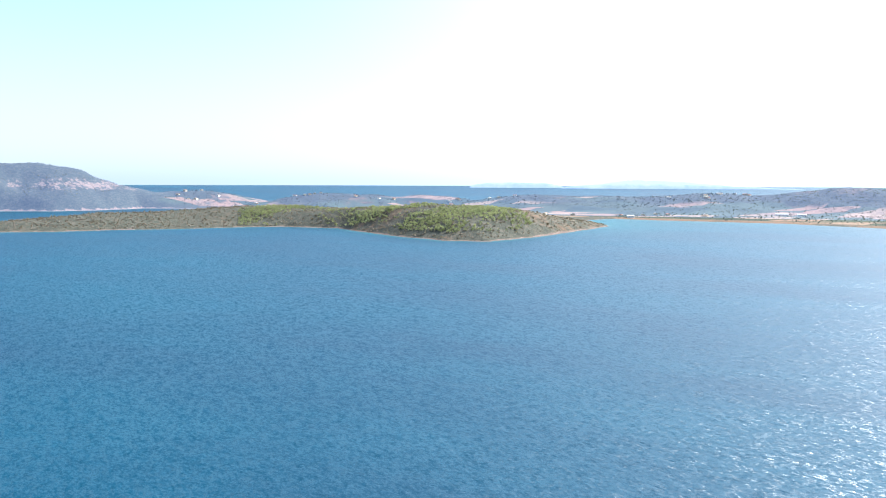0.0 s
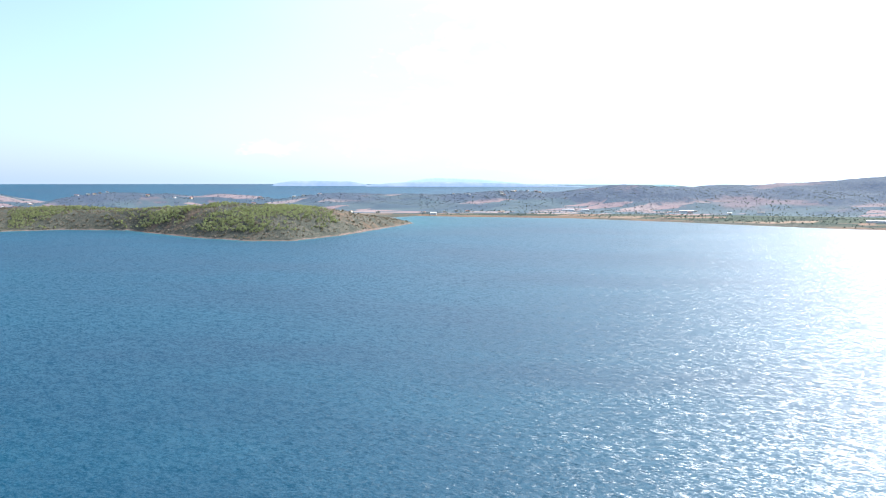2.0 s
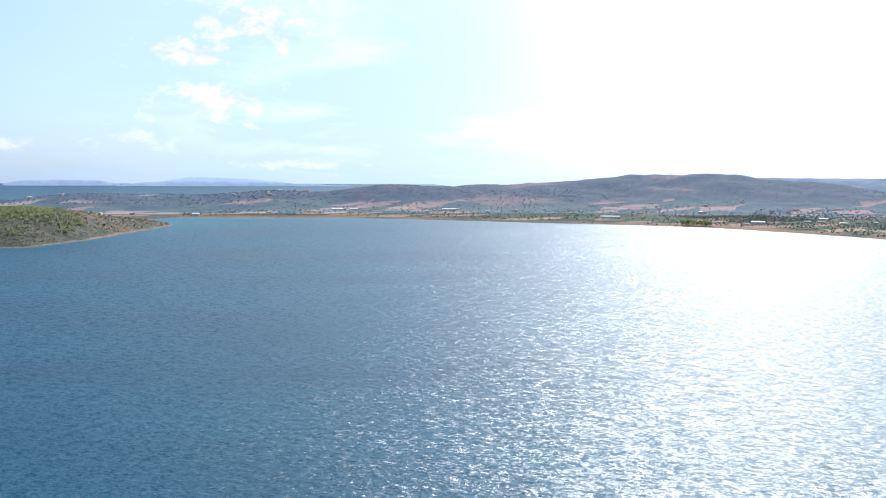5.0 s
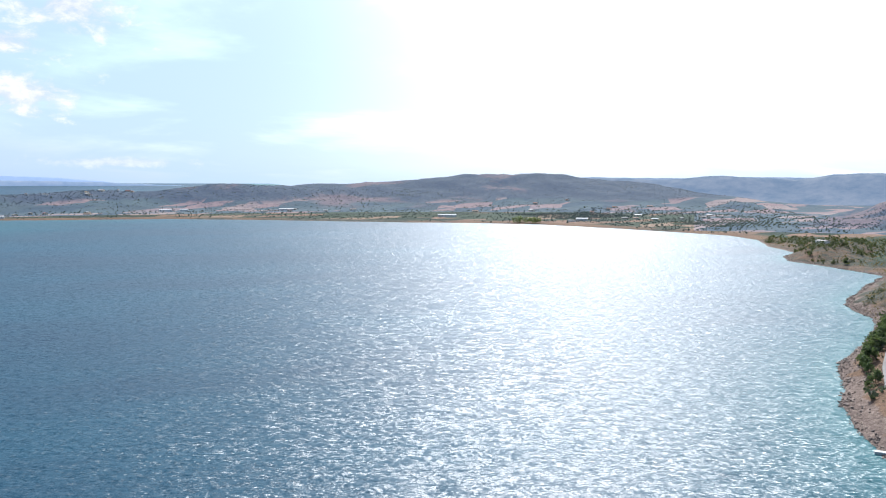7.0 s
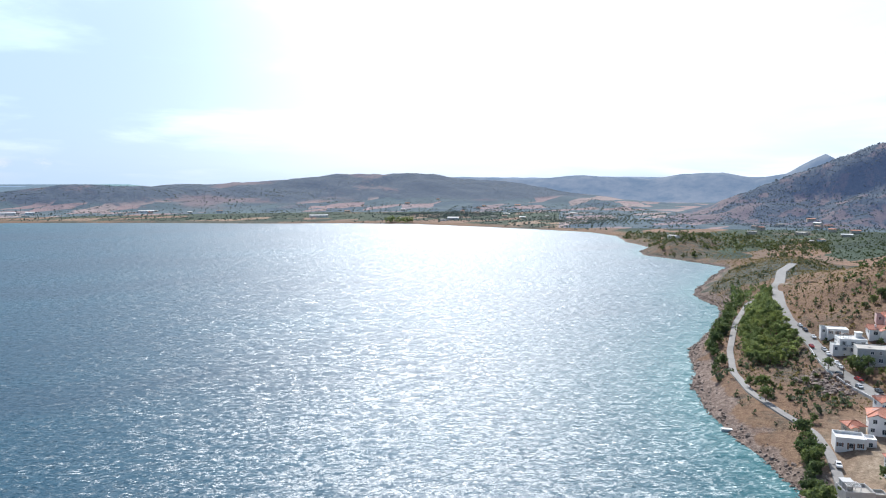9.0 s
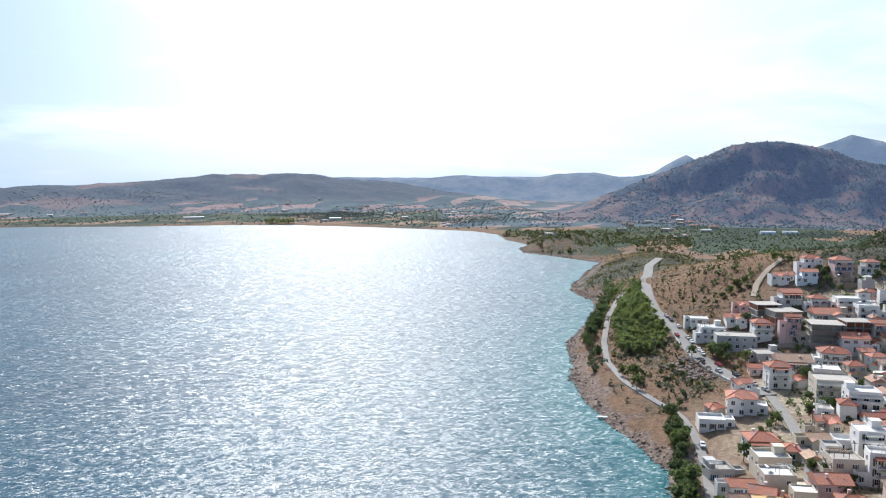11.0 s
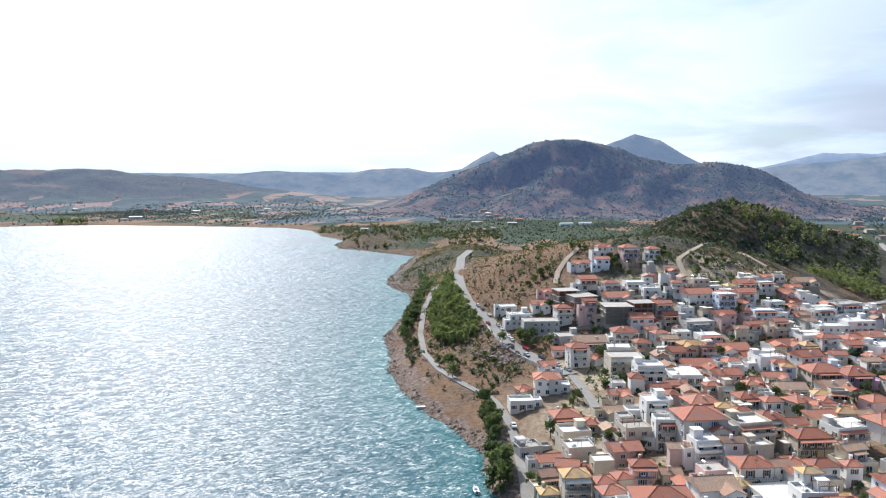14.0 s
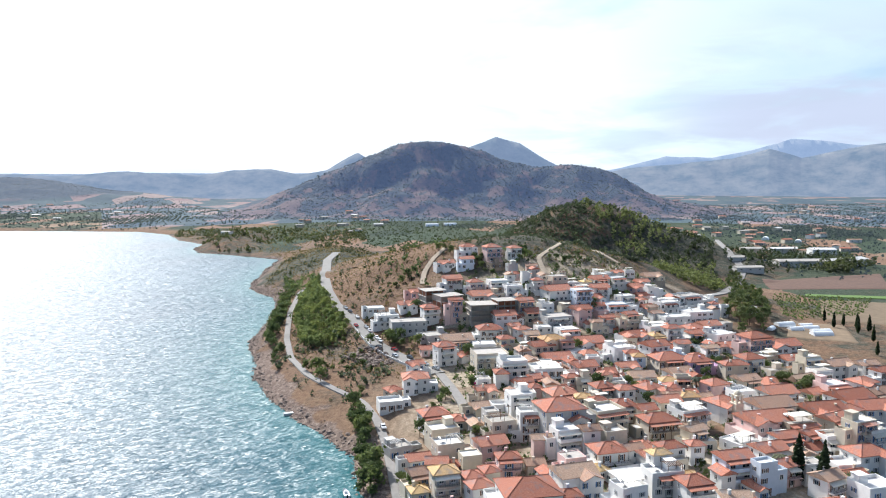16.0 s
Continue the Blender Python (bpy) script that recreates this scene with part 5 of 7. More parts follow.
def frame_building(root, w, d, n, low, rnd):
    """Bare concrete skeleton: slabs, columns and a few brick infills."""
    for k in range(n + 1):
        g = Geo()
        g.box(-w / 2 - 0.5, w / 2 + 0.5, -d / 2 - 0.4, d / 2 + 0.9, k * STOREY - 0.22, k * STOREY)
        part("slab", g, FLAT_GREY, root)
    nx = max(2, round(w / 4))
    for i in range(nx + 1):
        for y in (-d / 2 + 0.2, 0, d / 2 - 0.2):
            g = Geo()
            x = -w / 2 + 0.2 + (w - 0.4) * i / nx
            g.box(x - 0.18, x + 0.18, y - 0.18, y + 0.18, low, n * STOREY - 0.22)
            part("column", g, FLAT_GREY, root)
    for k in range(n):
        g = Geo()
        z0, z1 = k * STOREY, (k + 1) * STOREY - 0.22
        g.box(-w / 2 + 0.4, w / 2 - 0.4, -d / 2 + 0.1, -d / 2 + 0.3, z0, z1)
        g.box(w / 2 - 0.4, w / 2 - 0.2, -d / 2 + 0.3, d / 2 - 0.4, z0, z1)
        g.box(-w / 2 + 0.5, w / 2 - 0.5, d / 2 - 3.0, d / 2 - 2.8, z0, z1)
        g.box(-w / 2 + 0.2, -w / 2 + 0.4, -d / 2 + 0.4, d / 2 - 3.2, z0, z1)
        part("infill_wall", g, BRICK if rnd.random() < 0.4 else FLAT_GREY, root)
    g = Geo()
    g.box(-w / 2, w / 2, -d / 2, d / 2, low, -0.22)
    part("base_wall", g, FLAT_GREY, root)


def gabled_wing(root, w, d, n, low, plaster, tiles, rnd):
    """A lower or equal wing before the front, with its own ridge; gives its span, depth and storeys."""
    wide, deep = w * rnd.uniform(0.38, 0.55), rnd.uniform(1.8, 3.4)
    mid = rnd.choice((-1, 1)) * (w / 2 - wide / 2 - 0.05)
    floors = max(1, n - rnd.choice((0, 0, 1)))
    z = floors * STOREY - (0.0 if floors < n else 0.12)
    g = Geo()
    g.box(mid - wide / 2, mid + wide / 2, d / 2 - 0.3, d / 2 + deep, low - 0.8, z)
    rise = wide / 2 * 0.4
    g.poly([(mid - wide / 2, d / 2 + deep - 0.02, z), (mid, d / 2 + deep - 0.02, z + rise), (mid + wide / 2, d / 2 + deep - 0.02, z)])
    part("wing_wall", g, plaster, root)
    back = 0.0 if floors == n else d / 2 - 0.2
    g = Geo()
    a, b, y0, y1, t = mid, wide / 2 + 0.4, back, d / 2 + deep + 0.4, 0.2
    top = z + b * 0.42
    for dz, flip in ((t, False), (0.0, True)):
        for sx in (-1, 1):
            q = [(a + sx * b, y0, z + dz), (a + sx * b, y1, z + dz), (a, y1, top + dz), (a, y0, top + dz)]
            g.poly(q if (sx > 0) != flip else q[::-1])
    for sx in (-1, 1):
        g.poly([(a + sx * b, y0, z), (a + sx * b, y0, z + t), (a + sx * b, y1, z + t), (a + sx * b, y1, z)])
        g.poly([(a + sx * b, y1, z), (a + sx * b, y1, z + t), (a, y1, top + t), (a, y1, top)])
    g.tube((a, y0, top + t), (a, y1, top + t), 0.13, 0.13, 5)
    part("wing_roof", g, tiles, root)
    return mid - wide / 2, mid + wide / 2, deep, floors


def covered_balcony(root, span, d, top, tiles, plaster):
    """A tiled lean-to on two posts over the upper balcony."""
    g = Geo()
    y0, y1, z0, z1 = d / 2, d / 2 + 2.05, top - 0.05, top - 0.5
    for dz in (0.0, -0.18):
        q = [(-span - 0.2, y0, z0 + dz), (-span - 0.2, y1, z1 + dz), (span + 0.2, y1, z1 + dz), (span + 0.2, y0, z0 + dz)]
        g.poly(q[::-1] if dz == 0.0 else q)
    g.poly([(-span - 0.2, y1, z1 - 0.18), (span + 0.2, y1, z1 - 0.18), (span + 0.2, y1, z1), (-span - 0.2, y1, z1)])
    for sx in (-1, 1):
        x = sx * (span + 0.2)
        g.poly([(x, y0, z0 - 0.18), (x, y1, z1 - 0.18), (x, y1, z1), (x, y0, z0)])
    part("balcony_roof", g, tiles, root, "tiled lean-to roof over the balcony")
    for sx in (-1, 1):
        g = Geo()
        x = sx * (span - 0.12)
        g.box(x - 0.11, x + 0.11, d / 2 + 1.35, d / 2 + 1.57, top - STOREY + 0.06, top - 0.5)
        part("post", g, plaster, root)


def pergola(root, w, d, top, rnd):
    """Posts, two beams and slats over a corner of the roof terrace."""
    wide, deep = min(w * 0.5, 4.5), min(d * 0.55, 3.6)
    x0, y0, z = rnd.choice((-w / 2 + 0.3, w / 2 - 0.3 - wide)), d / 2 - 0.35 - deep, top + 0.08
    mat = rnd.choice((SHUTTER_BROWN, FRAME, SHUTTER_GREY))

    def stick(name, *box):
        g = Geo()
        g.box(*box)
        part(name, g, mat, root)

    for x in (x0 + 0.1, x0 + wide - 0.1):
        for y in (y0 + 0.1, y0 + deep - 0.1):
            stick("pergola_post", x - 0.07, x + 0.07, y - 0.07, y + 0.07, z, z + 2.3)
    for y in (y0 + 0.1, y0 + deep - 0.1):
        stick("pergola_beam", x0, x0 + wide, y - 0.06, y + 0.06, z + 2.3, z + 2.46)
    for i in range(int(wide / 0.6) + 1):
        x = x0 + 0.08 + i * 0.6
        if x < x0 + wide - 0.04:
            stick("pergola_slat", x - 0.05, x + 0.05, y0, y0 + deep, z + 2.46, z + 2.56)


def house(x, y, w, d, n, roof, wall, az):
    """A town house whose front looks towards the azimuth az."""
    rnd = random.Random(int(x * 31 + y * 17))
    a = radians(az)
    fx, fy = math.sin(a), math.cos(a)
    corners = [(x + i * w / 2 * fy + j * d / 2 * fx, y - i * w / 2 * fx + j * d / 2 * fy) for i in (-1, 1) for j in (-1, 1)]
    zs = land(np.array([c[0] for c in corners] + [x]), np.array([c[1] for c in corners] + [y]))
    z0 = float(zs[-1])
    low = float(zs.min()) - z0 - 0.6
    root = new("house")
    root.matrix_world = pose(x, y, z0, 0, 0, -az)
    colour, plaster = WALLS[wall]
    HOUSES.append((x, y, math.sqrt(w * d) * 0.55))
    if roof == "C":
        frame_building(root, w, d, n, low, rnd)
        return tagged(root, "unfinished %s-storey bare concrete frame building" % NUMBER[n], "building", "town houses")
    if roof == "r":
        g = Geo()
        for x0, x1, y0, y1, h in ((-w / 2, w / 2, -d / 2, -d / 2 + 0.5, 3.6), (-w / 2, -w / 2 + 0.5, -d / 2 + 0.5, d / 2 - 0.5, 2.7),
                                  (w / 2 - 0.5, w / 2, -d / 2 + 0.5, d / 2 - 0.5, 3.1), (-w / 2, -w * 0.15, d / 2 - 0.5, d / 2, 2.2), (w * 0.1, w / 2, d / 2 - 0.5, d / 2, 3.0)):
            g.box(x0, x1, y0, y1, low, h)
        part("wall", g, BRICK, root)
        return tagged(root, "roofless ruin of reddish brick walls", "ruin", "town houses")
    top = n * STOREY
    flat = roof in "fF"
    words, tiles = ROOFS[roof]
    g = Geo()
    g.box(-w / 2, w / 2, -d / 2, d / 2, low, top)
    parapet = rnd.choice((0.3, 0.45, 0.8, 1.0))
    if flat:
        for x0, x1, y0, y1 in ((-w / 2, w / 2, -d / 2, -d / 2 + 0.2), (-w / 2, w / 2, d / 2 - 0.2, d / 2),
                               (-w / 2, -w / 2 + 0.2, -d / 2 + 0.2, d / 2 - 0.2), (w / 2 - 0.2, w / 2, -d / 2 + 0.2, d / 2 - 0.2)):
            g.box(x0, x1, y0, y1, top + 0.004, top + parapet)
    elif roof in "gt":
        # gable triangles
        turn = d > w
        p, q = (d / 2, w / 2) if turn else (w / 2, d / 2)
        rise = q * 0.4
        for s in (-1, 1):
            tri = [(s * (p - 0.02), -q, top), (s * (p - 0.02), q, top), (s * (p - 0.02), 0, top + rise)]
            g.poly([(c[1], c[0], c[2]) for c in tri] if turn else tri)
    part("wall", g, plaster, root)
    g = Geo()
    if flat:
        g.box(-w / 2 + 0.2, w / 2 - 0.2, -d / 2 + 0.2, d / 2 - 0.2, top + 0.004, top + 0.08)
        part("roof", g, tiles, root)
        if w > 6 and rnd.random() < 0.55:
            g = Geo()
            sx = rnd.choice((-1, 1)) * (w / 2 - 2.0)
            g.box(sx - 1.4, sx + 1.4, -d / 2 + 0.6, -d / 2 + 3.4, top + 0.08, top + 2.5)
            g.box(sx - 1.6, sx + 1.6, -d / 2 + 0.45, -d / 2 + 3.6, top + 2.5, top + 2.66)
            part("stair_head", g, plaster, root)
        if w > 6 and rnd.random() < 0.3:
            g = Geo()
            for px in (-w * 0.3, 0.0, w * 0.3):
                g.tube((px, d / 2 - 0.6, top + 0.08), (px, d / 2 - 0.6, top + 2.4), 0.06, 0.06, 5)
            g.box(-w * 0.36, w * 0.36, -0.2, d / 2 - 0.4, top + 2.4, top + 2.5)
            part("terrace_canopy", g, AWNING, root)
        TOPS.append((root.matrix_world.copy(), w, d, top + 0.08, rnd.random()))
    else:
        pitched(g, w, d, top, roof in "ho")
        part("roof", g, tiles, root)
        if rnd.random() < 0.6:
            g = Geo()
            cx, cy = rnd.uniform(-0.3, 0.3) * w, rnd.choice((-0.22, 0.22)) * d
            g.box(cx - 0.35, cx + 0.35, cy - 0.3, cy + 0.3, top, top + 2.1)
            g.box(cx - 0.43, cx + 0.43, cy - 0.38, cy + 0.38, top + 2.1, top + 2.25)
            part("chimney", g, plaster, root)
        else:
            TOPS.append((root.matrix_world.copy(), 0, 0, top, 1.0))
    # a lower annexe with its own terrace, or a terrace wall in front
    luck = rnd.random()
    if luck < 0.62 and w > 5.5:
        side = rnd.choice((-1, 1))
        aw, ad = rnd.uniform(2.2, 4.2), d * rnd.uniform(0.5, 0.85)
        ah = max(2.7, top - STOREY * rnd.choice((1, 1, 2)))
        ax = side * (w / 2 + aw / 2)
        ay = rnd.uniform(-0.5, 0.5) * (d - ad)
        g = Geo()
        g.box(ax - aw / 2, ax + aw / 2, ay - ad / 2, ay + ad / 2, low - 0.5, ah)
        for x0, x1, y0, y1 in ((ax - aw / 2, ax + aw / 2, ay + ad / 2 - 0.15, ay + ad / 2), (ax - aw / 2, ax + aw / 2, ay - ad / 2, ay - ad / 2 + 0.15),
                               (ax + side * aw / 2 - 0.15 * (side > 0), ax + side * aw / 2 + 0.15 * (side < 0), ay - ad / 2 + 0.15, ay + ad / 2 - 0.15)):
            g.box(x0, x1, y0, y1, ah + 0.003, ah + 0.8)
        part("annexe", g, plaster, root)
        o = part("window", WINDOWS[0], None, root)
        o.matrix_local = pose(ax, ay + ad / 2, max(0.9, ah - 2.0))
    if 0.4 < luck < 0.85 and w > 5.5:
        g = Geo()
        fd = rnd.uniform(2.0, 3.6)
        y1 = d / 2 + fd
        for x0, x1, y0, yy in ((-w / 2, w / 2, y1 - 0.22, y1), (-w / 2, -w / 2 + 0.22, d / 2 + 0.003, y1 - 0.22), (w / 2 - 0.22, w / 2, d / 2 + 0.003, y1 - 0.22)):
            g.box(x0, x1, y0, yy, low - 1.2, 0.9)
        part("yard_wall", g, plaster if rnd.random() < 0.7 else STONE, root)
    # openings on the four sides
    style = rnd.choice((0, 0, 1, 2, 2, 3, 4))
    win, door = WINDOWS[style], DOORS[style]
    balcony = n >= 2 and w > 5.8 and rnd.random() < 0.7
    broad = rnd.random() < 0.55
    wing = None
    if not balcony and not flat and w > 5.6 and rnd.random() < 0.75:
        wing = gabled_wing(root, w, d, n, low, plaster, tiles, rnd)
    for k in range(n):
        z = k * STOREY
        out = balcony and k > 0
        count = max(1, int(w / rnd.uniform(2.7, 3.6)))
        for i in range(count):
            px = (i + rnd.uniform(0.4, 0.6)) * w / count - w / 2
            glazed = out or (k == 0 and i == count // 2)
            if not glazed and rnd.random() < 0.25:
                continue
            o = part("balcony_door" if glazed else "window", door if glazed else win, None, root)
            ahead = wing[2] if wing and wing[0] < px < wing[1] and k < wing[3] else 0.0
            o.matrix_local = pose(px, d / 2 + ahead, z + (0.12 if glazed else 1.0)) @ Matrix.Diagonal((rnd.uniform(0.75, 1.1), 1, 1 if glazed else rnd.uniform(0.8, 1.1), 1))
        for side, length in ((-1, d), (1, d)):
            m = max(1, int(length / (3.6 if side < 0 else 5.0)))
            for i in range(m):
                if rnd.random() < 0.35:
                    continue
                o = part("window", win, None, root)
                o.matrix_local = pose(-side * w / 2 if side < 0 else -w / 2, (i + rnd.uniform(0.35, 0.65)) * length / m - length / 2, z + 1.0, 0, 0, -90 if side < 0 else 90) @ Matrix.Diagonal((rnd.uniform(0.6, 1.0), 1, rnd.uniform(0.75, 1.05), 1))
        if n >= 3 and k > 0 and d > 7:
            # a long balcony towards the sea
            g = Geo()
            e = -w / 2
            g.box(e - 1.3, e, -d / 2 + 0.4, d / 2 - 0.4, z - 0.12, z + 0.06)
            g.box(e - 1.3, e - 1.18, -d / 2 + 0.4, d / 2 - 0.4, z + 0.06, z + 0.95)
            for y0 in (-d / 2 + 0.4, d / 2 - 0.52):
                g.box(e - 1.18, e, y0, y0 + 0.12, z + 0.06, z + 0.95)
            part("balcony", g, plaster, root)
        if out:
            span = w / 2 if broad else w * 0.3
            g = Geo()
            g.box(-span, span, d / 2, d / 2 + 1.7, z - 0.12, z + 0.06)
            solid = style in (0, 4)
            if solid:
                for x0, x1, y0, y1 in ((-span, span, d / 2 + 1.58, d / 2 + 1.7), (-span, -span + 0.12, d / 2, d / 2 + 1.58), (span - 0.12, span, d / 2, d / 2 + 1.58)):
                    g.box(x0, x1, y0, y1, z + 0.06, z + 0.95)
            b = part("balcony", g, plaster, root)
            if not solid:
                r = Geo()
                for y0 in (z + 0.5, z + 1.0):
                    r.box(-span, span, d / 2 + 1.63, d / 2 + 1.68, y0 - 0.04, y0)
                    for s in (-1, 1):
                        r.box(s * span - 0.025, s * span + 0.025, d / 2, d / 2 + 1.63, y0 - 0.04, y0)
                for i in range(int(span * 2 / 0.5) + 1):
                    px = -span + i * 0.5
                    r.box(px - 0.02, px + 0.02, d / 2 + 1.635, d / 2 + 1.675, z + 0.06, z + 0.96)
                part("railing", r, RAIL, b)
            if rnd.random() < 0.3:
                g = Geo()
                g.poly([(-span, d / 2 + 0.02, z + 2.75), (-span, d / 2 + 1.5, z + 2.1), (span, d / 2 + 1.5, z + 2.1), (span, d / 2 + 0.02, z + 2.75)])
                g.box(-span, span, d / 2 + 1.47, d / 2 + 1.5, z + 1.85, z + 2.1)
                part("awning", g, AWNING, root, "pale canvas awning")
            elif k == n - 1 and rnd.random() < 0.85:
                covered_balcony(root, span, d, top, RED if flat else tiles, plaster)
    if flat and w > 5 and rnd.random() < 0.22:
        pergola(root, w, d, top, rnd)
    return tagged(root, "%s %s-storey house with %s" % (colour, NUMBER[n], words), "house", "town houses")


house(286.6, 51.8, 10.4, 8.9, 2, "h", "w", 255)
house(279.8, 59.8, 5.9, 5.0, 1, "h", "b", 232)
house(266.9, 58.2, 9.1, 7.7, 1, "f", "w", 247)
house(246.2, 38.2, 9.4, 8.0, 2, "h", "w", 242)
house(231.7, 33.1, 9.5, 8.1, 2, "f", "c", 242)
house(219.3, 29.6, 8.6, 7.3, 2, "f", "b", 243)
house(229.1, 47.6, 8.0, 6.8, 1, "F", "g", 234)
house(216.5, 38.4, 6.9, 5.9, 1, "g", "w", 243)
house(204.1, 35.6, 6.8, 5.8, 2, "t", "c", 240)
house(207.9, 31.3, 6.3, 5.4, 2, "g", "w", 261)
house(197.8, 27.7, 7.2, 6.1, 3, "o", "b", 246)
house(196.6, 34.9, 4.9, 5.0, 2, "o", "c", 243)
house(198.5, 19.9, 5.1, 5.0, 2, "h", "w", 243)
house(201.4, 15.2, 4.5, 5.0, 2, "h", "c", 241)
house(193.9, 17.4, 6.4, 5.5, 2, "h", "w", 239)
house(221.1, 16.3, 8.8, 7.5, 2, "g", "p", 243)
house(211.3, 21.7, 6.0, 5.1, 2, "f", "c", 247)
house(238.2, 14.4, 8.7, 7.4, 2, "F", "b", 243)
house(262.7, 15.7, 7.3, 6.2, 1, "f", "w", 249)
house(262.2, 23.6, 6.2, 5.3, 1, "t", "c", 244)
house(243.0, 23.0, 4.8, 5.0, 1, "t", "g", 245)
house(185.3, 3.8, 14.7, 12.5, 3, "h", "w", 252)
house(258.7, 9.0, 8.2, 7.0, 3, "f", "w", 247)
house(283.1, 7.9, 5.9, 5.0, 2, "g", "w", 242)
house(289.5, 2.5, 6.8, 5.8, 2, "g", "w", 244)
house(236.8, -5.0, 13.8, 11.7, 4, "h", "g", 247)
house(237.8, 4.9, 7.3, 6.2, 3, "f", "w", 254)
house(270.7, -6.1, 10.8, 9.2, 2, "h", "b", 243)
house(224.9, -6.3, 7.3, 6.2, 3, "f", "w", 243)
house(224.7, -14.0, 5.4, 5.0, 3, "t", "w", 250)
house(243.5, -19.7, 11.2, 9.5, 3, "f", "c", 240)
house(231.6, -21.5, 7.5, 6.4, 2, "f", "b", 243)
house(258.8, -27.2, 8.7, 7.4, 2, "h", "w", 249)
house(244.8, -37.4, 10.9, 8.3, 2, "h", "b", 247)
house(280.2, -22.1, 8.1, 6.9, 2, "h", "w", 245)
house(277.5, -30.0, 6.5, 5.6, 2, "h", "w", 248)
house(280.5, -39.2, 8.6, 7.3, 2, "h", "w", 230)
house(265.1, -43.6, 8.2, 6.9, 2, "g", "c", 250)
house(255.6, -48.9, 10.1, 8.6, 2, "f", "w", 240)
house(236.4, -47.6, 6.9, 4.8, 2, "t", "c", 236)
house(221.1, -37.4, 7.7, 5.5, 2, "h", "w", 246)
house(216.9, -18.9, 9.5, 8.1, 2, "h", "w", 248)
house(218.3, -26.2, 5.3, 5.0, 2, "t", "w", 242)
house(209.4, -15.5, 5.1, 5.0, 1, "o", "w", 239)
house(200.2, -8.4, 10.6, 9.0, 2, "t", "w", 245)
house(210.7, -8.3, 6.6, 5.6, 2, "F", "p", 244)
house(212.1, 2.7, 5.4, 5.0, 1, "t", "b", 252)
house(205.5, -1.1, 4.5, 5.0, 1, "g", "w", 248)
house(207.6, -32.3, 5.5, 4.1, 3, "o", "w", 245)
house(202.1, -32.6, 9.5, 7.1, 2, "f", "w", 250)
house(206.3, -24.9, 11.6, 9.9, 1, "f", "w", 243)
house(192.1, -22.4, 7.8, 6.6, 2, "f", "w", 240)
house(196.6, -39.7, 7.7, 6.6, 2, "h", "w", 247)
house(208.0, -52.6, 8.8, 6.4, 3, "g", "u", 247)
house(203.7, -59.7, 5.7, 4.0, 3, "f", "u", 243)
house(204.1, -58.2, 7.7, 4.6, 1, "g", "w", 241)
house(203.4, -49.0, 4.5, 5.0, 2, "g", "w", 246)
house(236.4, -61.5, 9.2, 7.9, 1, "f", "w", 232)
house(250.1, -72.3, 15.0, 10.8, 2, "g", "p", 248)
house(249.1, -81.8, 10.4, 8.8, 2, "F", "s", 247)
house(265.7, -62.4, 10.2, 8.6, 2, "h", "w", 236)
house(278.2, -72.1, 7.9, 6.7, 2, "f", "w", 245)
house(288.5, -65.2, 8.5, 7.2, 2, "h", "p", 240)
house(280.8, -85.8, 11.3, 9.6, 2, "g", "w", 248)
house(302.7, -89.5, 11.2, 9.6, 1, "h", "w", 234)
house(308.8, -105.0, 15.1, 10.4, 1, "t", "w", 240)
house(265.6, -78.8, 13.4, 11.0, 2, "t", "w", 248)
house(262.4, -95.2, 12.7, 10.8, 2, "g", "c", 250)
house(253.3, -95.4, 8.2, 7.0, 2, "g", "b", 234)
house(278.9, -110.1, 13.2, 11.0, 2, "g", "w", 242)
house(294.6, -109.5, 9.5, 8.0, 2, "f", "p", 246)
house(298.6, -122.4, 8.8, 7.5, 2, "h", "w", 241)
house(268.4, -113.5, 11.2, 9.5, 2, "g", "w", 252)
house(234.6, -95.9, 8.4, 5.7, 4, "f", "c", 239)
house(234.0, -74.2, 7.2, 5.6, 2, "g", "w", 246)
house(237.6, -83.0, 6.2, 4.4, 2, "g", "w", 239)
house(232.9, -81.3, 9.1, 5.8, 1, "g", "w", 252)
house(223.0, -66.4, 8.5, 7.2, 2, "g", "w", 244)
house(211.5, -67.7, 6.6, 5.6, 2, "g", "p", 243)
house(204.1, -76.2, 7.1, 6.0, 2, "t", "w", 236)
house(221.2, -87.2, 9.4, 7.1, 1, "f", "w", 253)
house(224.3, -94.0, 10.7, 8.1, 2, "h", "w", 248)
house(199.8, -86.0, 9.2, 7.8, 2, "f", "w", 248)
house(235.5, -88.3, 6.9, 5.8, 2, "F", "w", 250)
house(461.6, 49.1, 9.3, 7.9, 2, "h", "w", 246)
house(454.9, 33.5, 9.7, 8.3, 3, "h", "p", 241)
house(463.7, 19.8, 7.7, 6.6, 2, "h", "w", 240)
house(449.0, 61.2, 9.1, 7.7, 1, "g", "w", 240)
house(444.9, 48.0, 7.8, 6.6, 2, "g", "u", 251)
house(446.0, 31.1, 7.8, 6.6, 1, "F", "s", 237)
house(418.8, 53.8, 9.6, 8.2, 2, "g", "w", 242)
house(414.0, 40.1, 7.8, 6.6, 2, "h", "w", 243)
house(415.2, 27.3, 10.6, 9.0, 2, "f", "w", 246)
house(407.3, 18.2, 9.3, 7.9, 2, "f", "w", 247)
house(400.5, 62.6, 12.0, 10.2, 3, "C", "g", 238)
house(393.4, 53.0, 13.3, 11.3, 3, "C", "g", 236)
house(379.9, 47.0, 6.5, 4.5, 4, "g", "p", 244)
house(381.0, 33.3, 13.9, 11.8, 3, "C", "b", 251)
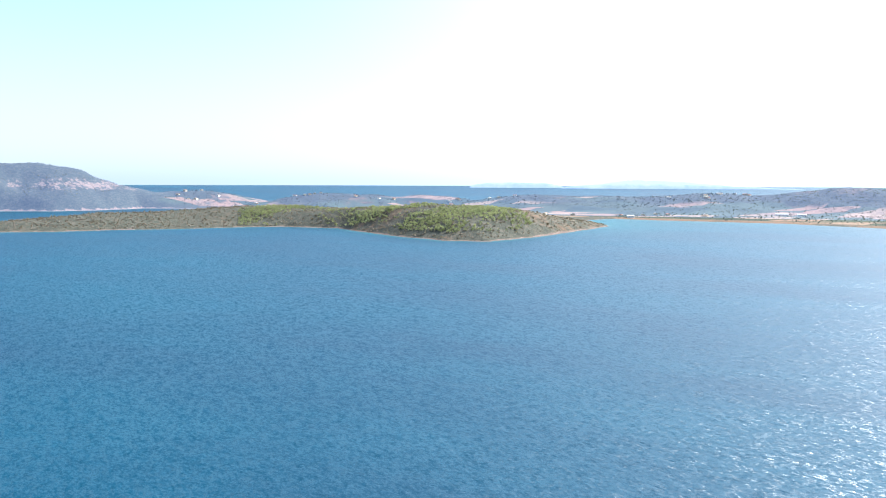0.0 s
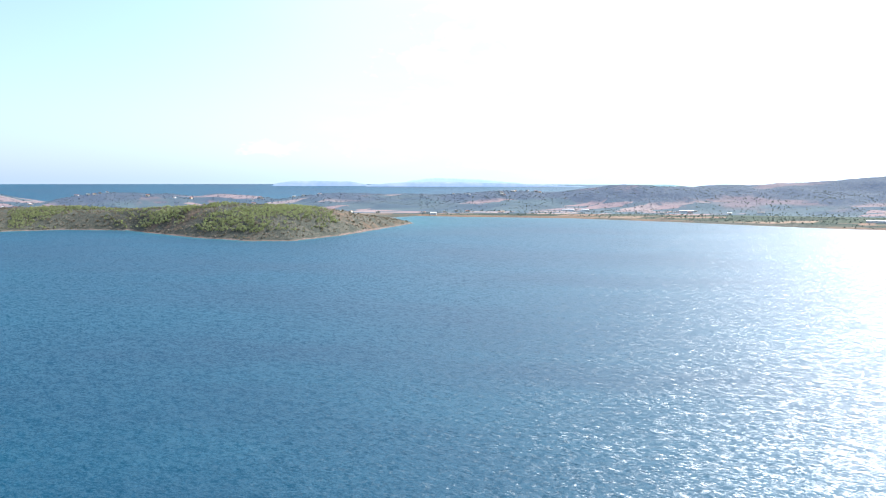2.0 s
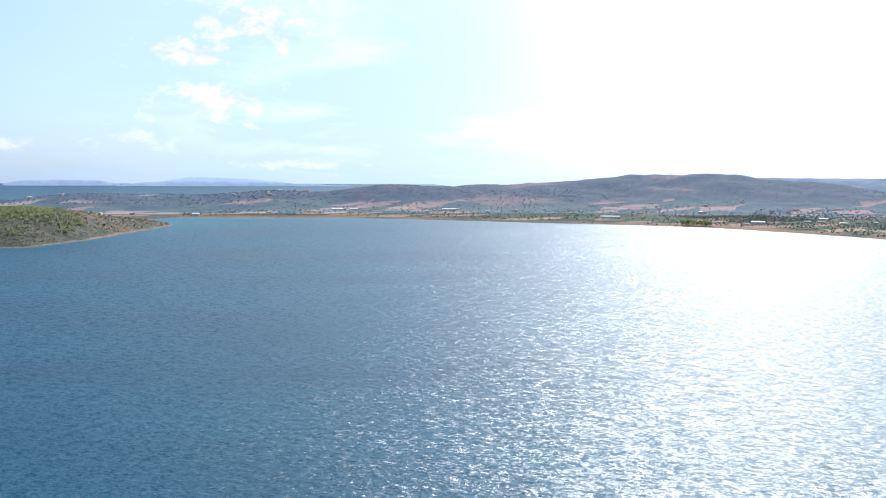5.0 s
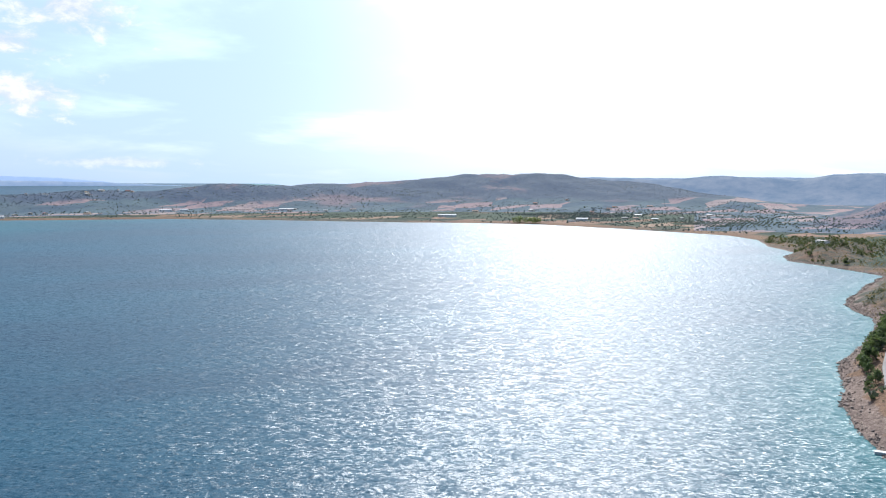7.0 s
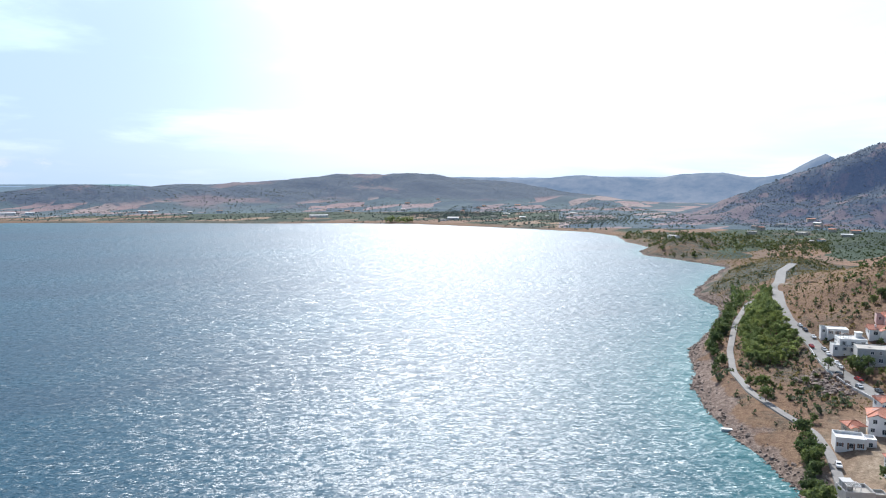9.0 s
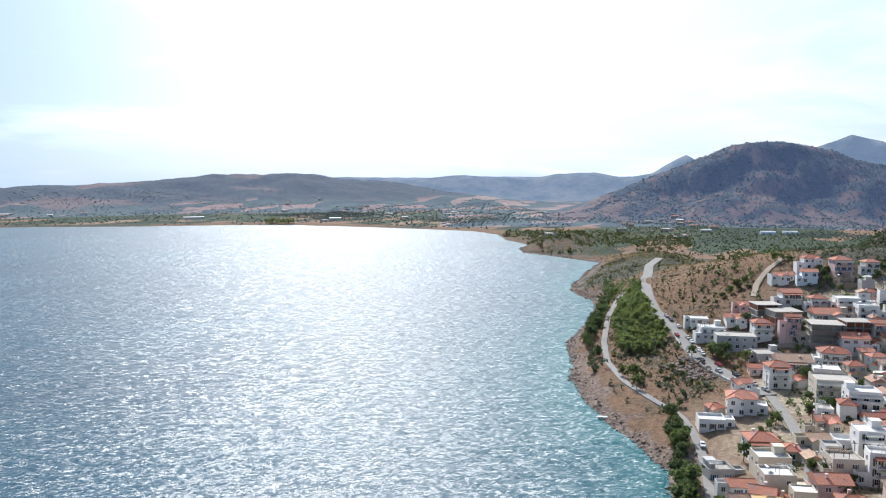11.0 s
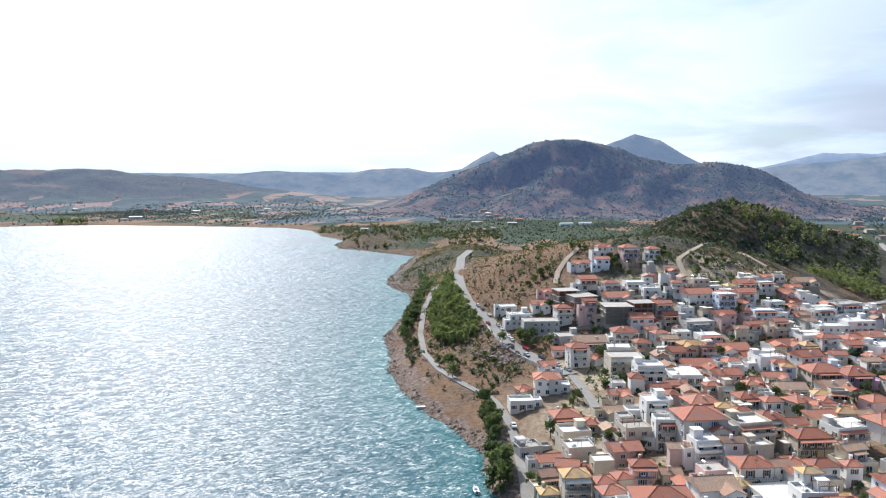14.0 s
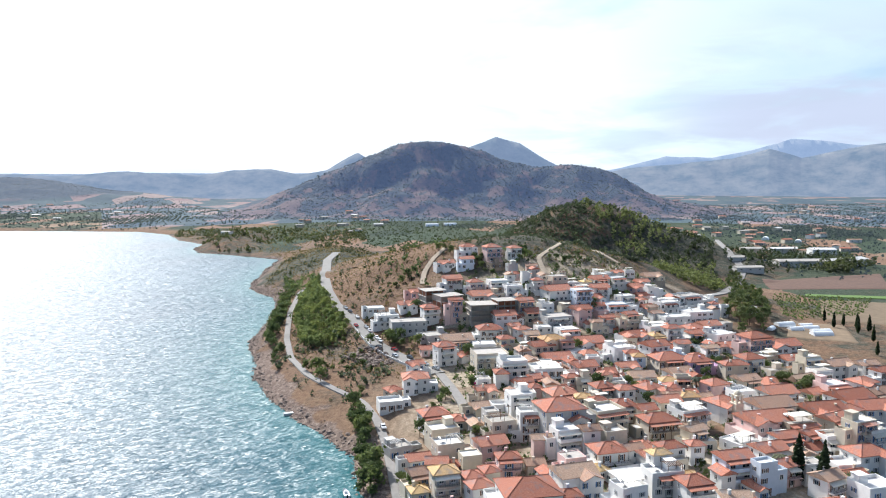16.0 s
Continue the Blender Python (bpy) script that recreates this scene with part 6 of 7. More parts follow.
house(412.4, 74.3, 7.0, 6.0, 1, "g", "p", 248)
house(398.8, 76.7, 9.3, 7.9, 1, "g", "w", 246)
house(381.3, 61.1, 8.3, 7.1, 3, "h", "w", 243)
house(400.4, 95.3, 9.4, 8.0, 1, "f", "w", 246)
house(383.9, 85.1, 11.7, 9.9, 2, "f", "w", 243)
house(372.1, 71.1, 18.4, 11.0, 2, "F", "g", 249)
house(359.5, 54.8, 11.8, 10.1, 1, "F", "g", 241)
house(403.5, 35.3, 13.1, 11.0, 1, "g", "w", 245)
house(386.2, 21.4, 11.3, 9.6, 3, "C", "b", 244)
house(386.6, 10.9, 8.0, 5.7, 3, "g", "b", 247)
house(349.0, 42.6, 13.9, 11.0, 2, "t", "b", 246)
house(344.0, 28.9, 10.3, 8.8, 2, "f", "w", 257)
house(376.9, 21.1, 11.1, 9.4, 2, "g", "w", 252)
house(361.4, 27.6, 11.8, 10.0, 2, "h", "w", 252)
house(362.3, 11.2, 7.7, 5.6, 2, "h", "w", 234)
house(349.2, 18.7, 7.1, 6.1, 2, "h", "c", 243)
house(326.4, 45.3, 9.0, 7.6, 3, "h", "w", 241)
house(342.1, 56.0, 6.6, 5.6, 1, "g", "p", 247)
house(334.1, 38.6, 6.4, 5.5, 1, "g", "w", 233)
house(316.1, 24.1, 14.3, 12.1, 3, "F", "b", 250)
house(302.3, 13.5, 10.8, 9.1, 3, "f", "w", 250)
house(305.1, 55.2, 6.4, 5.4, 2, "g", "w", 238)
house(418.4, -6.3, 9.5, 8.1, 3, "F", "b", 240)
house(407.4, -5.9, 14.2, 11.0, 2, "g", "w", 240)
house(403.1, -19.2, 9.2, 7.8, 3, "f", "u", 245)
house(435.1, -31.1, 9.9, 8.4, 2, "g", "w", 248)
house(453.2, -32.4, 7.9, 6.7, 1, "f", "w", 255)
house(442.3, -41.5, 8.3, 7.1, 2, "f", "w", 244)
house(418.6, -30.0, 9.6, 8.1, 2, "g", "w", 248)
house(460.5, -43.8, 6.2, 5.3, 1, "g", "w", 245)
house(465.7, -51.2, 6.3, 5.3, 1, "f", "w", 253)
house(469.7, -65.5, 10.8, 9.2, 1, "t", "c", 248)
house(452.3, -57.5, 7.9, 6.7, 1, "g", "w", 251)
house(444.3, -53.3, 10.2, 8.7, 1, "g", "p", 239)
house(439.1, -61.5, 7.3, 5.7, 2, "f", "w", 244)
house(418.7, -44.2, 9.4, 7.0, 2, "f", "w", 240)
house(402.7, -37.5, 10.9, 9.2, 2, "f", "u", 252)
house(435.4, -55.6, 7.1, 6.0, 1, "g", "p", 248)
house(389.6, -18.5, 9.5, 8.0, 2, "g", "p", 243)
house(377.4, -5.1, 14.3, 11.0, 2, "F", "g", 242)
house(364.6, 1.2, 7.4, 6.3, 2, "f", "w", 247)
house(388.2, -0.1, 7.3, 6.2, 2, "f", "w", 241)
house(380.9, 13.1, 8.6, 5.9, 1, "g", "w", 240)
house(382.2, -31.7, 6.9, 4.8, 2, "g", "w", 247)
house(379.2, -32.7, 8.3, 5.8, 1, "r", "s", 257)
house(381.5, -43.0, 6.2, 5.3, 3, "g", "c", 243)
house(384.1, -49.6, 6.3, 5.3, 2, "f", "c", 242)
house(421.3, -66.3, 13.2, 11.0, 2, "f", "w", 239)
house(441.4, -81.2, 16.9, 11.0, 2, "F", "w", 238)
house(413.7, -82.4, 14.8, 11.0, 2, "f", "w", 247)
house(399.7, -68.0, 15.3, 11.0, 2, "f", "w", 249)
house(349.9, -3.2, 11.1, 7.7, 2, "o", "c", 245)
house(361.7, 6.2, 6.6, 4.8, 1, "g", "w", 246)
house(364.3, -10.5, 9.9, 8.4, 2, "f", "w", 245)
house(358.9, -20.8, 14.2, 11.0, 1, "g", "w", 245)
house(369.5, -44.1, 11.6, 9.9, 1, "g", "w", 237)
house(374.9, -54.6, 11.3, 9.6, 2, "f", "w", 242)
house(367.7, -62.2, 8.6, 5.8, 3, "h", "w", 245)
house(381.6, -74.6, 10.5, 8.9, 2, "h", "w", 241)
house(343.5, -34.5, 11.7, 10.0, 2, "f", "w", 242)
house(338.3, -49.5, 10.2, 8.7, 3, "g", "w", 240)
house(343.2, 1.6, 10.5, 8.1, 2, "g", "b", 243)
house(334.2, -5.5, 12.3, 10.5, 1, "g", "w", 249)
house(341.9, -20.4, 8.4, 7.1, 1, "h", "w", 242)
house(309.8, -16.5, 9.3, 7.9, 2, "g", "p", 244)
house(326.5, -53.7, 14.0, 11.0, 2, "h", "b", 249)
house(324.4, -65.2, 11.3, 9.6, 2, "h", "v", 248)
house(303.9, -0.4, 12.1, 10.3, 2, "f", "w", 253)
house(376.6, -86.2, 12.5, 10.7, 2, "f", "w", 234)
house(365.4, -86.5, 8.2, 6.9, 1, "g", "w", 249)
house(397.8, -85.2, 11.0, 9.3, 1, "g", "w", 242)
house(361.4, -99.0, 12.2, 10.3, 3, "h", "p", 245)
house(372.7, -114.2, 16.4, 11.0, 1, "g", "w", 249)
house(346.6, -100.8, 9.8, 8.3, 1, "f", "c", 250)
house(343.8, -110.4, 9.3, 7.9, 1, "g", "w", 250)
house(331.5, -89.1, 9.8, 8.3, 2, "h", "w", 245)
house(319.1, -79.5, 10.6, 6.6, 2, "h", "b", 253)
house(323.4, -110.7, 8.2, 5.7, 3, "f", "c", 243)
house(325.0, -122.6, 11.0, 8.4, 2, "t", "w", 244)
house(326.7, -135.0, 8.7, 6.3, 2, "t", "w", 248)
house(316.9, -137.1, 7.0, 6.0, 2, "g", "w", 242)
house(310.6, -25.3, 8.5, 7.3, 1, "g", "c", 255)
house(322.0, -35.8, 8.0, 6.8, 1, "g", "w", 250)
house(306.9, -40.0, 9.8, 8.3, 1, "t", "w", 255)
house(314.9, -56.1, 10.1, 8.6, 1, "t", "w", 244)
house(278.6, -58.1, 7.9, 6.7, 1, "t", "c", 243)
house(295.9, -78.6, 8.4, 7.1, 2, "t", "c", 245)
house(291.0, -14.9, 6.4, 4.7, 2, "F", "b", 248)
house(291.3, -10.5, 5.8, 4.2, 2, "h", "b", 242)
house(273.1, -20.4, 6.8, 5.8, 1, "F", "b", 246)
house(217.2, -39.5, 4.8, 3.4, 1, "f", "c", 244)
house(234.5, -51.1, 5.5, 3.8, 1, "f", "c", 253)
house(244.4, -31.4, 4.4, 3.8, 1, "f", "c", 241)
house(220.2, -75.0, 4.9, 5.0, 2, "t", "c", 250)
house(263.5, -103.8, 7.8, 6.6, 2, "h", "c", 241)
house(285.3, -121.9, 8.5, 7.2, 2, "t", "w", 240)
house(234.2, -99.9, 6.5, 4.5, 3, "f", "w", 241)
house(292.0, -102.6, 7.6, 6.5, 1, "g", "c", 239)
house(325.5, -107.0, 6.9, 4.8, 1, "t", "c", 245)
house(322.0, -96.9, 8.3, 7.0, 1, "F", "b", 250)
house(318.7, -77.7, 5.6, 3.9, 1, "F", "c", 245)
house(313.4, -111.9, 7.9, 6.6, 2, "F", "w", 248)
house(325.8, -129.8, 6.5, 4.3, 1, "F", "b", 253)
house(362.9, -68.3, 7.3, 6.0, 1, "f", "w", 246)
house(446.0, -120.0, 5.0, 5.0, 1, "f", "w", 245)
house(418.1, -56.6, 8.5, 7.2, 1, "g", "w", 243)
house(363.1, -77.6, 9.1, 7.7, 1, "f", "w", 236)
house(366.5, -62.2, 6.7, 4.6, 1, "g", "w", 248)
house(346.4, -14.9, 8.0, 6.8, 1, "f", "w", 236)
house(349.4, -9.6, 6.6, 5.3, 2, "F", "p", 248)
house(352.0, -27.9, 7.2, 6.1, 1, "g", "c", 244)
house(381.7, 7.2, 7.2, 5.9, 2, "g", "c", 250)
house(393.8, -10.6, 6.9, 5.9, 1, "f", "c", 244)
house(410.0, -26.4, 8.3, 7.0, 1, "g", "w", 240)
house(427.6, -14.5, 7.5, 6.3, 1, "f", "w", 246)
house(415.3, -48.6, 5.6, 4.2, 1, "f", "w", 242)
house(442.0, -66.2, 6.9, 5.4, 1, "f", "w", 244)
house(379.4, -61.5, 6.2, 5.3, 1, "f", "w", 245)
house(380.8, 42.8, 5.7, 4.0, 1, "f", "c", 244)
house(346.6, 9.1, 8.0, 6.8, 1, "f", "c", 244)
house(432.6, -80.7, 7.7, 6.5, 1, "F", "w", 240)
house(455.9, -98.1, 8.1, 6.9, 1, "f", "w", 244)
house(404.1, 26.5, 6.5, 5.5, 1, "F", "c", 234)


# smaller houses filling the gaps between the larger ones
rnd = random.Random(23)
made_small = 0
for _ in range(9000):
    if made_small >= 130:
        break
    px, py = rnd.uniform(185, 440), rnd.uniform(-112, 30)
    w, d = rnd.uniform(4.2, 7.0), rnd.uniform(4.2, 6.5)
    if float(inside_town(np.array([px]), np.array([py]))[0]) < 0.5 or any(to_line(np.array([px]), np.array([py]), r[2])[0][0] < r[1] / 2 + w * 0.62 for r in ROAD_LINES):
        continue
    if any(math.hypot(px - hx, py - hy) < hr + w * 0.44 for hx, hy, hr in HOUSES):
        continue
    house(px, py, w, d, rnd.choice((1, 1, 2, 2)), rnd.choice("hhggttofF"), rnd.choice("wwwwcbgup"), rnd.choice((246, 252, 262, 156, 166)))
    made_small += 1

def water_heater():
    """A solar water heater: tilted panel, tank and legs."""
    root = new("solar_water_heater")
    g = Geo()
    g.poly([(-0.9, 0.9, 0.35), (0.9, 0.9, 0.35), (0.9, -0.3, 1.25), (-0.9, -0.3, 1.25)])
    g.poly([(-0.9, -0.3, 1.17), (0.9, -0.3, 1.17), (0.9, 0.9, 0.27), (-0.9, 0.9, 0.27)])
    part("panel", g, PANEL, root)
    g = Geo()
    g.tube((-0.85, -0.6, 1.5), (0.85, -0.6, 1.5), 0.3, 0.3, 10)
    part("tank", g, STEEL, root)
    for sx in (-0.7, 0.7):
        g = Geo()
        g.tube((sx, -0.6, 0), (sx, -0.6, 1.25), 0.03, 0.03, 5)
        g.tube((sx, 0.85, 0), (sx, 0.85, 0.35), 0.03, 0.03, 5)
        part("leg", g, STEEL, root)
    return root


heater = None
for m, w, d, z, luck in TOPS:
    if w < 6 or luck < 0.45:
        continue
    at = m @ pose(w * 0.22, -d * 0.05, z, 0, 0, 60 + 40 * luck)
    if heater is None:
        heater = water_heater()
        heater.matrix_world = at
        tagged(heater, "solar water heater with steel tank on a flat roof", "water heater", "roof water heaters")
    else:
        copy_thing(heater, at)


def bell_tower(x, y):
    root = new("bell_tower")
    root.matrix_world = pose(x, y, height(x, y) - 0.3, 0, 0, -245)
    wall = WALLS["c"][1]
    g = Geo()
    g.box(-1.5, 1.5, -1.5, 1.5, 0, 8)
    g.box(-1.75, 1.75, -1.75, 1.75, 8, 8.35)
    part("shaft", g, wall, root)
    g = Geo()
    for sx in (-1, 1):
        for sy in (-1, 1):
            g.box(sx * 1.05 - 0.3, sx * 1.05 + 0.3, sy * 1.05 - 0.3, sy * 1.05 + 0.3, 8.35, 10.9)
    g.box(-1.6, 1.6, -1.6, 1.6, 10.9, 11.2)
    part("belfry", g, wall, root)
    g = Geo()
    k = 8
    for i in range(5):
        r0, r1 = 1.25 * math.cos(i * 0.31), 1.25 * math.cos((i + 1) * 0.31)
        g.tube((0, 0, 11.2 + 1.5 * math.sin(i * 0.31)), (0, 0, 11.2 + 1.5 * math.sin((i + 1) * 0.31)), r0, max(r1, 0.05), k)
    part("dome", g, wall, root)
    g = Geo()
    g.tube((0, 0, 9.3), (0, 0, 10.1), 0.5, 0.2, 8)
    part("bell", g, RAIL, root, "dark bronze bell")
    return tagged(root, "cream church bell tower with open belfry and dome", "bell tower")


bell_tower(258, -66)

# ---- cars ----
PAINTS = [plain("white_car_paint", (0.8, 0.8, 0.8), 0.25, vary=0.02, spec=0.6), plain("silver_car_paint", (0.5, 0.52, 0.54), 0.3, 0.4, 0.02),
          plain("dark_car_paint", (0.03, 0.035, 0.045), 0.25, vary=0.02, spec=0.6), plain("red_car_paint", (0.4, 0.03, 0.03), 0.25, vary=0.02, spec=0.6)]
TYRE = plain("tyre_rubber", (0.03, 0.03, 0.03), 0.9)


def car(paint):
    root = new("car")
    g = Geo()
    side = [(-2.1, 0.35), (2.1, 0.35), (2.15, 0.75), (1.9, 0.92), (1.1, 1.0), (0.45, 1.42), (-1.2, 1.45), (-1.85, 1.0), (-2.15, 0.9)]
    for s in (-1, 1):
        p = [(x, s * (0.85 if z < 1.1 else 0.7), z) for x, z in side]
        g.poly(p if s < 0 else p[::-1])
    for i in range(len(side)):
        (ax, az), (bx, bz) = side[i], side[(i + 1) % len(side)]
        wa, wb = (0.85 if az < 1.1 else 0.7), (0.85 if bz < 1.1 else 0.7)
        g.poly([(ax, -wa, az), (ax, wa, az), (bx, wb, bz), (bx, -wb, bz)])
    part("body", g, paint, root)
    g = Geo()
    for s in (-1, 1):
        q = [(0.95, s * 0.86, 1.04), (0.4, s * 0.74, 1.37), (-1.15, s * 0.74, 1.39), (-1.65, s * 0.86, 1.04)]
        g.poly(q if s < 0 else q[::-1])
    part("side_windows", g, GLASS, root)
    g = Geo()
    g.poly([(1.12, -0.72, 1.03), (1.12, 0.72, 1.03), (0.5, 0.62, 1.42), (0.5, -0.62, 1.42)])
    part("windscreen", g, GLASS, root)
    g = Geo()
    g.poly([(-1.3, -0.62, 1.46), (-1.3, 0.62, 1.46), (-1.86, 0.72, 1.04), (-1.86, -0.72, 1.04)])
    part("rear_window", g, GLASS, root)
    for x in (-1.3, 1.3):
        for s in (-1, 1):
            g = Geo()
            g.tube((x, s * 0.7, 0.32), (x, s * 0.9, 0.32), 0.32, 0.32, 10)
            part("wheel", g, TYRE, root)
    return root


ROAD_PTS = np.array(ROAD_LINES[0][2], float)


def on_road(u, off, line):
    """A place on a road line at a share of its length, off metres to the side, and its heading."""
    seg = np.concatenate([[0], np.cumsum(np.hypot(*(line[1:] - line[:-1]).T))])
    p = [np.interp(u * seg[-1], seg, line[:, k]) for k in (0, 1)]
    q = [np.interp(min(1, u + 0.01) * seg[-1], seg, line[:, k]) for k in (0, 1)]
    h = math.atan2(q[1] - p[1], q[0] - p[0])
    x, y = p[0] - math.sin(h) * off, p[1] + math.cos(h) * off
    return pose(x, y, height(p[0], p[1]) + 0.68, 0, 0, math.degrees(h))


NAMES = ("white", "silver", "black", "red")
made = {}
random.seed(5)
spots = [(0.70, 2.4), (0.72, 2.4), (0.75, 2.3), (0.785, -2.3), (0.795, 2.2), (0.81, 2.3), (0.845, 2.3), (0.86, 2.3), (0.88, -2.4), (0.895, 2.3), (0.915, -2.3), (0.93, 2.3), (0.95, -2.4),
         (0.965, 2.3), (0.975, -2.3), (0.985, 2.2)]
for u, off in spots:
    k = random.choice((0, 0, 0, 1, 1, 2, 2, 3))
    m = on_road(u, off, ROAD_PTS)
    if k not in made:
        made[k] = car(PAINTS[k])
        made[k].matrix_world = m
        tagged(made[k], "%s car parked along the shore road" % NAMES[k], "car", "parked cars")
    else:
        copy_thing(made[k], m)
copy_thing(made[0], on_road(0.83, 1.0, np.array(ROAD_LINES[2][2], float)))

# ---- wall along the bend of the road ----
bend = np.array([(379, 101.5), (361, 92.5), (348, 85.5), (336, 74.5), (319, 60), (309, 51)], float)
seg = np.concatenate([[0], np.cumsum(np.hypot(*(bend[1:] - bend[:-1]).T))])
at = np.arange(0, seg[-1], 2.0)
bx, by = np.interp(at, seg, bend[:, 0]), np.interp(at, seg, bend[:, 1])
bz = land(bx, by)
g = Geo()
for k in range(len(at) - 1):
    h = math.atan2(by[k + 1] - by[k], bx[k + 1] - bx[k])
    ox, oy = -math.sin(h) * 0.16, math.cos(h) * 0.16
    a, b = (bx[k], by[k], bz[k]), (bx[k + 1], by[k + 1], bz[k + 1])
    lo, hi = -2.6, 1.15
    q = [(p[0] + sgn * ox, p[1] + sgn * oy, p[2] + dz) for p in (a, b) for sgn in (-1, 1) for dz in (lo, hi)]
    for ids in ((0, 1, 5, 4), (2, 6, 7, 3), (1, 3, 7, 5)):
        g.poly([q[i] for i in ids])
tagged(new("parapet", g.mesh("parapet", FLAT_WHITE)), "low whitewashed parapet wall along the road bend", "wall", kind="structure")

# ---- street poles ----


def street_pole():
    root = new("utility_pole")
    g = Geo()
    g.tube((0, 0, -0.5), (0, 0, 8.5), 0.14, 0.09, 7)
    part("post", g, BARK, root)
    g = Geo()
    g.box(-0.8, 0.8, -0.05, 0.05, 7.9, 8.02)
    part("crossarm", g, BARK, root)
    return root


pole = street_pole()
first = True
for x, y in ((342, 78), (318, 48), (270, 26), (246, 12), (262, -28), (232, -40), (300, -30), (330, 10), (290, -80), (226, -62), (350, -50), (240, -88), (382, 88), (214, -20)):
    if first:
        first_at(pole, pose(x, y, height(x, y)), "weathered wooden utility pole beside a street", "utility pole", "utility poles")
        first = False
    else:
        copy_thing(pole, pose(x, y, height(x, y), 0, 0, (x * 7) % 180))

# ---- garden trees and flowers ----
TOWN = [(205, 30), (300, 48), (400, 62), (480, 40), (480, -60), (400, -95), (300, -112), (215, -95), (200, -40)]


def free(p, gap):
    """Places that keep clear of the houses and roads."""
    ok = np.ones(len(p), bool)
    for hx, hy, r in HOUSES:
        ok &= (p[:, 0] - hx) ** 2 + (p[:, 1] - hy) ** 2 > (r + gap) ** 2
    for _, width, line, *_ in ROAD_LINES:
        ok &= to_line(p[:, 0], p[:, 1], line)[0] > width / 2 + gap
    return p[ok]


plant(broad, rng, (357, 353, 350, 353, 349, 360, 390, 395, 390, 217, 220, 234, 203, 301, 294, 297, 372, 367, 419, 399, 455, 463, 443, 449, 475, 478, 468, 465, 463, 455, 430, 437, 444, 447, 419, 428, 410, 388, 325, 238, 236, 315, 296),
      (78, 74, 70, 66, 62, 74, 74, 71, 66, 11, 13, 37, 37, -34, -72, -79, -74, -77, -49, -26, -7, -12, 39, 42, 70, 66, 61, 22, 13, 16, 90, 87, 85, 81, 91, 105, -117, -104, -53, 22, 19, 1, -22),
      "green garden tree growing between the houses", "tree", "garden trees", 0.6, 1.05)
plant(broad, rng, (320, 315, 322, 311, 319, 313, 310, 343, 329, 368, 362), (100, 95, 93, 87, 82, 77, 73, 89, 89, 107, 103), "low dark bush on the slope below the road", "bush", "roadside bushes", 0.35, 0.6)
p = free(np.array([(218, 240, 275, 353, 357, 359, 304, 300, 208, 214, 228, 349, 347, 300, 296, 208, 210, 234, 275, 351, 415, 366, 375, 404, 258, 329, 303, 324, 285, 350, 228, 261, 339, 334, 392, 290, 292, 298, 376, 387, 317, 294),
                   (11, 42, 38, 74, 78, 72, 23, 25, 42, 8, -13, -30, -33, -104, -100, -83, -81, -87, -73, -16, -60, -73, -101, -26, -63, -80, -94, -81, 74, 86, -9, 4, -6, 35, -46, -37, -62, -65, -61, 7, 8, -22)], float).T, -2.0)
plant(broad, rng, p[:, 0], p[:, 1], "green garden tree growing between the houses", "tree", "garden trees", 0.65, 1.15)
p = free(scatter(rng, TOWN, 900), 1.2)[:90]
plant(broad, rng, p[:, 0], p[:, 1], "green garden tree growing between the houses", "tree", "garden trees", 0.4, 0.85)
p = free(scatter(rng, TOWN, 3200), 0.7)
stuff("garden_shrubs", "green shrubs in the gardens between the houses", "shrubs", p[:, 0], p[:, 1], rng.gamma(3, 0.2, len(p)) + 0.3, OAK, rng, 3)


def flower_bush(x, y, s):
    root = new("bougainvillea")
    c = [(rng.normal(0, 0.8 * s), rng.normal(0, 0.6 * s), s * rng.uniform(0.3, 1.7)) for _ in range(40)]
    part("blossom", leaves("blossom", c, rng.uniform(0.25, 0.5, 40) * s, FLOWER, rng), None, root)
    g = Geo()
    g.tube((0, 0, -0.3), (0, 0, s), 0.1, 0.05, 6)
    part("stem", g, BARK, root)
    root.matrix_world = pose(x, y, height(x, y))
    return tagged(root, "magenta bougainvillea in full bloom by a house", "bush", "flowering bushes")


flower_bush(217, 40.5, 1.5)
flower_bush(296, 27, 1.3)
flower_bush(325, -32, 1.4)
flower_bush(196, -38, 1.2)

# ---- jetty and boat ----
g = Geo()
g.box(-7, 7, -1.0, 1.0, -0.8, 0.5)
g.box(-7, -5.5, -1.0, 1.0, 0.5, 0.9)
jetty = new("jetty", g.mesh("jetty", FLAT_WHITE))
jetty.matrix_world = pose(277, 97, 0.5, 0, 0, 118)
tagged(jetty, "small pale concrete jetty on the rocky shore", "jetty")


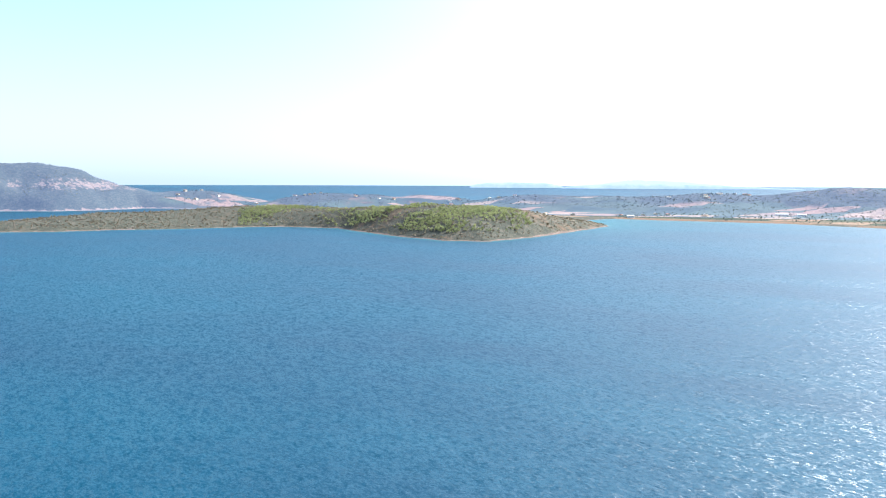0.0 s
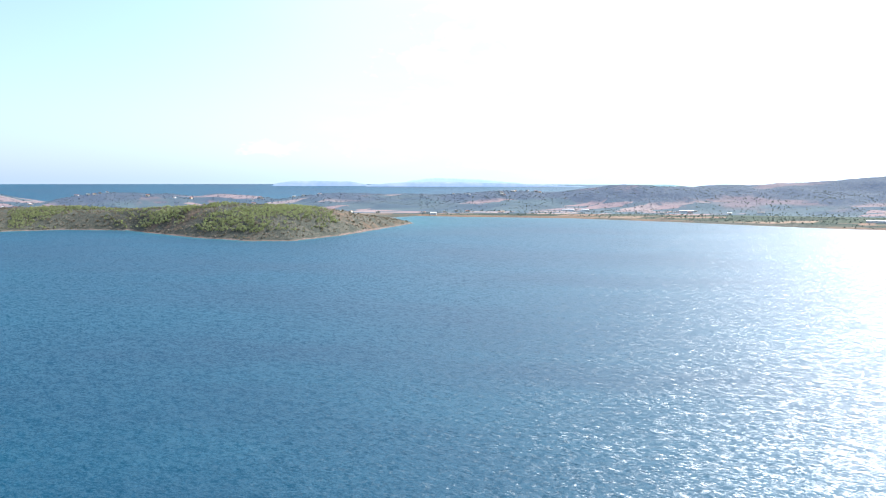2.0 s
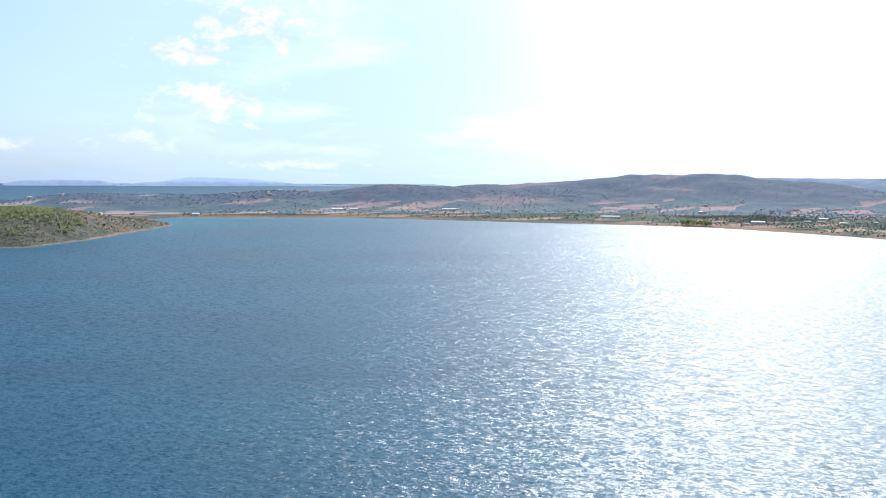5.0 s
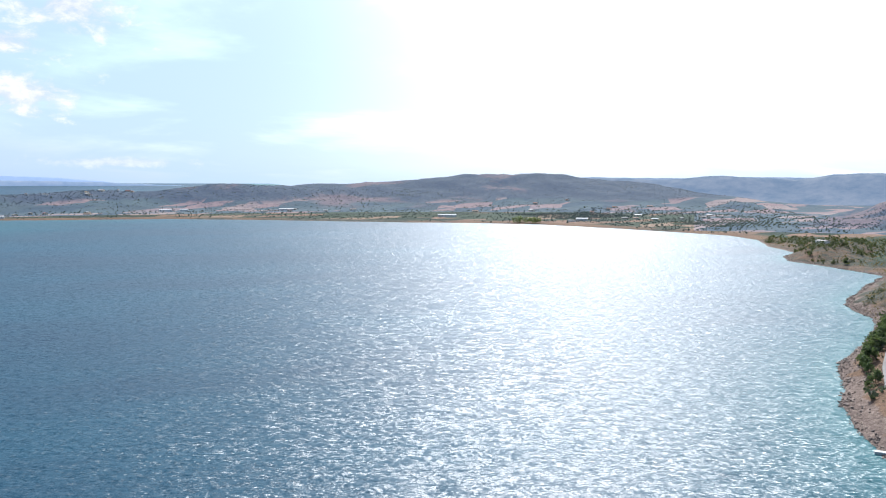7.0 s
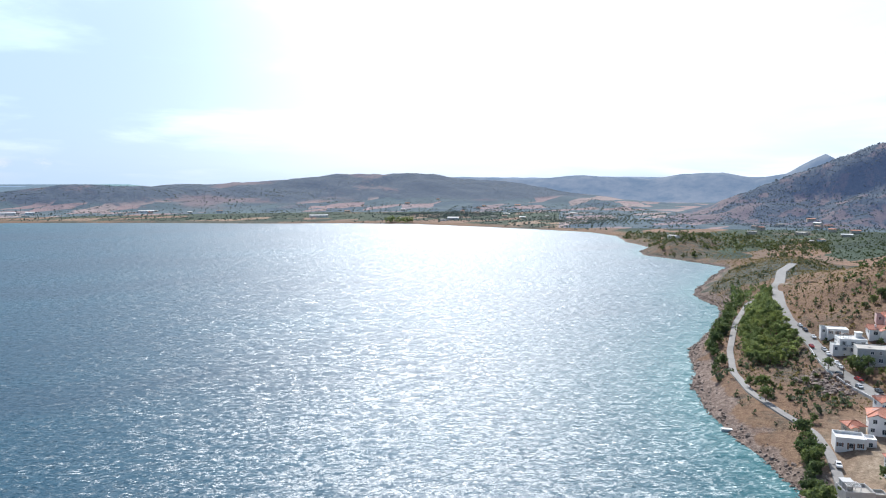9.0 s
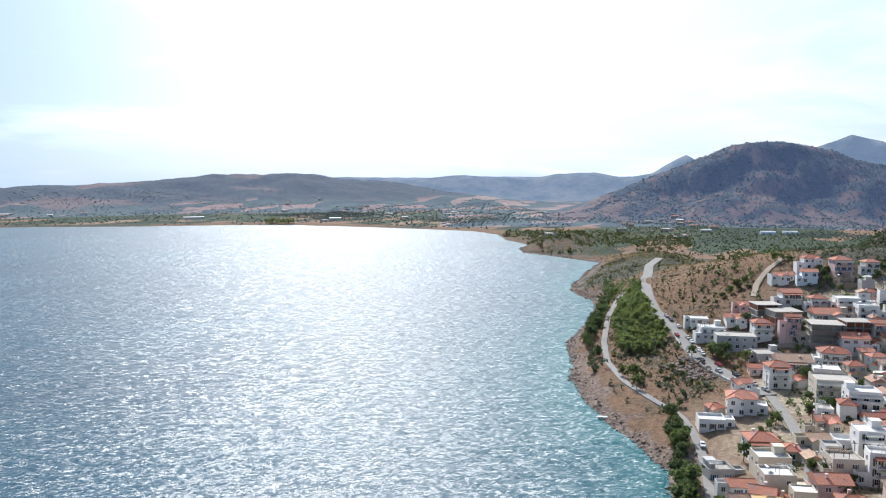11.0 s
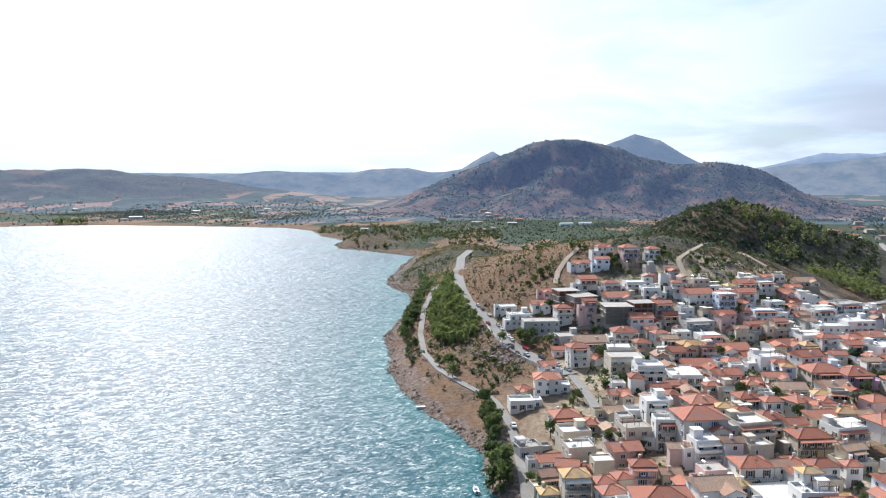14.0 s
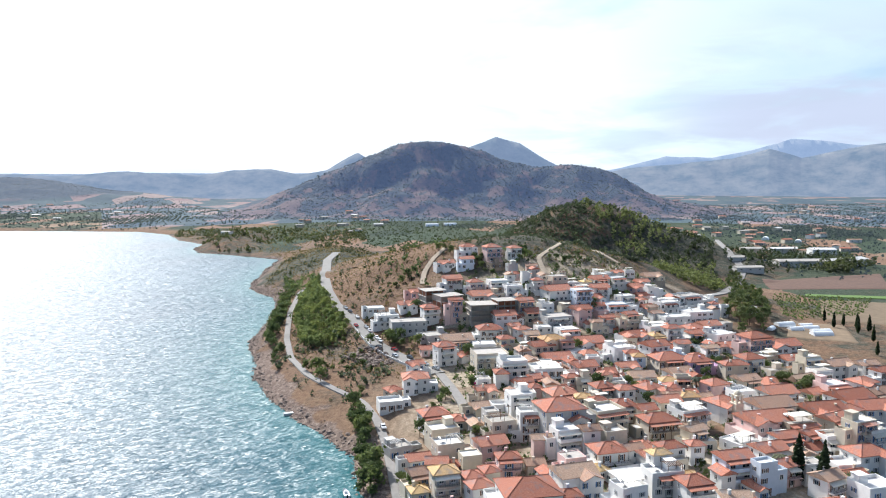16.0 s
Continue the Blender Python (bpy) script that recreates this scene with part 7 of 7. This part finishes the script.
def boat(x, y, az):
    root = new("motor_boat")
    g = Geo()
    rows = []
    for i in range(9):
        u = i / 8
        w = 0.95 * (1 - max(0, u - 0.45) ** 2 * 3.1)
        rows.append([(-2.6 + 5.4 * u, s * w * k, z + 0.25 * u * u) for s, k, z in ((-1, 1, 0.75), (-1, 0.75, 0.0), (0, 0, -0.25), (1, 0.75, 0.0), (1, 1, 0.75))])
    for a, b in zip(rows, rows[1:]):
        for j in range(4):
            g.poly([a[j], b[j], b[j + 1], a[j + 1]])
        g.poly([(a[0][0], a[0][1] * 0.9, 0.55), (a[4][0], a[4][1] * 0.9, 0.55), (b[4][0], b[4][1] * 0.9, 0.55), (b[0][0], b[0][1] * 0.9, 0.55)])
    g.poly(rows[0])
    part("hull", g, PAINTS[0], root)
    g = Geo()
    g.box(-0.3, 0.5, -0.5, 0.5, 0.55, 1.15)
    part("console", g, PAINTS[0], root)
    g = Geo()
    g.box(-2.95, -2.6, -0.2, 0.2, 0.1, 1.1)
    part("outboard_motor", g, TYRE, root)
    root.matrix_world = pose(x, y, 0.15, 0, 0, az)
    return tagged(root, "small white motor boat moored by the rocks", "boat")


boat(205.5, 58.5, 25)

# ---- polytunnels and sheds in the plain ----
FILM = plain("polythene_film", (0.78, 0.8, 0.82), 0.35, vary=0.06, spec=0.6)


def tunnel(w, length, h):
    root = new("polytunnel")
    g = Geo()
    n = 9
    for i in range(n):
        a, b = math.pi * i / n, math.pi * (i + 1) / n
        p, q = (math.cos(a) * w / 2, math.sin(a) * h), (math.cos(b) * w / 2, math.sin(b) * h)
        g.poly([(p[0], -length / 2, p[1]), (p[0], length / 2, p[1]), (q[0], length / 2, q[1]), (q[0], -length / 2, q[1])])
    part("cover", g, FILM, root)
    for s in (-1, 1):
        g = Geo()
        pts = [(math.cos(math.pi * i / n) * w / 2, s * length / 2, math.sin(math.pi * i / n) * h) for i in range(n + 1)]
        g.poly(pts if s < 0 else pts[::-1])
        part("end_wall", g, FILM, root)
    return root


first = None
for x, y, az, k in ((424, -132, 20, 0.8), (418, -136, 22, 0.8), (414, -122, 60, 0.7), (436, -147, 15, 0.7), (428, -147, 15, 0.85), (418, -149, 12, 1.0), (411, -147, 12, 1.05), (1020, -330, 70, 1.6), (1060, -300, 70, 1.8), (1280, 200, 20, 2.2), (1300, 170, 20, 2.2)):
    m = pose(x, y, height(x, y) - 0.1, 0, 0, az) @ Matrix.Diagonal((k, k, k, 1))
    if first is None:
        first = tunnel(6.5, 13, 3.0)
        first_at(first, m, "white polythene greenhouse tunnel on dry ground", "polytunnel", "polytunnels")
    else:
        copy_thing(first, m)


def shed(x, y, w, d, h, az, wall="w", roof="f"):
    root = new("farm_shed")
    root.matrix_world = pose(x, y, height(x, y) - 0.2, 0, 0, -az)
    g = Geo()
    g.box(-w / 2, w / 2, -d / 2, d / 2, -1.5, h)
    part("wall", g, WALLS[wall][1], root)
    g = Geo()
    pitched(g, w, d, h, False, 0.4, 0.22)
    part("roof", g, {"f": FLAT_WHITE, "r": RED, "t": BROWN, "g": FLAT_GREY}[roof], root)
    for i in range(max(2, int(w / 7))):
        o = part("window", WINDOWS[4], None, root)
        o.matrix_local = pose(-w / 2 + (i + 0.5) * w / max(2, int(w / 7)), d / 2, h - 2.2)
    return tagged(root, "%s with %s roof in the plain" % ({"w": "white shed", "c": "cream building", "g": "grey shed", "b": "beige building"}[wall],
                                                         {"f": "pale metal", "r": "red tiled", "t": "brown tiled", "g": "grey"}[roof]), "shed", "sheds and farmhouses")


for x, y, w, d, h, az, wall, roof in ((854, -301, 26, 14, 7, 262, "w", "f"), (741, -242, 48, 14, 6, 258, "g", "g"), (757, -288, 52, 16, 6, 235, "g", "f"),
                                      (705, -172, 20, 10, 4, 250, "g", "g"), (879, -234, 24, 12, 5, 262, "c", "g"), (883, -270, 30, 12, 5, 260, "g", "f"), (655, -172, 24, 10, 4, 258, "g", "g")):
    shed(x, y, w, d, h, az, wall, roof)

# far hamlets: small houses scattered over the plain and the low hills
hamlets = (("c", (300, 2080, 420, 60), 12), ("w", (-900, 2520, 260, 60), 9), ("w", (-350, 2560, 300, 70), 9), ("w", (560, 2440, 180, 50), 11), ("w", (1010, 1900, 160, 120), 7),
           ("c", (1620, 1500, 220, 160), 8), ("w", (1480, 1050, 180, 120), 8), ("w", (1240, 350, 130, 60), 9), ("c", (1200, -300, 240, 90), 16), ("w", (1750, -560, 320, 160), 14), ("w", (950, -330, 160, 70), 12),
           ("b", (1480, 420, 120, 90), 7), ("w", (1120, -200, 120, 40), 8), ("w", (-1250, 2600, 120, 60), 6))
rnd = random.Random(11)
for wall, (cx, cy, sx, sy), count in hamlets:
    for _ in range(count):
        x, y = rnd.gauss(cx, sx * 0.6), rnd.gauss(cy, sy * 0.6)
        if float(inland(np.array([x]), np.array([y]))[0]) > 20:
            shed(x, y, rnd.uniform(9, 18), rnd.uniform(7, 10), rnd.uniform(3, 6), rnd.uniform(200, 290), rnd.choice((wall, "c", "b")), rnd.choice("grrtf"))
# long white sheds behind the far beach
for x, y, w, az in ((655, 2100, 34, 200), (700, 2080, 22, 200), (950, 1950, 40, 205), (1140, 1440, 46, 215), (240, 1990, 18, 190), (1290, 1130, 26, 230)):
    shed(x, y, w, 12, 5, az, "w", "f")
